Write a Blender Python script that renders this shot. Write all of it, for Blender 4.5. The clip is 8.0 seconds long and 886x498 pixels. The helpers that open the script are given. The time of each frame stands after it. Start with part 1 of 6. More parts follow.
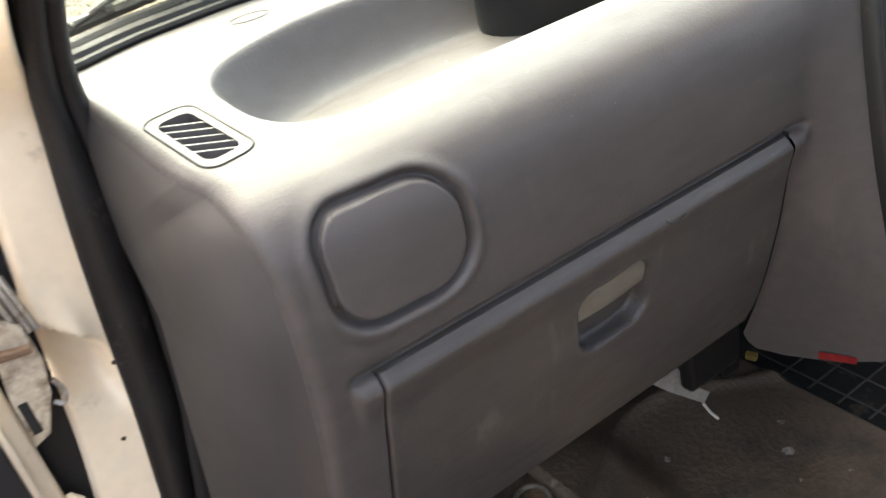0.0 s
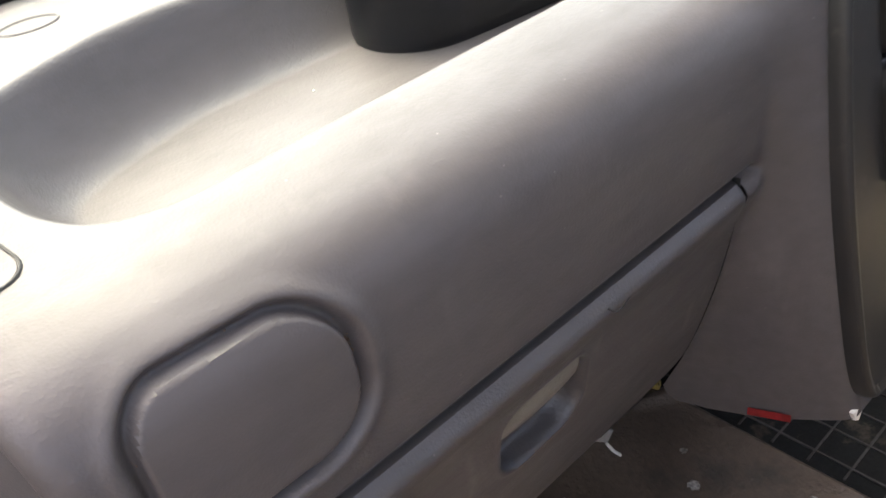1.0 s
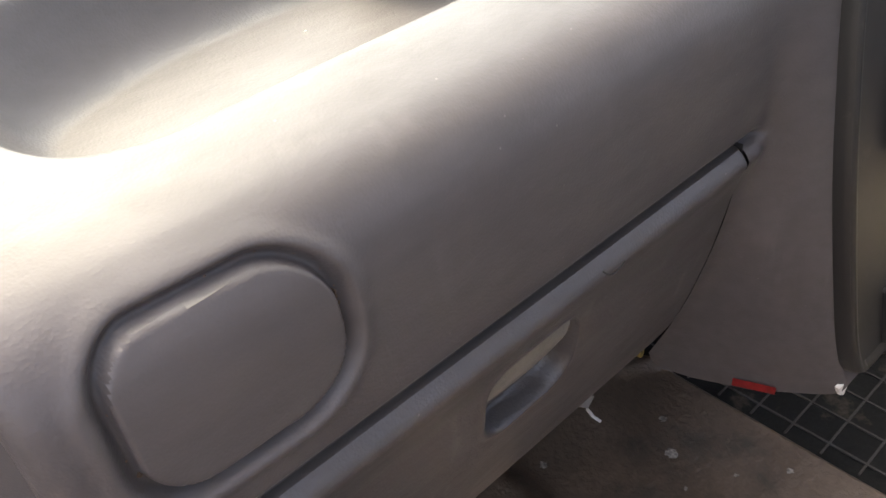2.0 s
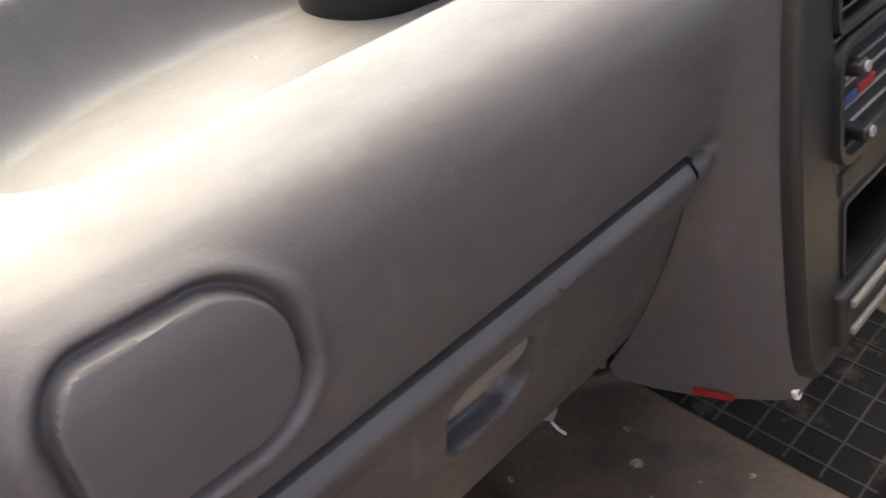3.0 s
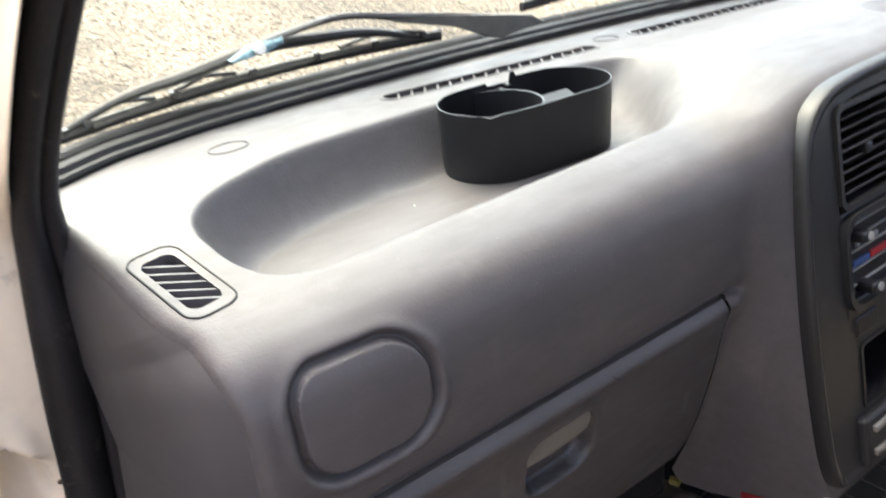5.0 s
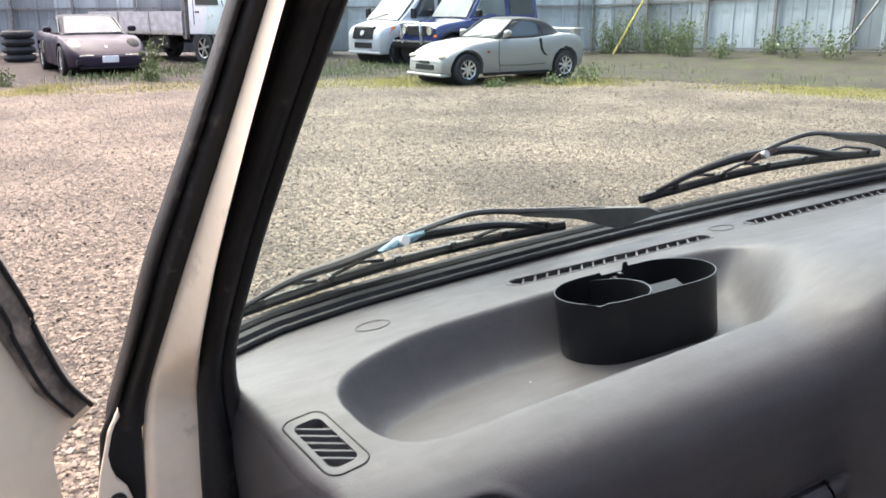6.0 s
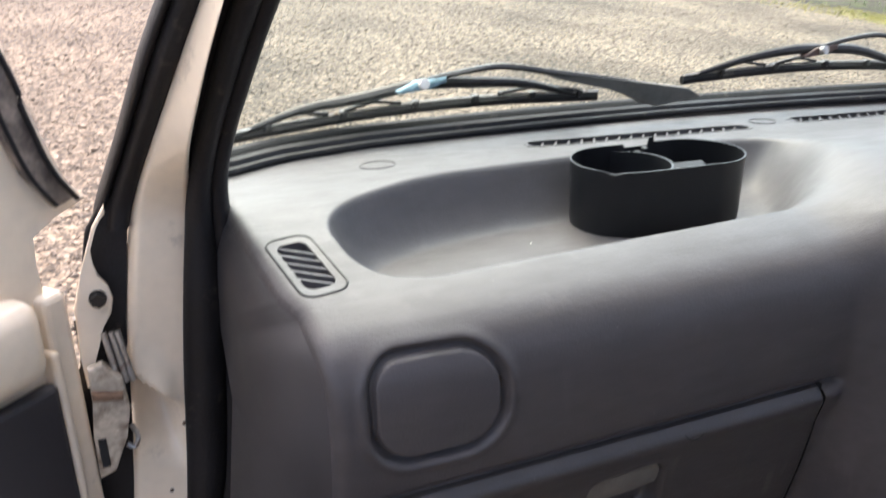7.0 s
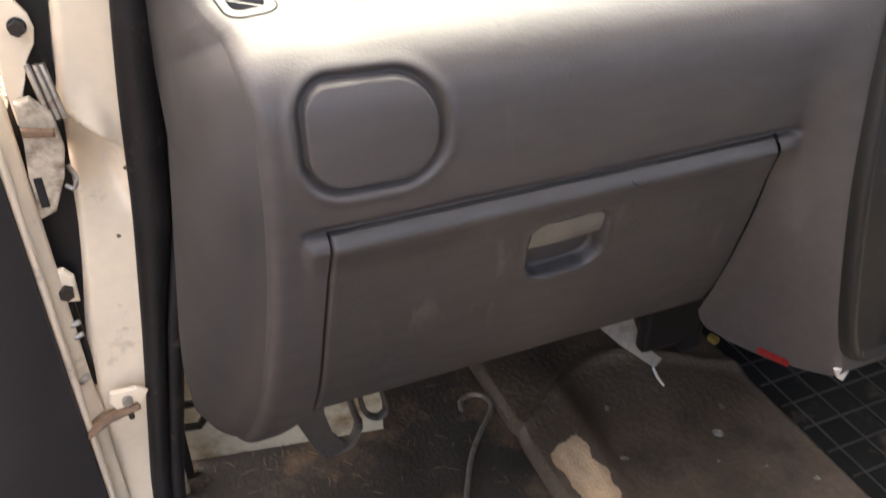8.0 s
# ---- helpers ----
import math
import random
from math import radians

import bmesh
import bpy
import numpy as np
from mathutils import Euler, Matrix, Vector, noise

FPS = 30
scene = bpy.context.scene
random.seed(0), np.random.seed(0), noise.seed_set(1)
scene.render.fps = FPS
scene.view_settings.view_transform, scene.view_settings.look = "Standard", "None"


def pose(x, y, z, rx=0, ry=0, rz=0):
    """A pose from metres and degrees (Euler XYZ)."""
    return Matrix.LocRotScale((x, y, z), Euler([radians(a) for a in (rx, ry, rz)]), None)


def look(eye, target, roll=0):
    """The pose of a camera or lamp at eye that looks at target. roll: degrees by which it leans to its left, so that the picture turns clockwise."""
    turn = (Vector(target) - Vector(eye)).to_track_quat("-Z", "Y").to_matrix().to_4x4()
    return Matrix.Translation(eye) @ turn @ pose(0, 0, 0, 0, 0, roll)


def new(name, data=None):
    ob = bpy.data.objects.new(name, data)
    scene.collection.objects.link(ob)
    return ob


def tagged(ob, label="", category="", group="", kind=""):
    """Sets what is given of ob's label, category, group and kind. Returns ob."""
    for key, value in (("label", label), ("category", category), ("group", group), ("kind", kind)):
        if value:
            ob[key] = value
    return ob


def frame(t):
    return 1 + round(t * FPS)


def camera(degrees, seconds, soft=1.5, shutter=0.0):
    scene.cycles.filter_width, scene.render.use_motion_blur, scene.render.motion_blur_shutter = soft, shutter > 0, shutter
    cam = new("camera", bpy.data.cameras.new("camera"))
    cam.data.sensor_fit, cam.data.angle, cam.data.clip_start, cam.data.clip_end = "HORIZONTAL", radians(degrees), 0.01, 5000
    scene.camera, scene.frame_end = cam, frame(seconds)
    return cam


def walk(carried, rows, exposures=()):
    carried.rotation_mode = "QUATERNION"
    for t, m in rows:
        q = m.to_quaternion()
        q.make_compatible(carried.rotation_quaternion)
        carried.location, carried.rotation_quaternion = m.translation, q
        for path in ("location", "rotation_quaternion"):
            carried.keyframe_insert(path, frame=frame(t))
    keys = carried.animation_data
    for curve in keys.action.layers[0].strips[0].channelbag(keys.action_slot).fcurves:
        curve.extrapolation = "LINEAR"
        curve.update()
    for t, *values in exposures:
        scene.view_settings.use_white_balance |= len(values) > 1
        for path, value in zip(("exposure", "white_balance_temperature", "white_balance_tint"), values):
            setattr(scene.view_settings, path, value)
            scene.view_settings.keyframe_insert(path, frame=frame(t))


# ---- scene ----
cam = camera(55.2, 8.0, shutter=0.35)
PATH = [
    (0, (-0.0843, -0.3821, 1.2158), (0.6982, 0.8511, 0.3457), -4.93),
    (0.2, (-0.0582, -0.3358, 1.2218), (0.7468, 0.8446, 0.3184), -4.22),
    (0.3, (-0.0461, -0.3216, 1.2256), (0.7824, 0.8509, 0.3253), -5.23),
    (0.5, (-0.0267, -0.2815, 1.2221), (0.9339, 0.7678, 0.2914), -1.85),
    (0.7, (-0.0018, -0.2580, 1.2145), (0.9601, 0.7777, 0.2795), -2.24),
    (1, (0.0146, -0.2209, 1.2063), (0.9836, 0.7855, 0.2375), -0.20),
    (1.25, (0.0270, -0.2060, 1.2072), (0.9032, 0.7872, 0.1586), 0.54),
    (1.5, (0.0214, -0.2130, 1.1938), (0.9938, 0.7422, 0.1780), 2.32),
    (1.7, (0.0196, -0.2072, 1.1906), (0.8089, 0.5732, 0.3374), 3.15),
    (2.8, (0.0200, -0.2143, 1.2009), (0.8493, 0.5566, 0.3775), 2.39),
    (3, (0.0236, -0.2116, 1.1971), (1.0487, 0.6997, 0.1927), 3.07),
    (3.25, (0.0342, -0.2074, 1.1976), (1.1109, 0.6065, 0.1741), 6.08),
    (3.5, (0.0345, -0.2156, 1.1914), (1.1188, 0.6060, 0.1720), 3.73),
    (3.75, (0.0216, -0.2138, 1.2086), (1.0825, 0.6582, 0.2146), 5.25),
    (4, (0.0009, -0.2253, 1.2192), (1.0909, 0.6517, 0.2535), 6.92),
    (4.2, (-0.0192, -0.2369, 1.2322), (1.0274, 0.6897, 0.2646), 4.99),
    (5.3, (-0.1244, -0.4107, 1.2994), (0.7506, 0.8947, 0.6512), 1.14),
    (5.5, (-0.1284, -0.4314, 1.3123), (0.6790, 0.9435, 0.7227), 0.32),
    (5.8, (-0.1396, -0.4474, 1.3373), (0.4985, 0.7271, 0.9209), 0.63),
    (6, (-0.1345, -0.4510, 1.3413), (0.6238, 0.9974, 0.8756), -0.21),
    (6.2, (-0.1270, -0.4500, 1.3439), (0.5276, 0.7322, 0.9780), 0.05),
    (6.5, (-0.1128, -0.4475, 1.3412), (0.6816, 0.9817, 0.8762), 1.89),
    (6.8, (-0.1001, -0.4506, 1.3090), (0.4818, 0.7219, 0.8124), 4.73),
    (7, (-0.0978, -0.4481, 1.2944), (0.5721, 0.9592, 0.6157), 6.71),
    (7.2, (-0.0910, -0.4519, 1.2850), (0.4193, 0.6971, 0.6691), 7.01),
    (7.5, (-0.0802, -0.4574, 1.2751), (0.5503, 0.8749, 0.4281), 8.37),
    (7.7, (-0.0718, -0.4549, 1.2678), (0.4675, 0.5748, 0.4875), 9.00),
    (7.8, (-0.0651, -0.4637, 1.2522), (0.5786, 0.7751, 0.2871), 8.94),
    (8, (-0.0590, -0.4663, 1.2429), (0.5902, 0.7343, 0.2295), 9.17),
]
EXPOSURES = [(0, 3.22, 7650, 10), (0.5, 2.55, 7400, 14), (1, 3.05, 7450, 17), (1.5, 3.07, 7650, 18), (4.2, 3.08, 7650, 18), (5.3, 2.64, 6720, 15), (6, 2.0, 6600, 16), (6.5, 1.79, 6600, 15), (7, 2.22, 6650, 16), (7.5, 2.58, 7200, 16), (7.8, 2.6, 7250, 17), (8, 3.25, 7850, 16)]
walk(cam, [(t, look(eye, target, roll)) for t, eye, target, roll in PATH], EXPOSURES)


# ---- light ----
world = bpy.data.worlds.new("world")
scene.world = world
world.use_nodes = True
wn = world.node_tree.nodes
sky = wn.new("ShaderNodeTexSky")
sky.sky_type, sky.sun_disc = "NISHITA", False
sky.sun_elevation, sky.sun_rotation = radians(57), radians(-12)
sky.air_density, sky.dust_density, sky.ozone_density = 1.0, 6.0, 1.0
wn["Background"].inputs["Strength"].default_value = 0.15
world.node_tree.links.new(sky.outputs["Color"], wn["Background"].inputs["Color"])
sun = new("sun", bpy.data.lights.new("sun", "SUN"))
sun.data.energy, sun.data.angle, sun.data.color = 1.3, radians(118), (0.93, 0.97, 1.0)
sun.matrix_world = pose(0, 0, 30, 33, 0, 180 + 12)

# the parked van leans a little on the gravel; everything of the van is built in its own frame
VAN = Matrix(((0.99499, 0.00784, -0.09969), (0.00000, 0.99692, 0.07839), (0.10000, -0.07800, 0.99193))).to_4x4()
VAN = Matrix.Translation((0.1, 0, 0.88)) @ VAN @ Matrix.Translation((-0.1, 0, -0.88))


# ---- materials ----
def material(name, colour, rough=0.5, metal=0.0, bump=0.0, scale=200.0, vary=0.15, vscale=6.0, dirt=None, dirt_amount=0.0,
             dirt_scale=8.0, coat=0.0, rough_vary=0.1, spec=0.5, per=False, wear=None, spread=(0.6, 1.45)):
    m = bpy.data.materials.new(name)
    m.use_nodes = True
    nt = m.node_tree
    N, L = nt.nodes, nt.links
    b = N["Principled BSDF"]
    b.inputs["Metallic"].default_value = metal
    b.inputs["Coat Weight"].default_value = coat
    b.inputs["Specular IOR Level"].default_value = spec
    co = N.new("ShaderNodeTexCoord")
    big = N.new("ShaderNodeTexNoise")
    big.inputs["Scale"].default_value, big.inputs["Detail"].default_value = vscale, 6
    L.new(co.outputs["Object"], big.inputs["Vector"])
    fine = N.new("ShaderNodeTexNoise")
    fine.inputs["Scale"].default_value, fine.inputs["Detail"].default_value = scale, 3
    L.new(co.outputs["Object"], fine.inputs["Vector"])
    ramp = N.new("ShaderNodeMapRange")
    ramp.inputs["From Min"].default_value, ramp.inputs["From Max"].default_value = 0.3, 0.7
    ramp.inputs["To Min"].default_value, ramp.inputs["To Max"].default_value = 1 - vary, 1 + vary
    L.new(big.outputs["Fac"], ramp.inputs["Value"])
    ramp2 = N.new("ShaderNodeMapRange")
    ramp2.inputs["From Min"].default_value, ramp2.inputs["From Max"].default_value = 0.3, 0.7
    ramp2.inputs["To Min"].default_value, ramp2.inputs["To Max"].default_value = 1 - vary * 0.5, 1 + vary * 0.5
    L.new(fine.outputs["Fac"], ramp2.inputs["Value"])
    mul = N.new("ShaderNodeMath")
    mul.operation = "MULTIPLY"
    L.new(ramp.outputs[0], mul.inputs[0])
    L.new(ramp2.outputs[0], mul.inputs[1])
    last = mul.outputs[0]
    if per:
        info = N.new("ShaderNodeObjectInfo" if per == "object" else "ShaderNodeNewGeometry")
        r3 = N.new("ShaderNodeMapRange")
        r3.inputs["To Min"].default_value, r3.inputs["To Max"].default_value = spread
        L.new(info.outputs["Random" if per == "object" else "Random Per Island"], r3.inputs["Value"])
        m2 = N.new("ShaderNodeMath")
        m2.operation = "MULTIPLY"
        L.new(last, m2.inputs[0])
        L.new(r3.outputs[0], m2.inputs[1])
        last = m2.outputs[0]
    tint = N.new("ShaderNodeVectorMath")
    tint.operation = "SCALE"
    tint.inputs[0].default_value = colour
    L.new(last, tint.inputs["Scale"])
    out = tint.outputs[0]
    if dirt:
        dn = N.new("ShaderNodeTexNoise")
        dn.inputs["Scale"].default_value, dn.inputs["Detail"].default_value, dn.inputs["Roughness"].default_value = dirt_scale, 8, 0.65
        L.new(co.outputs["Object"], dn.inputs["Vector"])
        dr = N.new("ShaderNodeMapRange")
        dr.inputs["From Min"].default_value, dr.inputs["From Max"].default_value = 0.62 - dirt_amount * 0.3, 0.80 - dirt_amount * 0.3
        L.new(dn.outputs["Fac"], dr.inputs["Value"])
        mix = N.new("ShaderNodeMix")
        mix.data_type = "RGBA"
        L.new(dr.outputs[0], mix.inputs["Factor"])
        L.new(out, mix.inputs["A"])
        mix.inputs["B"].default_value = (*dirt, 1)
        out = mix.outputs["Result"]
    L.new(out, b.inputs["Base Color"])
    rr = N.new("ShaderNodeMapRange")
    rr.inputs["From Min"].default_value, rr.inputs["From Max"].default_value = 0.3, 0.7
    rr.inputs["To Min"].default_value, rr.inputs["To Max"].default_value = max(rough - rough_vary, 0.02), min(rough + rough_vary, 1)
    L.new(big.outputs["Fac"], rr.inputs["Value"])
    L.new(rr.outputs[0], b.inputs["Roughness"])
    if bump:
        bp = N.new("ShaderNodeBump")
        bp.inputs["Strength"].default_value, bp.inputs["Distance"].default_value = min(bump, 1.0), 0.4 / scale * max(bump, 1.0)
        relief = fine.outputs["Fac"]
        if wear:
            # fine scuffs, drawn out sideways, in patches
            mp, sn, sr = N.new("ShaderNodeMapping"), N.new("ShaderNodeTexNoise"), N.new("ShaderNodeMapRange")
            mp.inputs["Scale"].default_value, mp.inputs["Rotation"].default_value = (1, 9, 9), (0.3, 0.9, 0.2)
            sn.inputs["Scale"].default_value, sn.inputs["Detail"].default_value = wear[0], 5
            sr.inputs["From Min"].default_value, sr.inputs["From Max"].default_value = 0.58, 0.70
            L.new(co.outputs["Object"], mp.inputs["Vector"])
            L.new(mp.outputs[0], sn.inputs["Vector"])
            L.new(sn.outputs["Fac"], sr.inputs["Value"])
            pn, pm, ad = N.new("ShaderNodeTexNoise"), N.new("ShaderNodeMapRange"), N.new("ShaderNodeMath")
            pn.inputs["Scale"].default_value = wear[1]
            pm.inputs["From Min"].default_value, pm.inputs["From Max"].default_value = 0.52, 0.64
            pm.inputs["To Max"].default_value = 1.6
            L.new(co.outputs["Object"], pn.inputs["Vector"])
            L.new(pn.outputs["Fac"], pm.inputs["Value"])
            ad.operation = "MULTIPLY_ADD"
            L.new(sr.outputs[0], ad.inputs[0])
            L.new(pm.outputs[0], ad.inputs[1])
            L.new(relief, ad.inputs[2])
            relief = ad.outputs[0]
        L.new(relief, bp.inputs["Height"])
        L.new(bp.outputs[0], b.inputs["Normal"])
    return m


def glass(name, tint, mirror=0.1):
    m = bpy.data.materials.new(name)
    m.use_nodes = True
    N, L = m.node_tree.nodes, m.node_tree.links
    N.remove(N["Principled BSDF"])
    clear, gloss, mix, fre = (N.new("ShaderNodeBsdfTransparent"), N.new("ShaderNodeBsdfGlossy"), N.new("ShaderNodeMixShader"),
                              N.new("ShaderNodeFresnel"))
    clear.inputs["Color"].default_value = (*tint, 1)
    gloss.inputs["Roughness"].default_value = 0.02
    fre.inputs["IOR"].default_value = 1.35
    L.new(fre.outputs[0], mix.inputs[0])
    L.new(clear.outputs[0], mix.inputs[1])
    L.new(gloss.outputs[0], mix.inputs[2])
    L.new(mix.outputs[0], N["Material Output"].inputs["Surface"])
    return m




def grained_plastic(name, colour, rough, spec, grain=.5, specks=.2, scuffs=.0):
    """Moulded plastic with a leather grain, greasy worn patches, faint wipe marks and sparse pale specks."""
    m = bpy.data.materials.new(name)
    m.use_nodes = True
    N, L = m.node_tree.nodes, m.node_tree.links
    b = N["Principled BSDF"]
    b.inputs["Specular IOR Level"].default_value = spec
    co = N.new("ShaderNodeTexCoord")

    def tex(kind, scale, detail=3, stretch=None):
        n = N.new(kind)
        n.inputs["Scale"].default_value = scale
        if kind == "ShaderNodeTexNoise":
            n.inputs["Detail"].default_value = detail
        src = co.outputs["Object"]
        if stretch:
            mp = N.new("ShaderNodeMapping")
            mp.inputs["Scale"].default_value, mp.inputs["Rotation"].default_value = stretch
            L.new(src, mp.inputs["Vector"])
            src = mp.outputs[0]
        L.new(src, n.inputs["Vector"])
        return n

    def ranged(value, a, c, lo, hi):
        n = N.new("ShaderNodeMapRange")
        n.inputs["From Min"].default_value, n.inputs["From Max"].default_value = a, c
        n.inputs["To Min"].default_value, n.inputs["To Max"].default_value = lo, hi
        L.new(value, n.inputs["Value"])
        return n.outputs[0]

    def math_node(op, p, q):
        n = N.new("ShaderNodeMath")
        n.operation = op
        for slot, v in zip(n.inputs, (p, q)):
            if isinstance(v, (int, float)):
                slot.default_value = v
            else:
                L.new(v, slot)
        return n.outputs[0]

    blotch = tex("ShaderNodeTexNoise", 13, 6)
    wipe = tex("ShaderNodeTexNoise", 26, 5, ((1, 3.5, 3.5), (.3, .9, .2)))
    tone = math_node("MULTIPLY", ranged(blotch.outputs["Fac"], .32, .68, .92, 1.08), ranged(wipe.outputs["Fac"], .32, .68, .93, 1.07))
    tint = N.new("ShaderNodeVectorMath")
    tint.operation = "SCALE"
    tint.inputs[0].default_value = colour
    L.new(tone, tint.inputs["Scale"])
    dust = tex("ShaderNodeTexVoronoi", 110)
    pick = N.new("ShaderNodeSeparateColor")
    L.new(dust.outputs["Color"], pick.inputs[0])
    small = ranged(dust.outputs["Distance"], .03, .09, 1, 0)
    fac = math_node("MULTIPLY", math_node("MULTIPLY", small, ranged(pick.outputs[0], .90, .93, 0, 1)), specks)
    mix = N.new("ShaderNodeMix")
    mix.data_type = "RGBA"
    L.new(fac, mix.inputs["Factor"])
    L.new(tint.outputs[0], mix.inputs["A"])
    mix.inputs["B"].default_value = (.30, .28, .25, 1)
    # pale rubbed marks, drawn out downwards, in a few places
    rub, where = tex("ShaderNodeTexNoise", 60, 6, ((1, 1, .22), (0, .25, 0))), tex("ShaderNodeTexNoise", 11, 2)
    marks = math_node("MULTIPLY", math_node("MULTIPLY", ranged(rub.outputs["Fac"], .56, .72, 0, 1), ranged(where.outputs["Fac"], .50, .66, 0, 1)), scuffs)
    mix2 = N.new("ShaderNodeMix")
    mix2.data_type = "RGBA"
    L.new(marks, mix2.inputs["Factor"])
    L.new(mix.outputs["Result"], mix2.inputs["A"])
    mix2.inputs["B"].default_value = (.16, .145, .13, 1)
    L.new(mix2.outputs["Result"], b.inputs["Base Color"])
    L.new(math_node("ADD", ranged(blotch.outputs["Fac"], .3, .7, rough + .045, rough - .035), ranged(wipe.outputs["Fac"], .3, .7, .03, -.03)), b.inputs["Roughness"])
    pebble, fine = tex("ShaderNodeTexVoronoi", 620), tex("ShaderNodeTexNoise", 330, 4)
    patch = tex("ShaderNodeTexNoise", 9, 3)
    wrinkle = tex("ShaderNodeTexNoise", 150, 4, ((1, 2.2, 1), (.2, .5, .9)))
    relief = math_node("ADD", math_node("MULTIPLY", pebble.outputs["Distance"], .5), fine.outputs["Fac"])
    relief = math_node("ADD", relief, math_node("MULTIPLY", wrinkle.outputs["Fac"], ranged(patch.outputs["Fac"], .45, .65, 0, 1.5)))
    bp = N.new("ShaderNodeBump")
    bp.inputs["Strength"].default_value, bp.inputs["Distance"].default_value = grain, .0011
    L.new(relief, bp.inputs["Height"])
    L.new(bp.outputs[0], b.inputs["Normal"])
    return m


DASH = grained_plastic("grey_dash_plastic", (0.0513, 0.0458, 0.0461), 0.52, 0.46, .19, .2, .12)
DOOR_LID = grained_plastic("glove_box_plastic", (0.0390, 0.0355, 0.0357), 0.48, 0.6, .22, .4, .5)
# dark trim, lowered further to hold the seal's and pillar's shade on the end panel
TRIM = material("dark_trim_plastic", (0.034, 0.0306, 0.0315), 0.55, bump=0.3, scale=900, vary=0.15, vscale=9)
FASCIA = material("black_fascia_plastic", (0.016, 0.0155, 0.0155), 0.48, spec=0.3, bump=0.2, scale=900, vary=0.15, dirt=(0.04, 0.036, 0.033), dirt_amount=0.08, dirt_scale=60)
BLACK = material("black_hard_plastic", (0.006, 0.006, 0.007), 0.42, spec=0.3, bump=0.2, scale=700, vary=0.2, vscale=15)
SPLASH = material("dried_splash", (0.2, 0.185, 0.165), 0.6, vary=0.5, vscale=200)
# mat ribs, a paler tone than the mat itself
RIBLINE = material("paler_mat_rib", (0.031, 0.029, 0.027), 0.7, vary=0.4, vscale=25)
LATCH = material("worn_latch_plastic", (0.125, 0.114, 0.096), 0.5, bump=0.3, scale=500, vary=0.2, vscale=40)
DEEP = material("dark_void_plastic", (0.008, 0.008, 0.008), 0.8)
RUBBER = material("black_rubber", (0.011, 0.010, 0.0105), 0.6, spec=0.3, bump=0.4, scale=300, vary=0.3, vscale=18, dirt=(0.1, 0.085, 0.07), dirt_amount=0.05, dirt_scale=30)
PAINT = material("cream_white_body_paint", (0.775, 0.652, 0.495), 0.38, vary=0.06, vscale=7, dirt=(0.17, 0.12, 0.085), dirt_amount=0.08,
                 dirt_scale=13, coat=0.3, bump=0.05, scale=90)
OLDPAINT = material("dirty_cream_metal", (0.40, 0.345, 0.255), 0.5, vary=0.15, vscale=9, dirt=(0.16, 0.09, 0.04), dirt_amount=0.32, dirt_scale=14)
STEEL = material("worn_steel", (0.42, 0.4, 0.37), 0.42, metal=0.8, vary=0.2, vscale=60, dirt=(0.14, 0.07, 0.04), dirt_amount=0.3, dirt_scale=60)
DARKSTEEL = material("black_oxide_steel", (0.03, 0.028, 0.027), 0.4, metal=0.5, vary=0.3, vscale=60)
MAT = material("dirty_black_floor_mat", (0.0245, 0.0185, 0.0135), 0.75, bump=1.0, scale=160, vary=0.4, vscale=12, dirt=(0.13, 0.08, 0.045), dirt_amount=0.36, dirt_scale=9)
VINYL = material("worn_grey_brown_floor_vinyl", (0.080, 0.057, 0.040), 0.5, bump=0.7, scale=120, vary=0.25, vscale=9, dirt=(0.028, 0.024, 0.02), dirt_amount=0.35, dirt_scale=7)
FELT = material("tan_felt_underlay", (0.60, 0.42, 0.26), 0.95, bump=1.0, scale=300, vary=0.2, vscale=30)
RIBMAT = material("ribbed_rubber_mat", (0.010, 0.0104, 0.010), 0.8, spec=0.15, bump=0.6, scale=250, vary=0.35, vscale=15, dirt=(0.09, 0.075, 0.055), dirt_amount=0.15, dirt_scale=18)
RED = material("red_reflector_plastic", (0.27, 0.016, 0.018), 0.35, vary=0.3, vscale=60)
BLUE = material("blue_print", (0.02, 0.055, 0.17), 0.5)
WHITE = material("off_white_plastic", (0.62, 0.6, 0.56), 0.45, dirt=(0.3, 0.25, 0.2), dirt_amount=0.2, dirt_scale=30)
GREYLINE = material("light_grey_print", (0.24, 0.24, 0.23), 0.4)
LINING = material("grey_headlining", (0.42, 0.41, 0.39), 0.9, bump=0.5, scale=300)
# for unseen walls behind the camera, dark so less light bounces onto the dashboard
CABWALL = material("dark_unseen_cab_wall", (0.12, 0.113, 0.105), 0.85, bump=0.5, scale=300)
GRIMY = material("grimy_cream_paint", (0.46, 0.39, 0.30), 0.55, vary=0.3, vscale=25, dirt=(0.12, 0.075, 0.045), dirt_amount=0.42, dirt_scale=40)
STRAPRUST = material("rusted_strap_steel", (0.17, 0.10, 0.06), 0.75, bump=0.6, scale=250, vary=0.4, vscale=40)
RUST = material("rusty_dirt", (0.10, 0.065, 0.04), 0.9, bump=1.0, scale=600, vary=0.5, vscale=90)
WINDSCREEN = glass("tinted_windscreen_glass", (0.86, 1.0, 0.955))
PANE = glass("clear_window_glass", (0.9, 0.92, 0.9))
CARGLASS = material("dark_car_glass", (0.05, 0.06, 0.065), 0.06, rough_vary=0.02, spec=0.9, vary=0.3, vscale=1.5)
PALEGLASS = material("pale_car_glass", (0.17, 0.185, 0.18), 0.2, rough_vary=0.02, spec=0.16, vary=0.3, vscale=1.5)
TYRE = material("tyre_rubber", (0.02, 0.02, 0.021), 0.8, bump=0.5, scale=80)
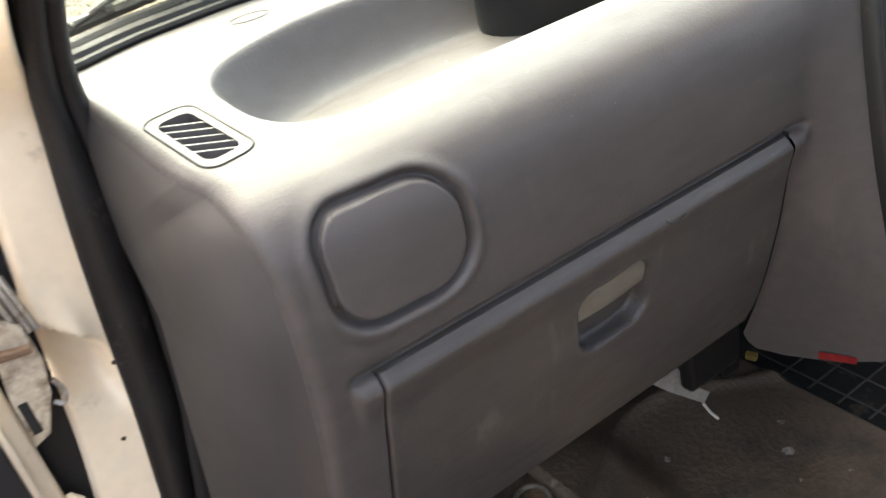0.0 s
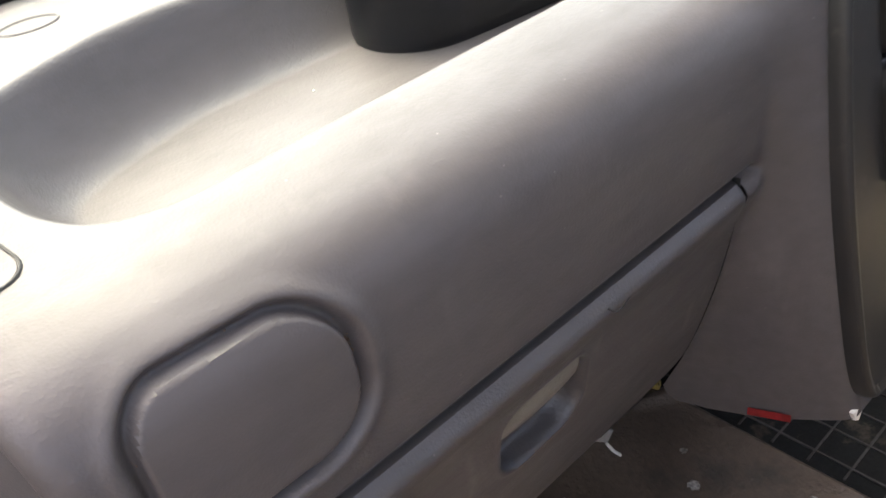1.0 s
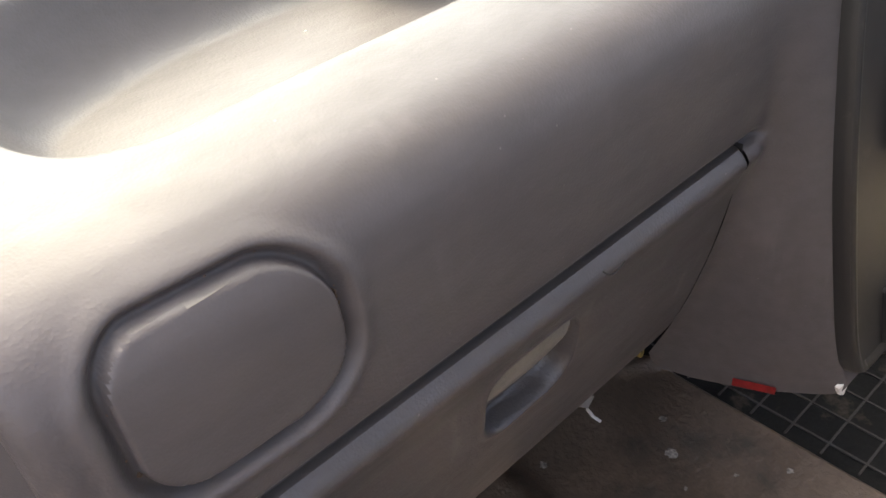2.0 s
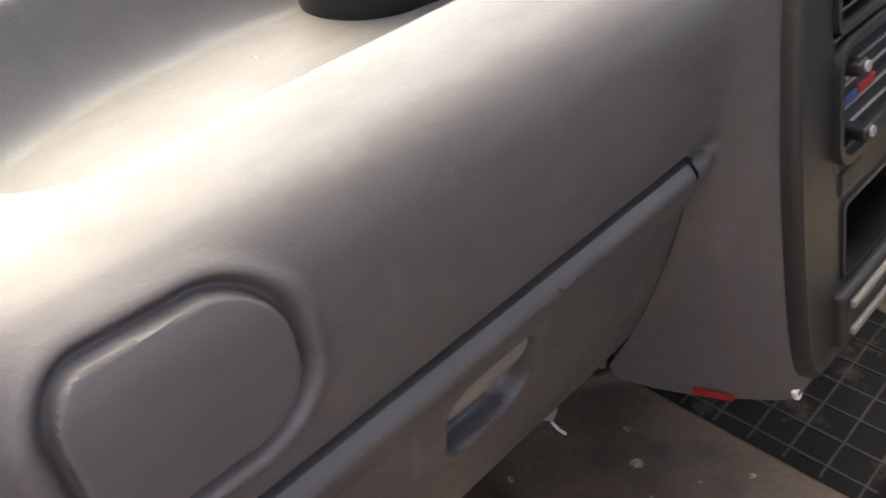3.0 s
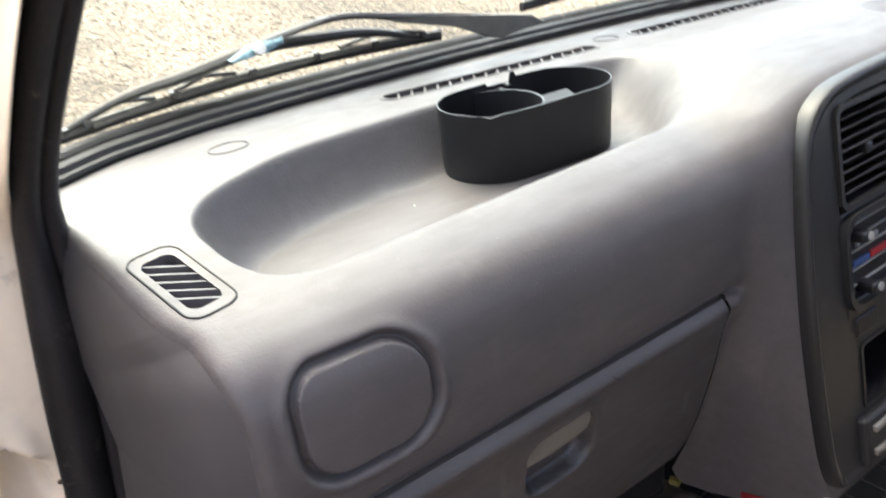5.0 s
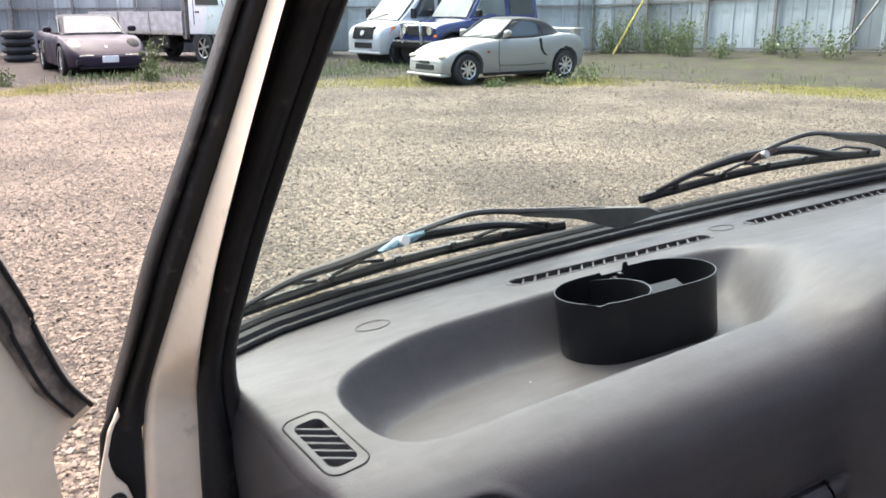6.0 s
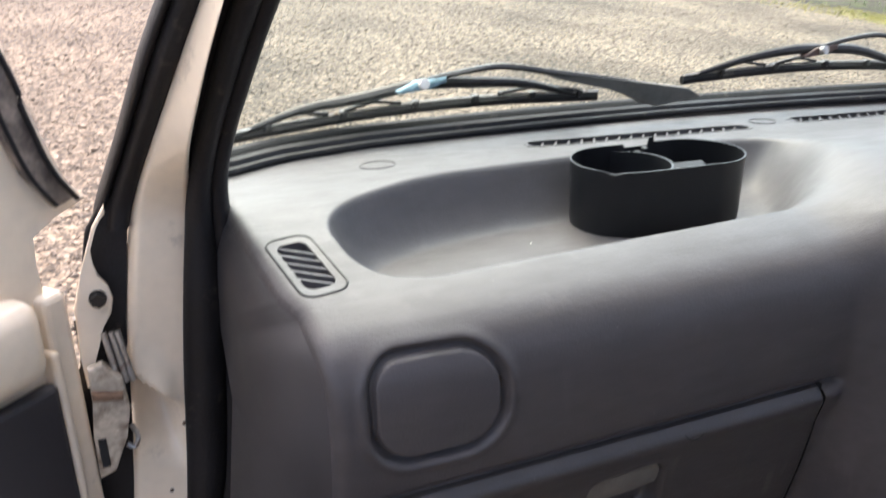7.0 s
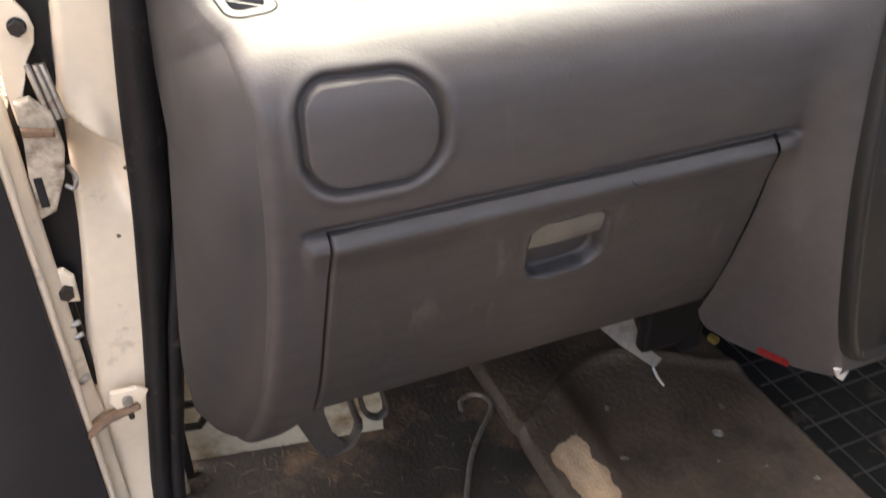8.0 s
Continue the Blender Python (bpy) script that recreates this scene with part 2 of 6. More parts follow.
ALLOY = material("silver_alloy", (0.6, 0.6, 0.6), 0.3, metal=0.8)
SILVER = material("silver_car_paint", (0.29, 0.285, 0.26), 0.4, metal=0.25, coat=0.25, vary=0.04, vscale=2, dirt=(0.4, 0.38, 0.34), dirt_amount=0.1, dirt_scale=3)
PEARL = material("pale_silver_van_paint", (0.52, 0.53, 0.55), 0.4, metal=0.2, coat=0.3, vary=0.04, vscale=2)
NAVY = material("navy_blue_car_paint", (0.018, 0.03, 0.13), 0.25, coat=0.7, vary=0.1, vscale=2)
OLIVE = material("dull_olive_black_steel", (0.055, 0.054, 0.046), 0.45, vary=0.25, vscale=40)
PURPLE = material("dark_purple_car_paint", (0.022, 0.0145, 0.026), 0.42, metal=0.0, spec=0.14, coat=0.0, vary=0.1, vscale=2)
TRUCKWHITE = material("white_truck_paint", (0.78, 0.78, 0.77), 0.35, coat=0.4, vary=0.05, vscale=2, dirt=(0.35, 0.3, 0.25), dirt_amount=0.15, dirt_scale=4)
CLOTH = material("charcoal_soft_top", (0.045, 0.045, 0.046), 0.8, bump=0.5, scale=150)
LAMP = material("clear_lamp_lens", (0.50, 0.46, 0.33), 0.2, coat=0.3)
AMBER = material("amber_lamp_lens", (0.75, 0.19, 0.03), 0.2, coat=0.6)
PLATE = material("plain_white_plate", (0.75, 0.75, 0.75), 0.5)
TIMBER = material("weathered_grey_boards", (0.46, 0.43, 0.42), 0.75, bump=0.5, scale=60, vary=0.25, vscale=5)
FENCE = material("galvanised_blue_grey_sheet", (0.40, 0.42, 0.42), 0.5, metal=0.15, vary=0.22, vscale=1.4, bump=0.1, scale=40, per="object",
                 dirt=(0.20, 0.19, 0.18), dirt_amount=0.15, dirt_scale=2.5)
FENCEPOST = material("rusty_fence_steel", (0.27, 0.255, 0.245), 0.6, metal=0.3, dirt=(0.16, 0.08, 0.04), dirt_amount=0.35, dirt_scale=8)
YELLOW = material("faded_yellow_paint", (0.62, 0.5, 0.12), 0.55, vary=0.3, vscale=8)
GREEN = material("green_container_paint", (0.05, 0.22, 0.13), 0.5, vary=0.2, vscale=3)
LEAF = material("weed_green", (0.135, 0.165, 0.06), 0.6, vary=0.3, vscale=3, per="island")
DRY = material("dry_grass_straw", (0.40, 0.35, 0.085), 0.7, vary=0.3, vscale=3, per="island")
STONES = material("loose_gravel_stone", (0.163, 0.125, 0.0905), 0.8, bump=0.5, scale=120, vary=0.1, vscale=40, per="island", spread=(0.3, 1.95))
ASPHALT = material("old_dusty_asphalt", (0.058, 0.048, 0.042), 0.9, spec=0.12, bump=0.8, scale=40, vary=0.45, vscale=1.5, dirt=(0.095, 0.078, 0.062), dirt_amount=0.35, dirt_scale=3)


def gravel_material():
    m = bpy.data.materials.new("compacted_gravel")
    m.use_nodes = True
    N, L = m.node_tree.nodes, m.node_tree.links
    b = N["Principled BSDF"]
    b.inputs["Roughness"].default_value = 0.9
    b.inputs["Specular IOR Level"].default_value = 0.3
    co = N.new("ShaderNodeTexCoord")
    cells = N.new("ShaderNodeTexVoronoi")
    cells.inputs["Scale"].default_value = 52
    L.new(co.outputs["Object"], cells.inputs["Vector"])
    coarse = N.new("ShaderNodeTexVoronoi")
    coarse.inputs["Scale"].default_value = 17
    L.new(co.outputs["Object"], coarse.inputs["Vector"])
    patch = N.new("ShaderNodeTexNoise")
    patch.inputs["Scale"].default_value, patch.inputs["Detail"].default_value = 0.7, 9
    L.new(co.outputs["Object"], patch.inputs["Vector"])
    ramp = N.new("ShaderNodeValToRGB")
    e = ramp.color_ramp.elements
    e[0].position, e[0].color = 0.0, (0.028, 0.021, 0.0152, 1)
    e[1].position, e[1].color = 1.0, (0.268, 0.205, 0.146, 1)
    mid = e.new(0.5)
    mid.color = (0.094, 0.072, 0.0515, 1)
    sep = N.new("ShaderNodeSeparateColor")
    L.new(cells.outputs["Color"], sep.inputs[0])
    L.new(sep.outputs[0], ramp.inputs["Fac"])
    pr = N.new("ShaderNodeMapRange")
    pr.inputs["From Min"].default_value, pr.inputs["From Max"].default_value = 0.35, 0.65
    pr.inputs["To Min"].default_value, pr.inputs["To Max"].default_value = 0.58, 1.32
    L.new(patch.outputs["Fac"], pr.inputs["Value"])
    sc = N.new("ShaderNodeVectorMath")
    sc.operation = "SCALE"
    L.new(ramp.outputs["Color"], sc.inputs[0])
    L.new(pr.outputs[0], sc.inputs["Scale"])
    L.new(sc.outputs[0], b.inputs["Base Color"])
    add = N.new("ShaderNodeMath")
    add.operation = "ADD"
    L.new(cells.outputs["Distance"], add.inputs[0])
    L.new(coarse.outputs["Distance"], add.inputs[1])
    bp = N.new("ShaderNodeBump")
    bp.invert = True
    bp.inputs["Strength"].default_value, bp.inputs["Distance"].default_value = 0.22, 0.012
    L.new(add.outputs[0], bp.inputs["Height"])
    L.new(bp.outputs[0], b.inputs["Normal"])
    return m


GRAVEL = gravel_material()


# ---- mesh helpers ----
def mesh(name, verts, faces, mat, smooth=True):
    me = bpy.data.meshes.new(name)
    me.from_pydata([tuple(map(float, v)) for v in verts], [], [tuple(map(int, f)) for f in faces])
    me.materials.append(mat)
    if smooth:
        me.polygons.foreach_set("use_smooth", [True] * len(me.polygons))
    me.update()
    return me


def fixed(bm):
    bmesh.ops.recalc_face_normals(bm, faces=bm.faces)
    return bm


def part(name, data, mat, parent=None, label="", smooth=False, sharp=35):
    """One mesh object from a bmesh or a mesh, under a thing or a part."""
    if isinstance(data, bmesh.types.BMesh):
        fixed(data)
        me = bpy.data.meshes.new(name)
        data.to_mesh(me)
        data.free()
        me.materials.append(mat)
        if smooth:
            me.polygons.foreach_set("use_smooth", [True] * len(me.polygons))
            me.set_sharp_from_angle(angle=radians(sharp))
    else:
        me = data
    ob = new(name, me)
    ob.parent = parent
    if label:
        tagged(ob, label)
    return ob


def thing(name, m, label, category, group="", kind=""):
    ob = new(name)
    ob.matrix_world = m
    return tagged(ob, label, category, group, kind)


def box(x0, x1, y0, y1, z0, z1, bevel=0.0, seg=2, bm=None):
    bm = bm or bmesh.new()
    got = bmesh.ops.create_cube(bm, size=1, matrix=Matrix.Translation(((x0 + x1) / 2, (y0 + y1) / 2, (z0 + z1) / 2))
                                @ Matrix.Diagonal((x1 - x0, y1 - y0, z1 - z0, 1)))
    if bevel:
        edges = list({e for v in got["verts"] for e in v.link_edges})
        bmesh.ops.bevel(bm, geom=edges, offset=bevel, segments=seg, affect="EDGES", profile=0.5)
    return bm


def tube(points, radius, sides=8, bm=None, flat=1.0):
    """A round bar along points; radius may be a list."""
    bm = bm or bmesh.new()
    pts = [Vector(p) for p in points]
    rings = []
    for i, p in enumerate(pts):
        d = (pts[min(i + 1, len(pts) - 1)] - pts[max(i - 1, 0)]).normalized()
        a = d.cross(Vector((0, 0, 1)))
        a = a.normalized() if a.length > 1e-3 else Vector((1, 0, 0))
        b = d.cross(a).normalized()
        r = radius[i] if isinstance(radius, (list, tuple)) else radius
        rings.append([bm.verts.new(p + r * (math.cos(k * math.tau / sides) * a + flat * math.sin(k * math.tau / sides) * b)) for k in range(sides)])
    for r0, r1 in zip(rings, rings[1:]):
        for k in range(sides):
            bm.faces.new((r0[k], r0[(k + 1) % sides], r1[(k + 1) % sides], r1[k]))
    bm.faces.new(rings[0][::-1])
    bm.faces.new(rings[-1])
    return bm


def smooth_path(points, n=8):
    """Catmull-Rom through the points."""
    P = [Vector(p) for p in points]
    P = [2 * P[0] - P[1]] + P + [2 * P[-1] - P[-2]]
    out = []
    for i in range(1, len(P) - 2):
        for k in range(n):
            t = k / n
            a, b, c, d = P[i - 1:i + 3]
            out.append(0.5 * (2 * b + (c - a) * t + (2 * a - 5 * b + 4 * c - d) * t * t + (3 * b - a - 3 * c + d) * t ** 3))
    return out + [P[-2]]


def prism(outline, axis, lo, hi, bevel=0.0, bm=None):
    """A flat outline of (a, b) thickened along axis 0, 1 or 2."""
    bm = bm or bmesh.new()

    def at(p, c):
        v = list(p)
        v.insert(axis, c)
        return v
    low = [bm.verts.new(at(p, lo)) for p in outline]
    high = [bm.verts.new(at(p, hi)) for p in outline]
    n = len(outline)
    fs = [bm.faces.new(low[::-1]), bm.faces.new(high)]
    fs += [bm.faces.new((low[i], low[(i + 1) % n], high[(i + 1) % n], high[i])) for i in range(n)]
    if bevel:
        edges = [e for f in fs[:2] for e in f.edges]
        bmesh.ops.bevel(bm, geom=edges, offset=bevel, segments=2, affect="EDGES", profile=0.5)
    return bm


def rounded(cx, cy, w, h, r, n=6, turn=0.0):
    """Outline of a rounded rectangle."""
    out = []
    for k, (sx, sy) in enumerate(((1, 1), (-1, 1), (-1, -1), (1, -1))):
        for i in range(n + 1):
            a = radians(90 * k + 90 * i / n)
            out.append((sx * (w / 2 - r) + r * math.cos(a), sy * (h / 2 - r) + r * math.sin(a)))
    c, s = math.cos(turn), math.sin(turn)
    return [(cx + c * x - s * y, cy + s * x + c * y) for x, y in out]


def disc(c, axis, r, depth, sides=16, bm=None):
    """A short cylinder at c along axis."""
    bm = bm or bmesh.new()
    m = Matrix.Translation(c) @ Vector(axis).to_track_quat("Z", "Y").to_matrix().to_4x4()
    bmesh.ops.create_cone(bm, cap_ends=True, segments=sides, radius1=r, radius2=r, depth=depth, matrix=m)
    return bm


def sstep(a, b, x):
    t = np.clip((x - a) / (b - a), 0, 1)
    return t * t * (3 - 2 * t)


def rbox(px, py, cx, cy, w, h, r):
    """Signed distance to a rounded rectangle."""
    qx, qy = np.abs(px - cx) - w / 2 + r, np.abs(py - cy) - h / 2 + r
    return np.hypot(np.maximum(qx, 0), np.maximum(qy, 0)) + np.minimum(np.maximum(qx, qy), 0) - r


def grid_faces(n, m, keep=None):
    i, j = np.meshgrid(np.arange(n - 1), np.arange(m - 1), indexing="ij")
    f = np.stack([i * m + j, (i + 1) * m + j, (i + 1) * m + j + 1, i * m + j + 1], -1)
    return f[keep] if keep is not None else f.reshape(-1, 4)


# ---- van: dashboard ----
# one smooth section of the dashboard, (y, z) from the back of the top over the roll and down the face
SECTION = ((.40, 1.047), (.30, 1.047), (.25, 1.0465), (.2, 1.0435), (.14, 1.036), (.09, 1.0268), (.066, 1.0225), (.050, 1.0195), (.034, 1.0150), (.018, 1.0083), (.0055, .9978), (-.0028, .983),
           (-.0070, .966), (-.0088, .947), (-.0095, .93), (-.0093, .91), (-.008, .895), (-.006, .88), (-.004, .86), (-.001, .84), (.002, .82), (.008, .79), (.0155, .76),
           (.026, .725), (.039, .69), (.054, .66), (.062, .645), (.078, .62), (.108, .58), (.14, .55), (.172, .53), (.2, .52))
SY, SZ, _ = np.array([tuple(p) for p in smooth_path([(y, z, 0) for y, z in SECTION], 12)]).T
Z0, Y0 = 1.0195, .050      # where the top of the dashboard rolls over into its face
TOP_PART = SZ > .99


def soft_interp(x, xs, ys, w=0.006):
    """Interpolation rounded by averaging neighbours."""
    return sum(np.interp(x + d * w, xs, ys) for d in (-1, -.5, 0, .5, 1)) / 5


def y_front(z):
    return np.interp(z, SZ[::-1] + 1e-7 * np.arange(len(SZ)), SY[::-1])


def y_glass(x):
    return .41 - .14 * (x - .72) ** 2 - .02 * (1 - sstep(.03, .12, x))


def z_top(x, y):
    z = np.interp(y, SY[TOP_PART][::-1], SZ[TOP_PART][::-1])
    z = z - .04 * np.maximum(x - .2, 0) * np.clip((y - .066) / .24, 0, 1)
    return z - .002 * sstep(-.002, .002, y - y_glass(x) + .047)


TRAY = np.array([p[:2] for p in smooth_path([(a, b, 0) for a, b in (
    (.1035, .145), (.109, .168), (.126, .191), (.165, .213), (.235, .234), (.34, .243), (.45, .250), (.56, .258), (.614, .252), (.640, .228), (.640, .174), (.606, .122),
    (.564, .088), (.51, .069), (.44, .064), (.34, .0625), (.24, .061), (.175, .0605), (.145, .066), (.122, .079), (.108, .105), (.1035, .145))], 5)])


def inside_tray(x, y):
    """Distance inwards from the rim of the open tray, negative outside."""
    p = np.stack([x.ravel(), y.ravel()], -1)
    a, b = TRAY[:-1], TRAY[1:]
    best, inside = np.full(len(p), 9.0), np.zeros(len(p), bool)
    for (ax, ay), (bx, by) in zip(a, b):
        d = np.array([bx - ax, by - ay])
        if d @ d < 1e-12:
            continue
        t = np.clip(((p - (ax, ay)) @ d) / (d @ d), 0, 1)
        best = np.minimum(best, np.hypot(*(p - (ax, ay) - t[:, None] * d).T))
        cross = (ay > p[:, 1]) != (by > p[:, 1])
        inside ^= cross & (p[:, 0] < ax + (p[:, 1] - ay) / (by - ay + 1e-15) * (bx - ax))
    return np.where(inside, best, -best).reshape(x.shape)


VENT = (.0722, .1045, .0405, .0875, radians(8.5))     # centre, width, length, turn
PANEL = (.1353, .9546, .0945, .0735, .030)           # blank cover on the face
SLOTS = ((.368, .664, .3055), (.748, 1.044, .3195))  # defroster outlets


def vent_distance(x, y):
    c, s = math.cos(VENT[4]), math.sin(VENT[4])
    dx, dy = x - VENT[0], y - VENT[1]
    return rbox(c * dx + s * dy, -s * dx + c * dy, 0, 0, VENT[2], VENT[3], .009)


def ridge_x(y, z=None):
    """The end ridge: along the top by y, down the face by z."""
    if z is None:
        return np.interp(y, (.05, .066, .08, .12, .2, .25, .4), (.0515, .047, .0435, .039, .033, .031, .031))
    return soft_interp(z, (.52, .60, .66, .754, .84, .90, .95, .985, 1.0195), (.016, .029, .036, .0445, .0525, .0555, .0565, .0565, .0515), .012)


def gap_left(z):
    return soft_interp(z, (.645, .70, .785, .849, .885), (.0842, .0868, .0906, .0956, .0972))


def gap_right(z):
    return soft_interp(z, (.645, .70, .76, .85, .885), (.519, .511, .5055, .503, .4965))


def lip_bulge(z):
    """The rolled lip below the groove: a quick rise that runs out slowly down the lid."""
    d = np.maximum(.8815 - z, 0)
    return .0078 * (1 - np.exp(-(d / .0055) ** 1.3)) * np.exp(-(np.maximum(d - .010, 0) / .0175) ** 1.3)


def cover_distance(x, z):
    """Signed distance to the blank cover: tighter corners towards the door."""
    return rbox(x, z + .03 * (x - PANEL[0]), PANEL[0], PANEL[1], PANEL[2], PANEL[3], np.where(x < PANEL[0], np.where(z > PANEL[1], .021, .027), .032))


def console_edge(z):
    """The console's near edge, x by height."""
    return soft_interp(z, (.645, .70, .75, .80, .85, .90, .95, 1.0195), (.578, .567, .5625, .560, .559, .561, .5645, .574), .01)


def console_y(z, lifted):
    """The console's front, a plane that leans back, rounded over at its top."""
    t = np.clip((z - Z0 + .034) / .034, 0, 1)
    return -.0808 + .195 * (lifted - .665) + .030 * (1 - np.sqrt(1 - .998 * t * t))


def side_profile(u):
    """From the face out to the console's edge: a hollow, a straight flank and a rounded corner."""
    t = np.linspace(0, 1, 201)
    slope = sstep(-.05, .42, t) * (1 - .85 * sstep(.84, 1.0, t))
    rise = np.concatenate([[0], np.cumsum((slope[1:] + slope[:-1]) / 2)])
    return np.interp(u, t, rise / rise[-1])


def hood(x, y):
    """The dashboard swells up above the console."""
    return .028 * sstep(.50, .65, x) * (1 - sstep(.06, .26, y))


n_top = 150
front_z = np.concatenate([np.linspace(Z0 - .0001, .9, 112)[1:], np.linspace(.9, .86, 26)[1:], np.linspace(.86, .645, 70)[1:], np.linspace(.645, .535, 26)[1:]])
n_rows = n_top + len(front_z)
cols = np.concatenate([np.linspace(0, 1, 34)[:-1], np.linspace(1, 1.27, 90)[:-1], np.linspace(1.27, 2, 110)[:-1], np.linspace(2, 3, 70)[:-1], np.linspace(3, 3.1, 60)[:-1], np.linspace(3.1, 4, 100)])
# column segments: 0-1 end ridge to glove box, 1-2 over the glove box, 2-3 on to the console edge, 3-4 on to the far end
rows_i = np.arange(n_rows)
X = np.zeros((len(cols), n_rows))
Y, Z = X.copy(), X.copy()
for r in rows_i:
    top = r < n_top
    f = min(r / (n_top - 1), 1)
    z = Z0 if top else front_z[r - n_top]
    yr = .36 * (1 - f) + Y0 * f
    x0 = float(ridge_x(yr)) if top else float(ridge_x(0, z))
    xg = .1 if top else float(gap_left(z))
    if z < .645:
        xg = x0 + np.interp(z, (.52, .645), (.012, .0842 - .034))
    xs = np.interp(cols, (0, 1, 2, 3, 4), (x0, xg, .498 if top else float(gap_right(z)), .58, 1.38))
    X[:, r] = xs
    if top:
        Y[:, r] = y_glass(xs) * (1 - f) + Y0 * f
    else:
        xe = float(console_edge(z)) + .003
        u = np.clip((xs - xe - np.interp(z, (.645, .85, .93, .985, Z0), (-.062, -.054, -.056, -.060, -.066))) / np.interp(z, (.645, .85, .93, .985, Z0), (.062, .054, .056, .060, .066)), 0, 1)
        b = side_profile(u) * (1 - sstep(.845, .885, xs))
        lift = hood(xs, 0) * float(sstep(.86, 1.015, z))
        Y[:, r] = (y_front(z) + .05 * sstep(.845, .9, xs)) * (1 - b) + console_y(z, z + lift) * b
        Z[:, r] = z + lift
T = slice(0, n_top)
Z[:, T] = z_top(X[:, T], Y[:, T])
ut = np.clip((X[:, T] - .511) / .066, 0, 1)
bt = side_profile(ut) * (1 - sstep(.845, .885, X[:, T]))
edge_y = console_y(Z0, Z0 + hood(X[:, T], 0))
lean_f = 1 - sstep(Y0, .15, Y[:, T])
Z[:, T] += hood(X[:, T], Y[:, T])
Y[:, T] -= bt * (Y0 - edge_y) * lean_f - .05 * sstep(.845, .9, X[:, T]) * (1 - bt) * lean_f
d_tray = inside_tray(X[:, T], Y[:, T])
floor_z = .988 - .02 * np.maximum(X[:, T] - .2, 0)
tn = np.clip(d_tray / .034, 0, 1)
near = tn ** 1.35                                        # a short slope behind the rolled front edge, creased at its foot
tb = np.clip(d_tray / .038, 0, 1)
far = 1 - (1 - tb) ** 1.9                                  # steep walls at the back and the door end
wf = sstep(.085, .135, Y[:, T]) + (1 - sstep(.13, .19, X[:, T])) * (1 - sstep(.085, .135, Y[:, T]))
k = near * (1 - wf) + far * wf
# towards the console the bowl runs out in a soft slope
end = sstep(.48, .61, X[:, T] - .2 * (Y[:, T] - .158))
m_soft = end * (1 - sstep(.13, .262, Y[:, T]))
tr = np.clip(d_tray / (.040 + .026 * m_soft), 0, 1)
k_end = (1 - (1 - tr) ** 1.9) * (1 - m_soft) + sstep(0, 1, tr) * m_soft
k = k * (1 - end) + k_end * end
calm = k
for q in range(110):
    kk = np.pad(calm, 1, mode="edge")
    calm = (kk[:-2, 1:-1] + kk[2:, 1:-1] + kk[1:-1, :-2] + kk[1:-1, 2:]) / 4
ws_ = end * (.25 + .75 * (1 - sstep(.19, .25, Y[:, T])))
k = k * (1 - ws_) + calm * ws_
for q in range(2):
    kk = np.pad(k, 1, mode="edge")
    k = (kk[:-2, 1:-1] + kk[2:, 1:-1] + kk[1:-1, :-2] + kk[1:-1, 2:] + 2 * k) / 6
Z[:, T] = Z[:, T] * (1 - k) + floor_z * k
d_vent = vent_distance(X[:, T], Y[:, T])
Z[:, T] -= .03 * sstep(-.005, -.0085, d_vent)
# the face: groove and lip along the glove box, blank cover
F = slice(n_top, n_rows)
along = sstep(.076, .086, X[:, F]) * (1 - sstep(.510, .526, X[:, F]))
Y[:, F] += along * .0055 * np.exp(-((Z[:, F] - .8835) / np.where(Z[:, F] > .8835, .0042, .0024)) ** 2)
Y[:, F] -= along * lip_bulge(Z[:, F])
d_panel = cover_distance(X[:, F], Z[:, F])
wall = 1 - np.clip((d_panel - .0012) / .0072, 0, 1)
Y[:, F] += .0070 * sstep(-.0012, .0009, d_panel) * wall ** 2 * (3 - 2 * wall) - .0016 * np.exp(-((d_panel - .0098) / .0040) ** 2)
# the rounded end ridge
d_edge = np.minimum(X - X[:1], .013) / .013
drop = .0098 * (1 - np.sqrt(np.clip(1 - (1 - d_edge) ** 2, 0, 1)))
run_y = np.concatenate([np.linspace(.36, Y0, n_top), y_front(front_z)])
run_z = np.concatenate([np.interp(run_y[:n_top], SY[TOP_PART][::-1], SZ[TOP_PART][::-1]), front_z])
ty, tz = np.gradient(run_y), np.gradient(run_z)
ny, nz = -tz, ty
size = np.hypot(ny, nz)
ny, nz = (np.convolve(np.pad(q / size, 6, mode="edge"), np.ones(13) / 13, "valid") for q in (ny, nz))
Y += drop * ny
Z += drop * nz
# the console's side panel hangs lower towards the glove box
hang = np.where((cols >= 2 - 1e-9) & (cols <= 3 + 1e-9), np.interp(cols, (2, 2.08, 2.18, 2.35, 2.6, 2.85, 3), (.012, .026, .036, .038, .031, .013, .001)), 0)
Z[:, F] -= hang[:, None] * np.clip((.715 - front_z) / (.715 - .645), 0, 1) ** 1.4
V = np.stack([X, Y, Z], -1)

cell = (slice(0, -1), slice(0, -1))
zc, cc = Z[cell], np.broadcast_to(cols[:-1, None], Z[cell].shape)
lid_zone = (np.arange(n_rows - 1)[None, :] >= n_top) & (zc < .8835) & (cc >= 1 - 1e-9) & (cc < 2 - 1e-9)
low_zone = (np.concatenate([np.ones(n_top), front_z])[None, :-1] <= .6451) & (cc >= 1 - 1e-9)
pc = np.full(zc.shape, 9.0)
pc[:, n_top:] = d_panel[:-1, :-1]
cover_zone = pc < -.0002
xc = X[cell]
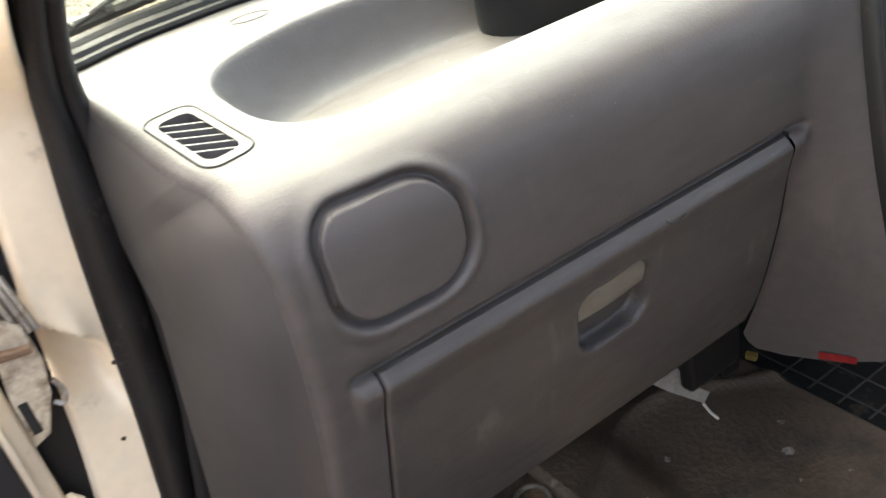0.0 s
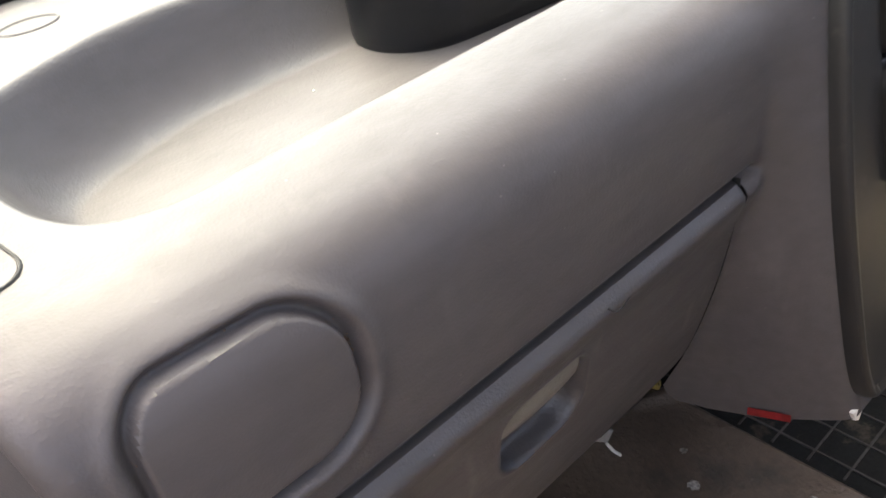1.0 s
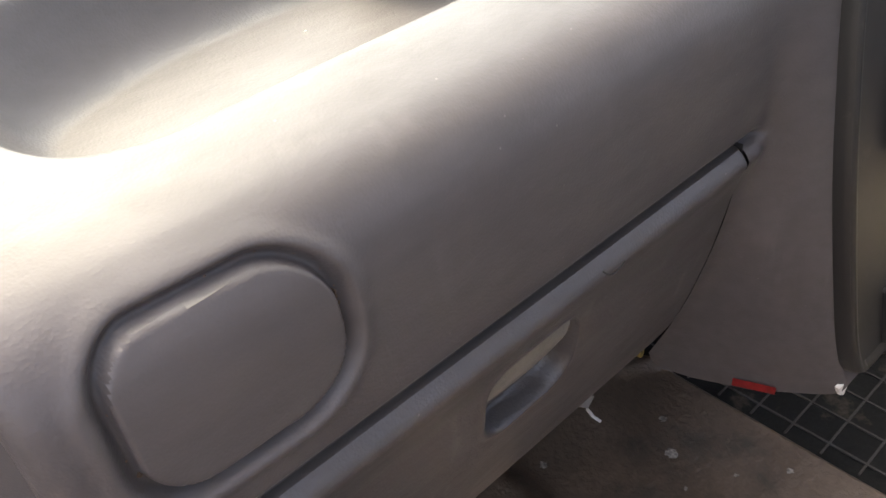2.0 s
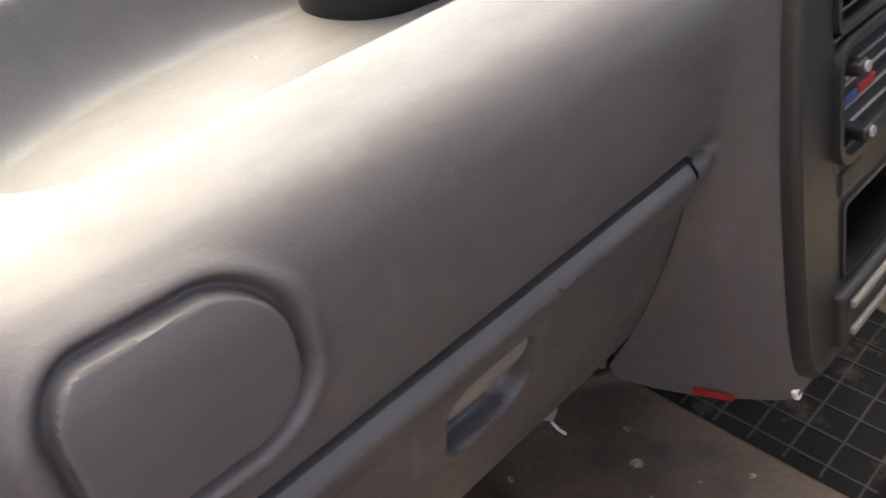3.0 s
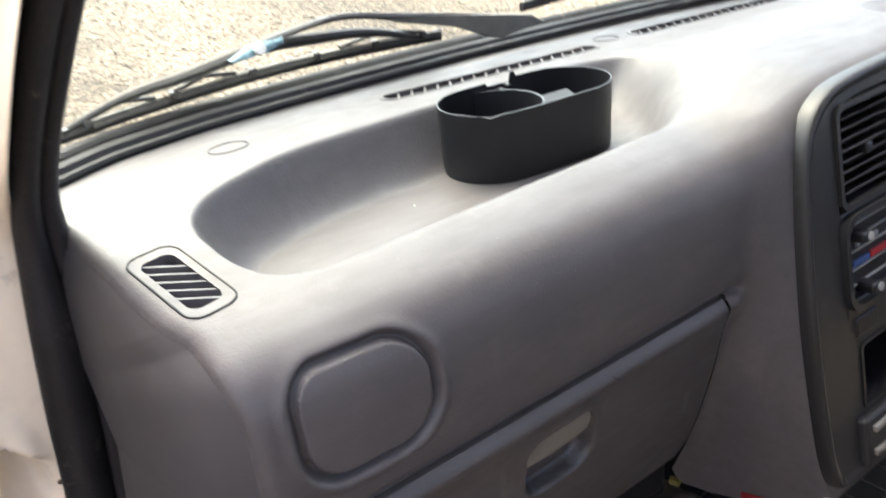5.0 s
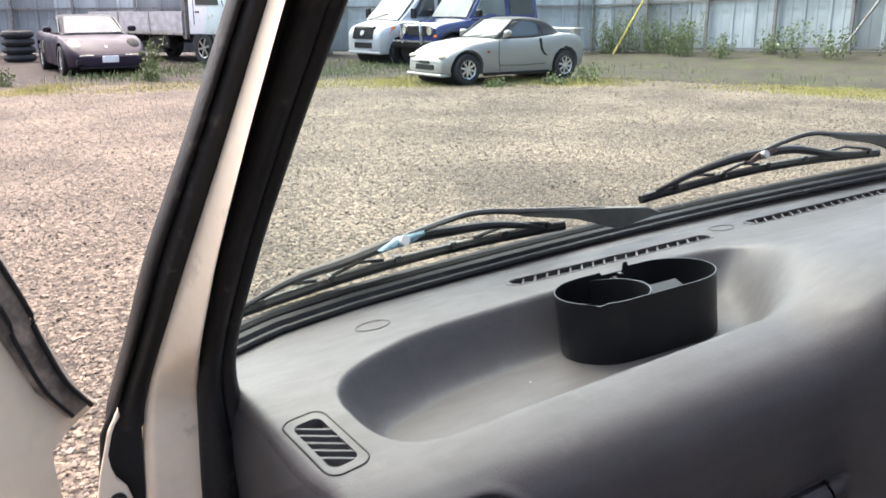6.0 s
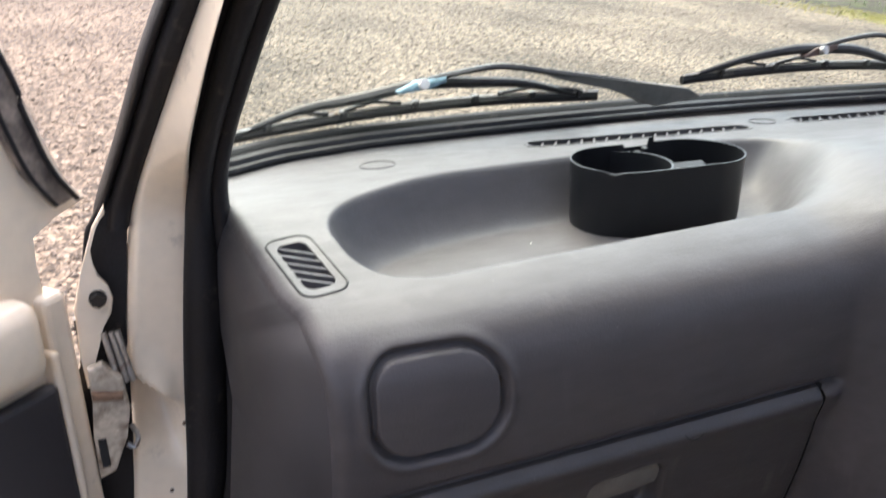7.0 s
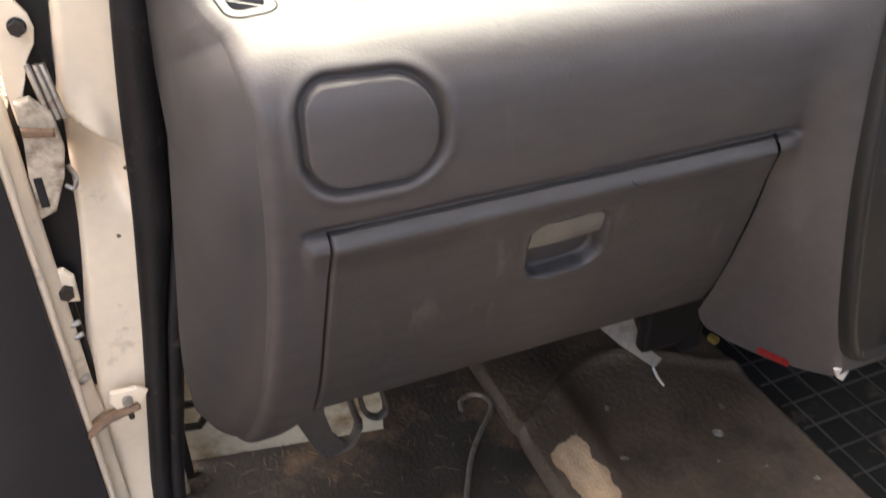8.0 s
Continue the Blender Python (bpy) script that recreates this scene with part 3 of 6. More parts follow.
fascia_zone = (np.arange(n_rows - 1)[None, :] >= n_top) & (zc > .682) & (zc < 1.03) & (xc > .612) & (xc < .82)
yc = Y[cell]
slot_zone = np.zeros(zc.shape, bool)
for a, b, ys in SLOTS:
    slot_zone |= (np.arange(n_rows - 1)[None, :] < n_top) & (rbox(xc, yc, (a + b) / 2, ys, b - a, .0235, .011) < 0)
keep = ~(slot_zone | lid_zone | low_zone | cover_zone | fascia_zone)


def sub_grid(name, mask, mat):
    f = grid_faces(len(cols), n_rows, mask)
    used, inv = np.unique(f, return_inverse=True)
    return mesh(name, V.reshape(-1, 3)[used], inv.reshape(-1, 4), mat)


dashboard = thing("dashboard", VAN, "worn dark grey plastic dashboard with an open tray", "dashboard")
shell = part("shell", sub_grid("shell", keep, DASH), DASH, dashboard)
part("blank_cover", sub_grid("blank_cover", cover_zone, DASH), DASH, dashboard, "rounded blank speaker cover in a dirty groove")

# dirt that has gathered in the groove of the cover
bm = bmesh.new()
rng = random.Random(4)
ring = rounded(PANEL[0], PANEL[1], PANEL[2] + .003, PANEL[3] + .003, PANEL[4], 10)
for i in range(len(ring)):
    (ax, az), (bx, bz) = ring[i], ring[(i + 1) % len(ring)]
    for q in range(14):
        t = rng.random()
        px, pz = ax + (bx - ax) * t, az + (bz - az) * t
        if (px > PANEL[0] + .02 and pz < PANEL[1] + .01 and rng.random() < .55) or rng.random() < .03:
            s = rng.uniform(.0006, .0016)
            bmesh.ops.create_cube(bm, size=s, matrix=Matrix.Translation((px + rng.uniform(-.001, .001), float(y_front(pz)) + .0064, pz + rng.uniform(-.001, .001)))
                                  @ Euler((rng.random(), rng.random(), rng.random())).to_matrix().to_4x4())
tagged(part("groove_dirt", bm, RUST, dashboard, "brown grit caught in the groove"), "brown grit caught in the groove", kind="stuff")

# end cap, a slanted wall beside the door seal, whose shade is in its colour
CAP_Z, CAP_X = (.548, .56, .60, .66, .70, .82, .90, .95, 1.0, 1.06), (.022, .006, -.014, -.016, -.013, .002, .012, .017, .022, .030)
cap_rows = [r for r in range(n_rows) if V[0, r, 1] <= (.27 if r < n_top else .153)]
cap_v, back_v, steps = [], [], 14
upper = [r for r in cap_rows if r < n_top or V[0, r, 2] > .90]
fan = np.concatenate([[0], np.cumsum(np.linalg.norm(np.diff(V[0, upper], axis=0), axis=1))])
fan = dict(zip(upper, 1 - fan / fan[-1]))
for r in cap_rows:
    p = V[0, r]
    if r in fan:
        # round the upper corner the panel fans out to its back edge behind the seal
        ye, ze = .153 + .137 * fan[r], .90 + .085 * fan[r]
    else:
        ye, ze = .153, min(p[2], .90)
    e = np.array([float(soft_interp(ze, CAP_Z, CAP_X, .008)), ye, ze])
    for kk in range(steps + 1):
        t = kk / steps
        q = p + (e - p) * t
        q[0] = p[0] + (e[0] - p[0]) * t ** .62
        cap_v.append(q + np.array([-.004, 0, 0]) * math.sin(math.pi * t) * float(sstep(.55, .7, p[2])))
    if p[2] < 1.0:
        back_v += [e, e + np.array([.012, .012, 0]), e + np.array([.06, .06, 0])]
cap = part("end_panel", mesh("end_panel", cap_v, grid_faces(len(cap_rows), steps + 1), TRIM), TRIM, dashboard, "side panel beside the door seal, darkened for the seal's shade")
part("end_return", mesh("end_return", back_v, grid_faces(len(back_v) // 3, 3), TRIM), TRIM, cap)

# returns along the glove box opening, so that the gap has depth
zs = np.linspace(.884, .647, 40)
for side in (0, 1):
    bm = bmesh.new()
    prev = None
    for z in zs:
        x = float(gap_left(z)) if side == 0 else float(gap_right(z))
        y = float(y_front(z))
        cur = [bm.verts.new((x, y - .001, z)), bm.verts.new((x, y + .035, z))]
        if prev:
            bm.faces.new((prev[0], prev[1], cur[1], cur[0]))
        prev = cur
    part("opening_return", bm, DEEP, dashboard)
bm = bmesh.new()
prev = None
for z in zs:
    cur = [bm.verts.new((float(gap_left(z)) - .004, float(y_front(z)) + .03, z)), bm.verts.new((float(gap_right(z)) + .004, float(y_front(z)) + .03, z))]
    if prev:
        bm.faces.new((prev[0], prev[1], cur[1], cur[0]))
    prev = cur
part("bin_back", bm, DEEP, dashboard)

# glove box lid with its rolled lip and the recessed latch
gx, gz = np.linspace(0, 1, 220), np.concatenate([np.linspace(.8810, .850, 40)[:-1], np.linspace(.850, .648, 110)])
GX = np.zeros((len(gx), len(gz)))
GY, GZ = GX.copy(), np.broadcast_to(gz, GX.shape).copy()
for j, z in enumerate(gz):
    GX[:, j] = float(gap_left(z)) + .0016 + gx * (float(gap_right(z)) - float(gap_left(z)) - .0026)
GY = y_front(GZ) - .0015 * sstep(.881, .86, GZ)
GY -= lip_bulge(GZ)
lx, lz = GX - .3015, GZ - .8150
ang = radians(3)
d_latch = rbox(lx * math.cos(ang) + lz * math.sin(ang), -lx * math.sin(ang) + lz * math.cos(ang), .0, .0, .0745, .0640, np.where(lz > 0, .017, .022))
GY += .017 * sstep(.0008, -.0042, d_latch) - .0008 * np.exp(-((d_latch - .0025) / .0016) ** 2)
edge = np.minimum(np.minimum(gx[:, None], 1 - gx[:, None]) * .4, .004) / .004
GY += .004 * (1 - np.sqrt(np.clip(1 - (1 - edge) ** 2, 0, 1)))
low = np.clip((GZ - .648) / .008, 0, 1)
GY += .008 * (1 - np.sqrt(np.clip(1 - (1 - low) ** 2, 0, 1)))
GV = np.stack([GX, GY, GZ], -1)
# folded edges round the lid
def skirt(v, depth):
    border = [v[0, :], v[-1, :], v[:, 0], v[:, -1]]
    bm = bmesh.new()
    for line in border:
        prev = None
        for p in line:
            cur = [bm.verts.new(p), bm.verts.new((p[0], p[1] + depth, p[2]))]
            if prev:
                bm.faces.new((prev[0], prev[1], cur[1], cur[0]))
            prev = cur
    return bm


lid = part("glove_box_lid", mesh("glove_box_lid", GV.reshape(-1, 3), grid_faces(len(gx), len(gz)), DOOR_LID), DOOR_LID, dashboard, "closed glove box lid with a rolled upper lip")
part("lid_edge", skirt(GV, .02), DOOR_LID, lid)
pv = []
for u in np.linspace(-1, 1, 21):
    for v in np.linspace(0, 1, 11):
        # a shallow curved plate in the upper half of the recess, its corners rounded
        wide = .0345 * (1 - .28 * max(0, (v - .55) / .45) ** 2.5)
        px, pz = .3015 + u * wide, .8185 + v * .0255 + .0015 * u
        pv.append((px, float(y_front(pz)) - .0005 + .002 * u * u + .003 * (1 - v) ** 3, pz))
bm = bmesh.new()
vs = [bm.verts.new(q) for q in pv]
for fa in grid_faces(21, 11):
    bm.faces.new([vs[q] for q in fa])
got = bmesh.ops.extrude_face_region(bm, geom=bm.faces[:])
bmesh.ops.translate(bm, verts=[e for e in got["geom"] if isinstance(e, bmesh.types.BMVert)], vec=(0, .008, 0))
part("latch_paddle", bm, LATCH, lid, "worn grey-brown latch paddle", smooth=True)
def lid_y(z):
    return float(y_front(z) - .0015 * sstep(.881, .86, z) - lip_bulge(z)) - .0002


bm = tube(smooth_path([(x, lid_y(z), z) for x, z in ((.348, .874), (.354, .8685), (.361, .8675), (.367, .871))], 4), .0006, 5)
part("scratch", bm, DEEP, lid, "short dark scratch on the lip")

# demister vent at the end of the dashboard
def vent_point(u, v, lift=0.0):
    c, s = math.cos(VENT[4]), math.sin(VENT[4])
    x, y = VENT[0] + c * u - s * v, VENT[1] + s * u + c * v
    return Vector((x, y, float(z_top(np.array(x), np.array(y))) + lift))


bm = bmesh.new()
outer, mid_o, inner = rounded(0, 0, .0375, .0850, .0115, 6), rounded(0, 0, .0352, .0825, .0105, 6), rounded(0, 0, .0245, .066, .0075, 6)
rings = [[bm.verts.new(vent_point(*p, l)) for p in o] for o, l in ((outer, -.0015), (mid_o, .0003), (inner, .0), (inner, -.007))]
for r0, r1 in zip(rings, rings[1:]):
    for i in range(len(r0)):
        bm.faces.new((r0[i], r0[(i + 1) % len(r0)], r1[(i + 1) % len(r0)], r1[i]))
vent = part("demister_vent", bm, DASH, dashboard, "small slatted demister vent", smooth=True)
part("vent_outline", tube([vent_point(*p, .0002) for p in outer + outer[:1]], .0008, 5), DEEP, vent)
bm = bmesh.new()
bm.faces.new([bm.verts.new(vent_point(*p, -.022)) for p in rounded(0, 0, .026, .070, .006, 4)])
part("duct", bm, DEEP, vent)
for i in range(5):
    v0 = -.0232 + i * .0116
    bm = bmesh.new()
    a, b = vent_point(-.0135, v0 + .0115, -.001), vent_point(.0135, v0 - .0115, -.001)
    tilt = Vector((0, -.0008, -.006))
    w = Vector((0, .0017, 0))
    lo = [bm.verts.new(p) for p in (a - w, b - w, b - w + tilt, a - w + tilt)]
    hi = [bm.verts.new(p) for p in (a + w, b + w, b + w + tilt, a + w + tilt)]
    bm.faces.new(lo)
    bm.faces.new(hi[::-1])
    for q in range(4):
        bm.faces.new((lo[q], lo[(q + 1) % 4], hi[(q + 1) % 4], hi[q]))
    part("slat", bm, DASH, vent)

def frame_plate(outer, inner, y0, y1, bm=None):
    """A plate with a hole: outlines in x, z with equal counts."""
    bm = bm or bmesh.new()
    o0, o1, i0, i1 = ([bm.verts.new((x, y, z)) for x, z in line] for line, y in ((outer, y1), (outer, y0), (inner, y0), (inner, y1)))
    n = len(outer)
    for a, b in ((o0, o1), (o1, i0), (i0, i1)):
        for i in range(n):
            bm.faces.new((a[i], a[(i + 1) % n], b[(i + 1) % n], b[i]))
    return bm


# defroster outlets and the round plugs between them
for a, b, ys in SLOTS:
    def zf(x, y=ys):
        return float(z_top(np.array(x), np.array(y)))
    outlet = part("defroster_outlet", frame_plate(rounded((a + b) / 2, ys, b - a + .008, .0285, .0135, 5), rounded((a + b) / 2, ys, b - a, .0220, .0105, 5), .0007, -.016), DASH, dashboard, "long narrow defroster outlet")
    for v in outlet.data.vertices:
        v.co.y, v.co.z = v.co.z, v.co.y + zf(v.co.x, v.co.z)
    duct = part("duct", prism(rounded((a + b) / 2, ys, b - a + .006, .026, .0125, 4), 2, -.020, -.016), DEEP, outlet)
    for v in duct.data.vertices:
        v.co.z += zf(v.co.x, v.co.y)
    n = 18
    for i in range(1, n):
        x = a + (b - a) * i / n
        bm = box(x - .0014, x + .0014, ys - .011, ys + .011, zf(x) - .011, zf(x) - .0015)
        for v in bm.verts:
            v.co.x += (v.co.y - ys) * .7
        part("rib", bm, DASH, outlet)
for cx, cy in ((.189, .280), (.706, .325)):
    bm = bmesh.new()
    pts = []
    for i in range(25):
        a = i / 24 * math.tau
        x, y = cx + .018 * math.cos(a), cy + .013 * math.sin(a)
        pts.append((x, y, float(z_top(np.array(x), np.array(y))) + .0003))
    part("plug_rim", tube(pts, .0006, 5), TRIM, dashboard, "thin round outline of a moulded plug")

# ---- centre console ----
FM = Matrix.Translation((0, -.085, .665)) @ Euler((-math.atan(.195), 0, 0)).to_matrix().to_4x4()


def on_console(name, bm, mat, parent, label="", smooth=False):
    bm.transform(FM)
    return part(name, bm, mat, parent, label, smooth)


OUTLINE = [tuple(p[:2]) for p in smooth_path([(x, h, 0) for x, h in (
    (.590, -.004), (.5765, .004), (.567, .036), (.5622, .087), (.5597, .138), (.5588, .189), (.5605, .24), (.564, .29), (.571, .335), (.584, .362), (.607, .379), (.64, .387),
    (.72, .390), (.80, .386), (.829, .374), (.843, .34), (.8445, .2), (.8445, .06), (.838, .016), (.815, -.003), (.70, -.005), (.586, -.004))], 5)][:-1]
CH0 = .190


def console_ring(out):
    """The console outline, moved outwards."""
    ring = []
    for i, (x, h) in enumerate(OUTLINE):
        (ax, ah), (bx, bh) = OUTLINE[i - 1], OUTLINE[(i + 1) % len(OUTLINE)]
        d = math.hypot(bx - ax, bh - ah)
        ring.append((x - (bh - ah) / d * out, h + (bx - ax) / d * out))
    return ring


def hole_ring():
    """A rounded opening, one point for each point of the outline."""
    ring = []
    for x, h in OUTLINE:
        dx, dh = x - .7165, h - CH0
        q = ((abs(dx) / .1025) ** 8 + (abs(dh) / .180) ** 8) ** .125
        ring.append((.7165 + dx / q, CH0 + dh / q))
    return ring


fascia = on_console("fascia", frame_plate(console_ring(0), hole_ring(), -.006, .01), FASCIA, dashboard, "black centre fascia with vents and heater controls", True)
rim_v, rim_n = [], 0
for out, depth in ((-.014, -.0055), (-.009, -.0062), (-.005, -.0085), (-.0015, -.0085), (.0005, -.005), (.0012, -.001), (.0014, .006)):
    ring = console_ring(out)
    rim_n = len(ring) + 1
    rim_v += [FM @ Vector((x, depth, h)) for x, h in ring + ring[:1]]
part("rim", mesh("rim", rim_v, grid_faces(7, rim_n), FASCIA), FASCIA, fascia)
on_console("fascia_back", box(.60, .835, .07, .075, .0, .375), DEEP, fascia)
for x in (.604, .832):
    on_console("duct_wall", box(x - .002, x + .002, .012, .07, .0, .375), DEEP, fascia)
for h in (.252, .163):
    on_console("cross_bar", box(.618, .826, -.004, .012, h, h + .014, .002), FASCIA, fascia)
# air outlets: two side by side, deep louvres and an upright vane in each
for x0, x1 in ((.616, .714), (.720, .818)):
    xm = (x0 + x1) / 2
    on_console("outlet_frame", frame_plate(rounded(xm, .318, x1 - x0 + .002, .098, .012, 5), rounded(xm, .318, x1 - x0 - .008, .088, .009, 5), -.0095, .012), FASCIA, fascia, "", True)
    for i in range(8):
        h = .281 + i * .0098
        bm = box(x0 + .004, x1 - .004, -.006, .016, h, h + .0022, .0007, 1)
        for v in bm.verts:
            v.co.z += v.co.y * -.35
        on_console("louvre", bm, FASCIA, fascia)
    on_console("vane", box(xm - .001, xm + .001, .014, .034, .275, .362), FASCIA, fascia)
    on_console("vane_knob", box(xm - .005, xm + .005, -.010, .004, .312, .323, .002), BLACK, fascia)
# heater panel with slotted levers in a rounded bezel
bezel = frame_plate(rounded(.7165, .2165, .208, .096, .022, 7), rounded(.7165, .2165, .196, .084, .018, 7), -.012, .008)
heater = on_console("heater_bezel", bezel, FASCIA, fascia, "rounded bezel round the heater levers", True)
on_console("heater_panel", box(.618, .815, .002, .006, .172, .262, .001), BLACK, heater, "black heater panel with sliding levers")
for h in (.2475, .2345, .2215, .2035, .1885):
    on_console("lever_slot_line", box(.630, .800, -.0005, .002, h, h + .0010), GREYLINE, heater)
on_console("cold_mark", box(.640, .668, -.0008, .0018, .2065, .2125), BLUE, heater, "blue cold mark")
on_console("warm_mark", box(.671, .700, -.0008, .0018, .2070, .2135), RED, heater, "red warm mark")
for x in (.632, .648, .664, .680):
    on_console("symbol", box(x, x + .005, -.0008, .0018, .2255, .2300), GREYLINE, heater)
for x, h in ((.641, .2415), (.652, .187), (.752, .203), (.788, .2475)):
    lever = on_console("lever", box(x - .008, x + .008, -.017, .004, h - .0065, h + .0035, .0025), BLACK, heater)
    on_console("lever_tip", disc((x + .002, -.0178, h - .001), (0, -1, 0), .0042, .002, 12), GREYLINE, lever, "pale round lever end")
# switch blank, cubby and ashtray
on_console("lower_panel", frame_plate(rounded(.7165, .108, .207, .116, .012, 5), rounded(.722, .096, .176, .070, .006, 5), -.004, .012), FASCIA, fascia, "", True)
on_console("pocket", frame_plate(rounded(.722, .096, .178, .072, .007, 5), rounded(.722, .096, .170, .064, .005, 5), -.006, .060), BLACK, fascia, "open pocket under the heater panel")
on_console("switch_blank", box(.628, .668, -.0062, .002, .139, .160, .003), BLACK, fascia, "black switch blank")
tray_front = on_console("ashtray", box(.618, .822, -.014, .004, .004, .056, .005, 3), FASCIA, fascia, "grey ashtray front")
for h in (.014, .040):
    on_console("ridge", box(.628, .814, -.0185, -.013, h, h + .008, .0025, 2), LATCH, tray_front)
on_console("console_side", box(.834, .842, .0, .12, .0, .34, .002), FASCIA, dashboard)
# under edge
bm = bmesh.new()
under = [(.5, .064), (.545, .045), (.566, -.028), (.588, -.074), (.84, -.078), (.845, .05), (1.38, .12), (1.38, .36), (.1, .36), (.1, .11), (.3, .09)]
bm.faces.new([bm.verts.new((x, y, .657)) for x, y in under])
part("underside", bm, DEEP, dashboard)

# red reflector and torn white clip under the console edge
clip = thing("plastic_clip", VAN, "small red and white plastic clip below the console edge", "clip")
low_row = n_top + int(np.argmin(np.abs(front_z - .6462)))
ends = [Vector(V[int(np.argmin(np.abs(cols - c))), low_row]) for c in (2.52, 2.70)]
out = Vector((ends[1].y - ends[0].y, ends[0].x - ends[1].x, 0)).normalized() * .003
bm = bmesh.new()
ring = [p + Vector((0, 0, h)) for p, h in ((ends[0], .013), (ends[0], .004), (ends[1], -.001), (ends[1], .0075))]
bm.faces.new([bm.verts.new(p + out) for p in ring])
bmesh.ops.solidify(bm, geom=bm.faces[:], thickness=.004)
part("red_piece", bm, RED, clip, "flat red plastic strip")
part("white_piece", prism([(.570, .650), (.592, .648), (.586, .630), (.578, .636)], 1, -.083, -.079, .0005), WHITE, clip, "torn white piece")

# ---- cup holder in the tray ----
cup = thing("cup_holder", VAN @ pose(.450, .188, .9835, 0, 0, -5), "black plastic double cup holder standing in the dashboard tray", "cup holder")


def stadium(l, w, n=12):
    r = w / 2
    out = [(l / 2 - r + r * math.cos(a), r * math.sin(a)) for a in np.linspace(-math.pi / 2, math.pi / 2, n + 1)]
    out += [(x, r) for x in np.linspace(l / 2 - r, -l / 2 + r, 42)[1:-1]]
    out += [(-l / 2 + r + r * math.cos(a), r * math.sin(a)) for a in np.linspace(math.pi / 2, 3 * math.pi / 2, n + 1)]
    return out + [(x, -r) for x in np.linspace(-l / 2 + r, l / 2 - r, 42)[1:-1]]


CH = .0655
bm = bmesh.new()
so, si = stadium(.181, .097, 16), stadium(.1782, .0942, 16)
bo = stadium(.177, .093, 16)
n = len(so)


def rim_height(p):
    """Small notches in the rim."""
    x, y = p
    h = CH
    if y < 0 and abs(x + .070) < .006:
        h -= .0034 * (1 - abs(x + .070) / .006)
    if y > 0 and -.012 < x < .016:
        h -= .0035
    if y > 0 and abs(x - .019) < .0035:
        h += .005
    return h


L0 = [bm.verts.new((x, y, 0)) for x, y in bo]
L1 = [bm.verts.new((x, y, rim_height((x, y)))) for x, y in so]
L2 = [bm.verts.new((x, y, rim_height((x, y)))) for x, y in si]
L3 = [bm.verts.new((x, y, .006)) for x, y in si]
for a, b in ((L0, L1), (L1, L2), (L2, L3)):
    for i in range(n):
        bm.faces.new((a[i], a[(i + 1) % n], b[(i + 1) % n], b[i]))
bm.faces.new(L0[::-1])
bm.faces.new(L3)
part("shell", bm, BLACK, cup, smooth=True)
bm = bmesh.new()
arc = [(-.036 + .0440 * math.cos(a), .0440 * math.sin(a)) for a in np.linspace(-1.42, 1.42, 19)]
a0 = [[bm.verts.new((x + dx, y, z)) for x, y in arc] for dx, z in ((0, .006), (0, CH - .005), (.0022, CH - .005), (.0022, .006))]
for a, b in zip(a0, a0[1:]):
    for i in range(len(arc) - 1):
        bm.faces.new((a[i], a[i + 1], b[i + 1], b[i]))
part("divider", bm, BLACK, cup, "curved divider between the two wells", smooth=True)
part("step", prism([(-.041, .020), (-.041, .036), (-.006, CH - .016), (.005, CH - .012), (.005, .006), (-.03, .006)], 0, .014, .054, .001), BLACK, cup, "sloping shelf of the second well")
for x, y, h in ((.002, .040, .0585), (.010, .040, .0615)):
    part("broken_tab", box(x - .0025, x + .0025, y - .001, y + .007, h - .004, h, .001), BLACK, cup, "small broken tab at the back of the rim")

# crumbs in the tray
for x, y, z, s in ((.328, .096, .998, .004), (.685, .25, .9795, .0022), (.30, .17, .9865, .0015)):
    crumb = thing("crumb", VAN @ pose(x, y, z), "tiny pale crumb lying in the dashboard tray", "crumb", "crumbs in the tray")
    bm = bmesh.new()
    bmesh.ops.create_icosphere(bm, subdivisions=1, radius=s / 2)
    for v in bm.verts:
        v.co *= rng.uniform(.6, 1.2)
    part("grain", bm, WHITE, crumb)


# ---- van: body shell ----
def band(name, rows, mat, parent, thick=.012, round_by=.35, label="", n=9, dent=None, steps=60, lean=0.0):
    """An upright strip with a rounded face: rows of z, x left, x right, y of the face."""
    rows = np.array(rows, float)
    zz = np.linspace(rows[0, 0], rows[-1, 0], steps)
    xl, xr, yy = (soft_interp(zz, rows[:, 0], rows[:, i], .02) for i in (1, 2, 3))
    verts = []
    for z, a, b, y in zip(zz, xl, xr, yy):
        for q in range(n):
            t = q / (n - 1)
            e = abs(2 * t - 1)
            x = a + (b - a) * t
            verts.append((x, y + thick * max(0, (e - (1 - round_by)) / round_by) ** 2 + (dent(x, z) if dent else 0) - lean * t * float(sstep(1.04, 1.13, z)), z))
        verts.append((b, y + thick * 2, z))
        verts.insert(len(verts) - n - 1, (a, y + thick * 2, z))
    return part(name, mesh(name, verts, grid_faces(steps, n + 2), mat), mat, parent, label)


PILLAR = thing("pillar_left", VAN, "cream white painted front door pillar with black rubber seals, scuffed and dirty", "pillar", kind="structure")
JAMB = ((.34, -.134, -.086, .215), (.45, -.123, -.077, .222), (.66, -.100, -.046, .228), (.79, -.080, -.029, .232), (.90, -.068, -.019, .232), (.97, -.058, -.011, .229),
        (1.06, -.040, .002, .226), (1.11, -.022, .010, .194), (1.19, .008, .030, .145), (1.28, .043, .060, .092), (1.354, .070, .087, .048), (1.5, .128, .146, -.04), (1.72, .2, .219, -.172))
SEAL_R = (-.052, -.040, -.004, .034, .046, .046, .035, .041, .063, .095, .124, .184, .258)


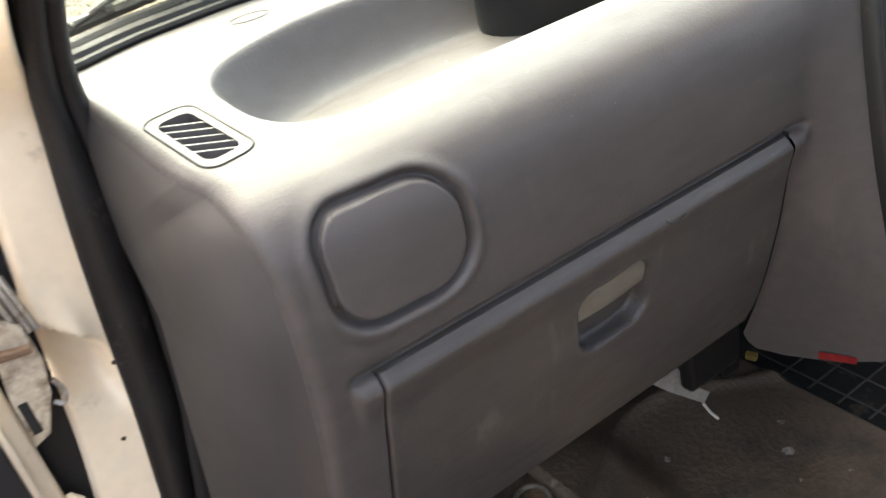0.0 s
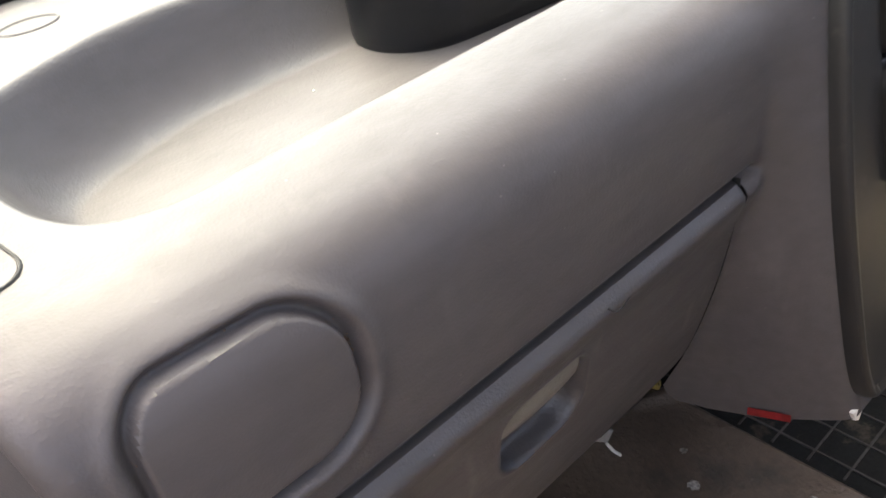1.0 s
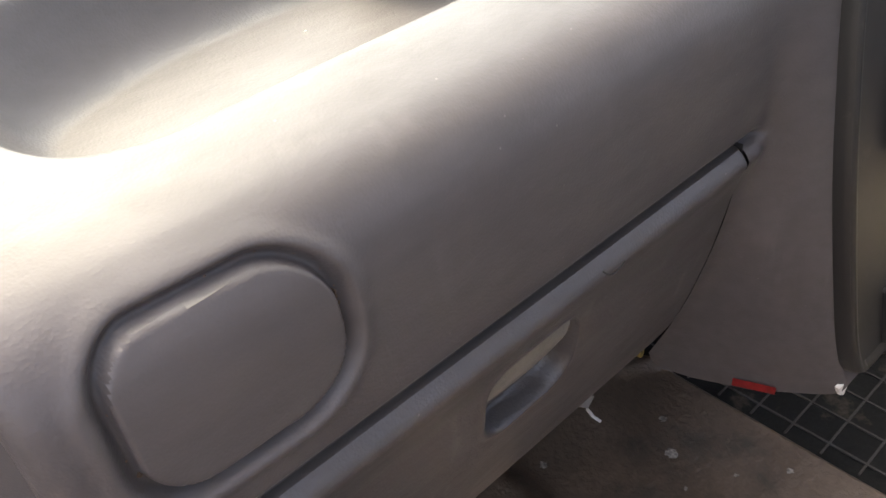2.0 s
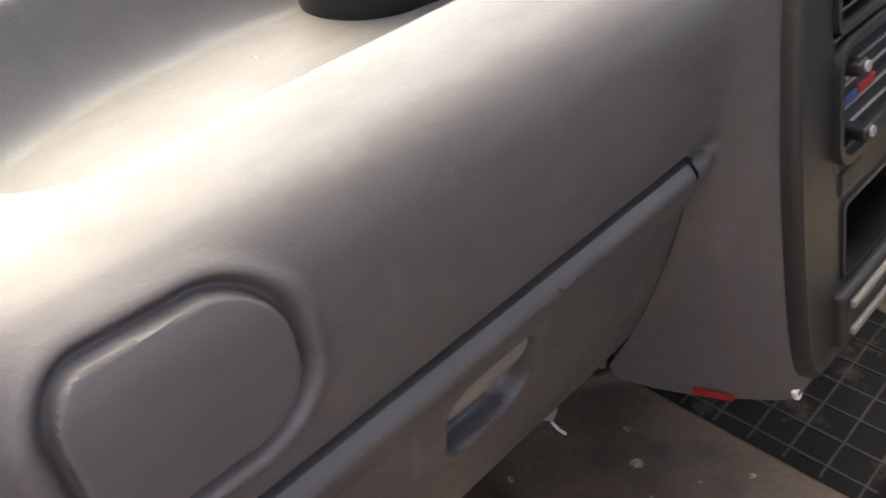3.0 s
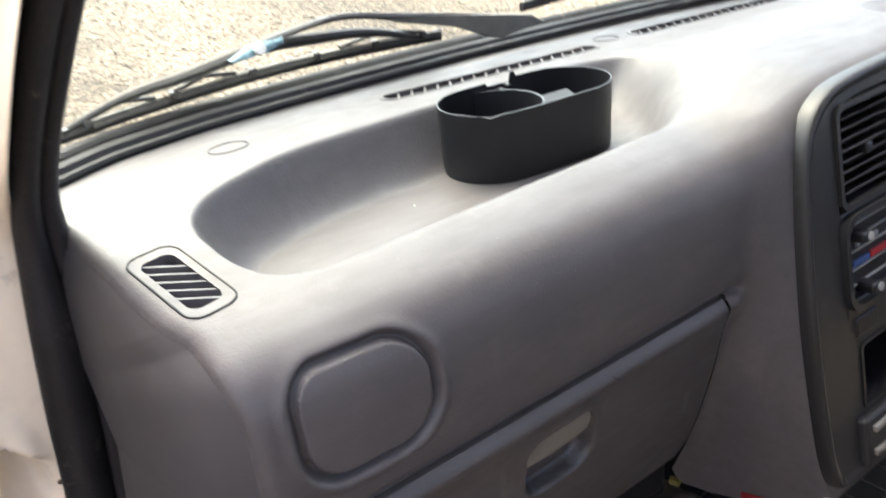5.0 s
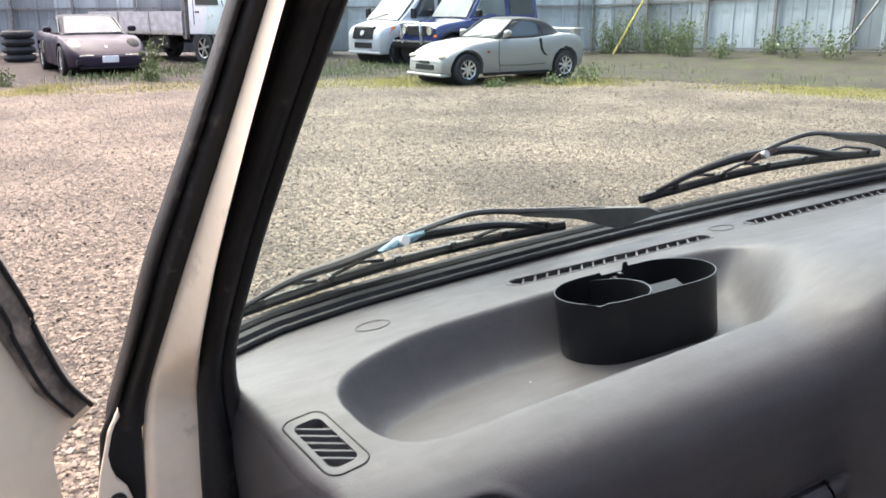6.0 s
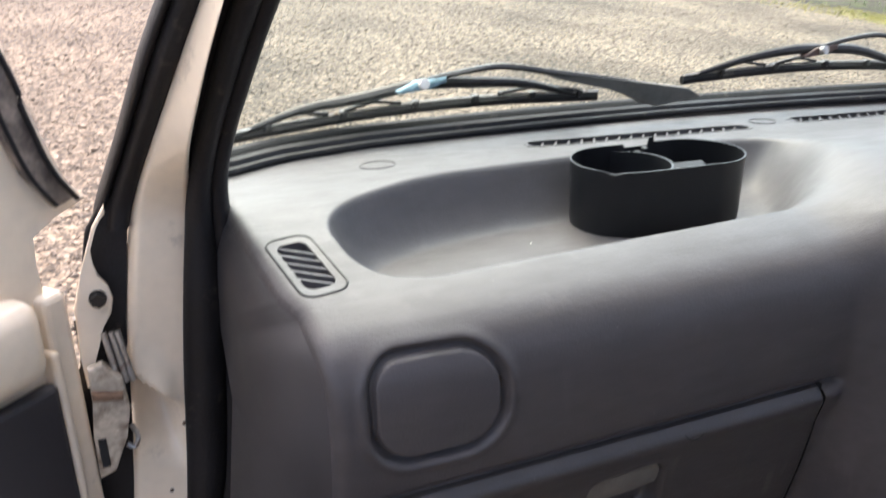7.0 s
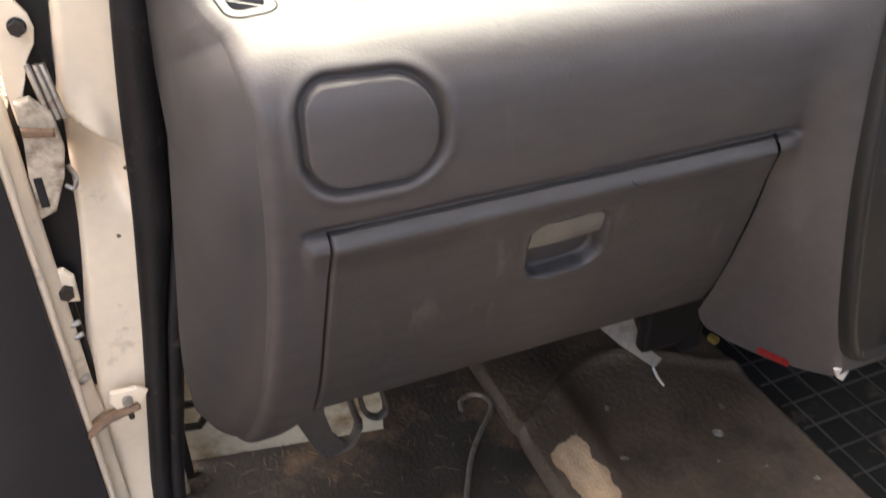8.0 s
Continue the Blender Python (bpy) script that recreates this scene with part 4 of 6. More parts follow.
def jamb_dent(x, z):
    """Pressed facets of the jamb: a slanted crease with a shallow recess below it, and waves."""
    crease = .868 + (-.034 - x) * 1.13
    d = (.034 * sstep(-.001, .002, crease - z) * (1 - sstep(.020, .085, crease - z)) - .012 * (1 - sstep(-.003, .001, crease - z)) * (1 - sstep(.0, .05, z - crease))) * (1 - sstep(-.042, -.020, x))
    d += .004 * sstep(.0, .01, z - crease) * (1 - sstep(.0, .05, z - crease)) * (1 - sstep(-.05, -.03, x))
    return float(d) + .0015 * noise.noise((x * 25, z * 9, 0)) + .004 * float(sstep(.60, .57, z) * (1 - sstep(.5, .53, z)))


jamb = band("jamb_panel", [(z, a, b + (.018 if z < 1 else .006) if z < 1.1 else b + .001 - .045 * (b + .11) / (y + .45), y) for z, a, b, y in JAMB], PAINT, PILLAR, .012, .3, n=25, dent=jamb_dent, steps=260, lean=.045)
INNER = [(z, b, r, y - .018) for (z, a, b, y), r in zip(JAMB, SEAL_R)]
band("seal_inner", [(z, a + (b - a) * .48, b, y + .003) for z, a, b, y in INNER], RUBBER, PILLAR, .010, .8, "black rubber door seal", steps=120)
band("seal_bead", [(z, a, a + (b - a) * .56, y - .004) for z, a, b, y in INNER], RUBBER, PILLAR, .009, .95, "rounded rubber bead", steps=120)
band("seal_flange", [(z, a - (.016 if z > 1.08 else -.004), a + (b - a) * .7, y + .02) for z, a, b, y in INNER], RUBBER, PILLAR, .012, .3, "rubber flange behind the bead", steps=120)
OUTER = [(z, a - w, a + .003, y + .002) for (z, a, b, y), w in zip(JAMB[6:], (.026, .025, .028, .023, .020, .020, .020))]
OUTER = [(1.035, OUTER[0][1] - .010, OUTER[0][2] - .010, OUTER[0][3])] + OUTER
band("seal_outer", [(z, a + .30 * (b - a), b + .002, y) for z, a, b, y in OUTER], RUBBER, PILLAR, .014, .7, "outer rubber weather strip", steps=90)
band("seal_lip", [(z, a, a + .36 * (b - a), y + .008) for z, a, b, y in OUTER], RUBBER, PILLAR, .012, .9, "thin outer lip", steps=90)
for x, z in ((-.025, .839), (-.03, .70), (-.045, .77), (-.01, 1.0), (-.04, .60)):
    part("chip", disc((x, .2315 if z > .65 else .227, z), (0, -1, 0), .0022, .001, 7), RUST, PILLAR)

# hinge side: front body edge, hinge leaf and bolts
hinge = new("door_hinge")
hinge.parent = PILLAR
tagged(hinge, "cream painted steel hinge leaf with a black bolt")
leaf = [(-.062, 1.060), (-.074, 1.042), (-.087, 1.008), (-.098, .974), (-.100, .93), (-.099, .90), (-.092, .90), (-.089, .925), (-.086, .938), (-.079, .953), (-.070, .966),
        (-.067, .978), (-.069, .990), (-.076, 1.001), (-.080, 1.010), (-.080, 1.024), (-.073, 1.042), (-.062, 1.053)]
part("leaf", prism(leaf, 1, .220, .228, .002), PAINT, hinge)
part("bolt", disc((-.0785, .216, .982), (0, -1, 0), .0062, .010, 6), DARKSTEEL, hinge, "black hexagon bolt")
part("bolt_washer", disc((-.0785, .219, .982), (0, -1, 0), .0072, .003, 16), DARKSTEEL, hinge)
br = [(-.096, .925), (-.084, .928), (-.070, .912), (-.068, .88), (-.074, .855), (-.088, .822), (-.102, .817), (-.101, .86), (-.097, .89)]
part("bracket", prism(br, 1, .205, .216, .003), GRIMY, hinge, "folded bracket")
part("bracket_fold", prism([(-.096, .906), (-.072, .900), (-.072, .894), (-.096, .898)], 1, .198, .206, .002), STRAPRUST, hinge)
part("bracket_slot", box(-.0985, -.0915, .2035, .2055, .829, .858, .001), DEEP, hinge, "dark slot in the bracket")
for x in (-.077, -.071, -.066):
    part("spring_coil", tube([(x - .002, .214, .952), (x, .212, .936), (x + .004, .211, .905)], .0026, 6), STEEL, hinge)
part("link", tube(smooth_path([(-.070, .214, .86), (-.066, .213, .848), (-.070, .213, .838), (-.076, .214, .842)], 4), .0022, 6), STEEL, hinge)
lower = new("door_hinge")
lower.parent = PILLAR
tagged(lower, "lower cream hinge leaf with one bolt")
part("leaf", prism([(-.110, .755), (-.098, .755), (-.091, .745), (-.092, .716), (-.113, .719)], 1, .216, .224, .003), PAINT, lower)
part("bolt", disc((-.101, .213, .732), (0, -1, 0), .0070, .010, 6), DARKSTEEL, lower)
part("arm", box(-.118, -.098, .228, .236, .60, .712, .003), DARKSTEEL, lower)
part("foot", prism([(-.128, .60), (-.104, .61), (-.100, .57), (-.126, .565)], 1, .215, .23, .003), PAINT, lower)
for z in (.69, .675):
    part("spring", tube([(-.113, .215, z), (-.098, .213, z + .006)], .0028, 6), STEEL, lower)
part("pin", tube([(-.118, .21, .625), (-.104, .208, .632)], .004, 8), STEEL, lower)
# fender edge behind the hinges closes the gap; its black holds the shade there
edge_wall = thing("wall_fender", VAN, "inner fender behind the hinges, made black for the gap's shade", "fender", kind="structure")
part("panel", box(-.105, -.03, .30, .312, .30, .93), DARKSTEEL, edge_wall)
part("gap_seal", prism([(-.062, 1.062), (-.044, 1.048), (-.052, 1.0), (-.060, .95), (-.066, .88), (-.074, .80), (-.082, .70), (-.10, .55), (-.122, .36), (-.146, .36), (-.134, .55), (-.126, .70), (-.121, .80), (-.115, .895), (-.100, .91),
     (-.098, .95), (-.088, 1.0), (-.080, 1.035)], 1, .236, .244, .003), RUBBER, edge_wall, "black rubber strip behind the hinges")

# check strap
strap = thing("door_check_strap", VAN, "rusty door check strap bolted to the pillar", "check strap")
part("eye_plate", prism([(-.090, .606), (-.064, .605), (-.054, .597), (-.062, .583), (-.086, .579), (-.093, .592)], 1, .203, .209, .002), PAINT, strap)
part("eye_bolt", disc((-.0755, .201, .593), (0, -1, 0), .0055, .006, 10), STEEL, strap)
part("strap_bar", tube([(-.066, .206, .582), (-.098, .203, .576), (-.122, .198, .566), (-.150, .19, .552)], .0085, 8, flat=.6), STRAPRUST, strap, "rusty flat bar")
part("pin", tube([(-.076, .204, .578), (-.076, .204, .566)], .003, 6), DARKSTEEL, strap)

# ---- van: the open door, hinged at the pillar ----
DIR = Vector((-.76, -.65, 0)).normalized()
DM = VAN @ Matrix.Translation((-.112, .215, 0)) @ Matrix(((DIR.x, -DIR.y, 0, 0), (DIR.y, DIR.x, 0, 0), (0, 0, 1, 0), (0, 0, 0, 1)))
# in the door's frame x runs along the door from the hinge and +y points to its inner face
door = thing("door_left", DM, "open cream white van door with dark trim panel, scuffed", "door", kind="structure")
part("door_shell", box(-.006, .86, -.05, -.002, .34, .99, .012, 3), PAINT, door)
part("door_edge", box(-.010, .014, -.03, .006, .34, .995, .006, 3), PAINT, door, "cream painted door edge")
part("door_flange", box(.010, .019, -.02, .012, .345, .95, .004, 3), PAINT, door)
part("trim_panel", box(.019, .82, .0, .014, .36, .925, .005), TRIM, door, "dark vinyl door trim")
part("sill_roll", box(.026, .84, -.01, .026, .935, 1.008, .018, 4), PAINT, door, "rounded painted window sill", True)
SMUDGE = material("smudged_dark_paint", (0.20, 0.16, 0.13), 0.5, vary=0.4, vscale=30, dirt=(0.05, 0.04, 0.035), dirt_amount=0.6, dirt_scale=35)
part("window_post", prism([(-.056, 1.058), (-.030, 1.085), (-.016, 1.138), (-.002, 1.199), (.13, 1.55), (.17, 1.55), (.115, 1.28), (.10, 1.1), (.05, 1.02), (.04, .98), (.0, .985), (.004, 1.02), (.006, 1.045), (-.02, 1.056)], 1, -.035, -.005, .004), PAINT, door, "painted front window post")
part("run_channel", prism([(-.040, 1.066), (-.020, 1.095), (-.006, 1.142), (.008, 1.2), (.14, 1.55), (.162, 1.55), (.038, 1.2), (.020, 1.142), (.004, 1.095), (-.018, 1.062)], 1, -.004, .003, .001), SMUDGE, door, "smudged dark window channel")
for off, rad in ((.002, .0022), (.022, .0018)):
    part("channel_rubber", tube(smooth_path([(-.040 + off, .004, 1.064), (-.021 + off, .004, 1.095), (-.007 + off, .004, 1.142), (.008 + off, .004, 1.2), (.14 + off, .004, 1.55)], 5), rad, 6), RUBBER, door)
part("top_rail", box(.13, .86, -.035, -.005, 1.53, 1.57, .006), PAINT, door)
part("rear_rail", box(.82, .86, -.035, -.005, .98, 1.55, .006), PAINT, door)
pane = part("window_pane", prism([(.11, 1.0), (.83, 1.0), (.83, 1.54), (.165, 1.54), (.125, 1.33)], 1, -.022, -.018), PANE, door, "clear side window glass")
pane.visible_shadow = False

# ---- van: floor, bulkhead, roof and far walls ----
floor = thing("floor", VAN, "van floor with a dirty black mat", "floor", kind="structure")


def sheet(x0, x1, y0, y1, nx, ny, fz):
    xs, ys = np.linspace(x0, x1, nx), np.linspace(y0, y1, ny)
    v = [(x, y, fz(x, y)) for x in xs for y in ys]
    return v, grid_faces(nx, ny)


def mat_height(x, y):
    q = noise.noise((x * 9, y * 9, 0)) * .004 + noise.noise((x * 30, y * 30, 3)) * .0016
    return .345 + q + .10 * max(0, (y - .36) / .1) ** 2


v, f = sheet(-.16, .40, -.9, .46, 90, 160, mat_height)
part("floor_mat", mesh("floor_mat", v, f, MAT), MAT, floor, "dirty black footwell mat with earth on it")
part("floor_pan", box(-.17, 1.40, -1.22, .47, .30, .328), OLDPAINT, floor)


def cover_height(x, y):
    e = min(x - .382, .75 - x)
    q = noise.noise((x * 7, y * 5, 2)) * .006 + noise.noise((x * 22, y * 18, 5)) * .002
    fold = .012 * math.exp(-((x - .47 - .1 * (y - .2)) / .02) ** 2) * max(0, math.sin((y + .02) * 9)) + .008 * math.exp(-((y - .235 - .05 * math.sin(x * 14)) / .015) ** 2)
    return .346 + .016 * min(1, max(0, e) / .012) ** .5 + q * min(1, e / .03) + fold


v, f = sheet(.382, .75, -.55, .44, 230, 420, cover_height)


def torn(x, y):
    """Torn-out strip at the edge of the cover."""
    return x < .452 + .010 * noise.noise((y * 40, 0, 0)) and x > .405 + .01 * noise.noise((y * 35, 4, 0)) and -.3 < y < .150 + (x - .405) * .2 + .012 * noise.noise((x * 60, 1, 0))


vv = np.array(v)
cen = vv[f].mean(1)
keep_c = [not torn(c[0], c[1]) for c in cen]
part("floor_cover", mesh("floor_cover", v, f[np.array(keep_c)], VINYL), VINYL, floor, "worn grey-brown vinyl cover, torn at its edge")
v, f = sheet(.385, .47, -.35, .19, 20, 60, lambda x, y: .353 + .003 * noise.noise((x * 60, y * 60, 1)))
part("underlay", mesh("underlay", v, f, FELT), FELT, floor, "tan underlay showing through the tear")
v, f = sheet(.74, 1.39, -.9, .44, 60, 80, lambda x, y: .350 + .001 * noise.noise((x * 12, y * 12, 7)) + .1 * max(0, (y - .3) / .12) ** 2)
ribbed = part("ribbed_mat", mesh("ribbed_mat", v, f, RIBMAT), RIBMAT, floor, "black ribbed rubber mat")
for i in range(7):
    x = .775 + i * .045
    part("rib", box(x - .0012, x + .0012, -.5, .26, .349, .3525), RIBLINE, ribbed)
for i in range(12):
    y = -.30 + i * .045
    part("rib", box(.755, 1.06, y - .0012, y + .0012, .349, .3523), RIBLINE, ribbed)
litter = bmesh.new()
rl = random.Random(11)
for i in range(320):
    x, y = rl.uniform(-.05, .37), rl.uniform(-.25, .34)
    a, l = rl.random() * math.tau, rl.uniform(.004, .018)
    z = mat_height(x, y) + .0022
    d = Vector((math.cos(a), math.sin(a), 0)) * l
    tube([Vector((x, y, z)) - d / 2, Vector((x + d.y * .1, y, z + .001)), Vector((x, y, z)) + d / 2], rl.uniform(.0003, .0006), 4, litter)
STRAW = material("dry_straw_litter", (0.11, 0.075, 0.045), 0.8, vary=0.3, vscale=20, per="island")
tagged(part("litter", litter, STRAW, floor), "thin straw and earth crumbs on the mat", kind="stuff")
spots = [(.63, .089), (.665, .125), (.60, .05), (.655, .02), (.52, .19), (.70, -.02), (.49, .10)]
for i, (x, y) in enumerate(spots):
    bm = bmesh.new()
    r = .007 if i == 0 else rng.uniform(.002, .005)
    bmesh.ops.create_circle(bm, cap_ends=True, segments=13, radius=r, matrix=Matrix.Translation((x, y, cover_height(x, y) + .0012)))
    for q in bm.verts:
        q.co += Vector((rng.uniform(-.002, .002), rng.uniform(-.002, .002), 0))
    part("splash", bm, SPLASH, floor, "pale dried splash")

part("underframe", box(.02, 1.36, -1.2, .42, .06, .30, .01), DARKSTEEL, floor)
bulk = thing("wall_bulkhead", VAN, "cream painted bulkhead under the dashboard, dirty at the foot", "bulkhead", kind="structure")
part("kick_panel", prism([(-.045, .331), (.222, .285), (.224, .295), (-.043, .341)], 2, .345, .75, .002), OLDPAINT, bulk)
part("side_kick", box(-.075, -.040, .275, .283, .345, .80, .002), OLDPAINT, bulk)
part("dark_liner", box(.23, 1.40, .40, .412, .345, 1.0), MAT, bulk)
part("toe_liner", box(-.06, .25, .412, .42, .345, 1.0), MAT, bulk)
part("hidden_frame", box(-.02, 1.38, .365, .372, .66, .99), DEEP, bulk)
for z in (.475, .437):
    part("clip", tube([(-.03, .30, z), (-.012, .29, z + .006), (-.004, .29, z + .016)], .005, 6), BLACK, bulk, "black wiring clip")
BRACKET = material("dusty_dark_bracket", (0.05, 0.043, 0.037), 0.6, bump=0.4, scale=300, vary=0.3, vscale=30)
brackets = thing("steel_bracket", VAN, "dusty steel bracket hanging under the glove box", "bracket")
part("tab", prism([(.060, .56), (.128, .56), (.122, .500), (.130, .462), (.146, .442), (.140, .424), (.122, .422), (.108, .446), (.092, .500)], 1, .196, .200, .002), BRACKET, brackets)
part("hoop", tube(smooth_path([(.118, .201, .438), (.134, .202, .428), (.153, .203, .433), (.165, .204, .456), (.160, .205, .488), (.152, .205, .53)], 6), .0085, 8, flat=.5), BRACKET, brackets)
part("ear", tube(smooth_path([(.166, .206, .54), (.171, .206, .494), (.177, .206, .470), (.191, .206, .459), (.202, .206, .469), (.198, .206, .497), (.192, .206, .54)], 6), .0065, 8, flat=.5), BRACKET, brackets)
FLAPGREY = material("dirty_pale_plastic", (0.24, 0.225, 0.21), 0.5, vary=0.25, vscale=25, dirt=(0.12, 0.10, 0.085), dirt_amount=0.3, dirt_scale=35)
BRASS = material("dull_brass", (0.42, 0.33, 0.10), 0.35, metal=0.7, vary=0.3, vscale=80)
flap = thing("torn_flap", VAN, "torn off-white plastic flap hanging below the dashboard", "flap")
part("flap_sheet", prism([(.461, .552), (.511, .552), (.528, .512), (.538, .494), (.571, .461), (.560, .449), (.500, .508)], 1, .158, .1615, .001), FLAPGREY, flap)
part("flap_strip", tube([(.558, .158, .450), (.568, .157, .43), (.581, .157, .411)], .002, 6), WHITE, flap)
part("fuse_block", box(.516, .60, .135, .155, .505, .62, .006), BLACK, flap, "black fuse block")
part("relay", box(.60, .632, .16, .19, .46, .56, .004), BLACK, flap)
part("brass_screw", disc((.658, .165, .461), (.2, -1, .1), .006, .012, 8), BRASS, flap, "brass coloured screw")

ROD = material("dull_bare_steel", (0.17, 0.15, 0.125), 0.55, metal=0.3, vary=0.3, vscale=60, dirt=(0.10, 0.07, 0.05), dirt_amount=0.3, dirt_scale=80)
rod = thing("bent_rod", VAN, "bent bare steel rod with a hooked end lying on the mat", "rod")
part("bar", tube(smooth_path([(.333, .272, .352), (.340, .288, .353), (.358, .292, .354), (.374, .280, .354), (.372, .256, .354), (.339, .221, .355), (.309, .185, .354), (.275, .125, .353), (.24, .06, .354)], 6), .0035, 8), ROD, rod)
bulge = thing("lever_boot", VAN, "smooth grey vinyl hand lever boot on the floor", "boot")
bm = bmesh.new()
bmesh.ops.create_uvsphere(bm, u_segments=32, v_segments=20, radius=1, matrix=Matrix.Translation((.80, -.235, .35)) @ Euler((0, 0, radians(25))).to_matrix().to_4x4() @ Matrix.Diagonal((.10, .105, .145, 1)))
bmesh.ops.bisect_plane(bm, geom=bm.verts[:] + bm.edges[:] + bm.faces[:], plane_co=(0, 0, .352), plane_no=(0, 0, -1), clear_outer=True)
for q in bm.verts:
    q.co += Vector((1, 1, 0)) * .004 * math.sin(q.co.z * 160)
part("boot", bm, DASH, bulge, smooth=True)
arch = thing("wheel_arch", VAN, "cream painted wheel arch hump, rust stained at its foot", "wheel arch", kind="structure")
av = []
for i in range(30):
    t = i / 29
    for j in range(24):
        s = j / 23
        a = s * math.pi / 2
        y = -.45 + t * .62
        bulk_r = .30 - .10 * abs(2 * t - 1) ** 2.5
        av.append((1.41 - bulk_r * math.cos(a) * 1.15, y, .345 + (.19 - .05 * (2 * t - 1) ** 2) * math.sin(a)))
part("hump", mesh("hump", av, grid_faces(30, 24), OLDPAINT), OLDPAINT, arch)
part("slot", prism(rounded(1.15, -.12, .03, .11, .014, 5), 2, .455, .47), DEEP, arch)

shellw = thing("wall_right", VAN, "far side wall of the cab with its window opening", "wall", kind="structure")
part("lower_wall", box(1.40, 1.44, -1.25, .45, .30, .98), PAINT, shellw)
part("door_trim", box(1.375, 1.398, -1.2, .40, .50, .97, .006), TRIM, shellw, "dark door trim")
part("upper_wall", box(1.40, 1.44, -1.25, -.1, 1.55, 1.80), PAINT, shellw)
part("rear_post", box(1.40, 1.44, -1.1, -.95, .98, 1.55), PAINT, shellw)
part("front_post", box(1.36, 1.42, -.02, .06, .98, 1.75), PAINT, shellw)
# unseen walls added behind the view; their dark colour keeps the dashboard face dim
rear = thing("wall_rear", VAN, "plain unseen rear wall of the cab with a window opening, dark to cut bounce light", "wall", kind="structure")
part("panel", box(-.10, 1.44, -1.25, -1.22, .30, 1.16), CABWALL, rear)
part("header", box(-.10, 1.44, -1.25, -1.22, 1.62, 1.80), CABWALL, rear)
for x in (-.10, 1.31):
    part("post", box(x, x + .13, -1.25, -1.22, 1.16, 1.62), CABWALL, rear)
left = thing("wall_left", VAN, "unseen side wall behind the door opening, dark to cut bounce light", "wall", kind="structure")
part("panel", box(-.12, -.08, -1.25, -.86, .30, 1.80), CABWALL, left)
ceiling = thing("ceiling", VAN, "pale headlining under the van roof", "ceiling", kind="structure")
rv = []
for i in range(24):
    for j in range(16):
        x, y = -.06 + 1.48 * i / 23, -1.25 + (1.02) * j / 15
        e = abs(2 * i / 23 - 1)
        rv.append((x, y, 1.74 - .10 * e ** 4 - .02 * (j / 15) ** 2))
me = mesh("headlining", rv, grid_faces(24, 16), LINING)
hl = part("headlining", me, LINING, ceiling)
md = hl.modifiers.new("thickness", "SOLIDIFY")
md.thickness = .03
part("header_rail", tube([(.2 + q * .07, -.175 - .06 * (2 * q / 14 - 1) ** 2 + .03, 1.715) for q in range(15)], .025, 8), LINING, ceiling)

# ---- windscreen with rubber surround and wipers ----
screen = thing("windscreen", VAN, "sloping green-tinted windscreen with black rubber surround", "windscreen", kind="structure")
gv = []
for i in range(40):
    x = .0 + 1.41 * i / 39
    for j in range(16):
        s = j / 15
        gv.append((x + (.7 - x) * .17 * s, float(y_glass(np.array(x))) + .012 - .6 * .70 * s, 1.046 - .035 * max(x - .2, 0) + .70 * s))
ws = part("glass_pane", mesh("glass_pane", gv, grid_faces(40, 16), WINDSCREEN), WINDSCREEN, screen)


def base_line(dy, dz):
    return [(x, float(y_glass(np.array(x))) + dy, 1.047 - .035 * max(x - .2, 0) + dz) for x in np.linspace(-.01, 1.40, 60)]


part("gasket", tube(base_line(-.004, .003), .0085, 8), RUBBER, screen, "black rubber gasket")
part("gasket_lip", tube(base_line(-.019, .0015), .0045, 8), RUBBER, screen)
part("gasket_bead", tube(base_line(.014, .010), .006, 8), RUBBER, screen)
part("cowl", mesh("cowl", [(x, float(y_glass(np.array(x))) + a, 1.04 - .035 * max(x - .2, 0) + b) for x in np.linspace(-.06, 1.44, 30) for a, b in ((.01, .0), (.04, -.012), (.10, -.10), (.12, -.4))],
     grid_faces(30, 4), TRIM), TRIM, screen, "black plastic cowl below the glass")


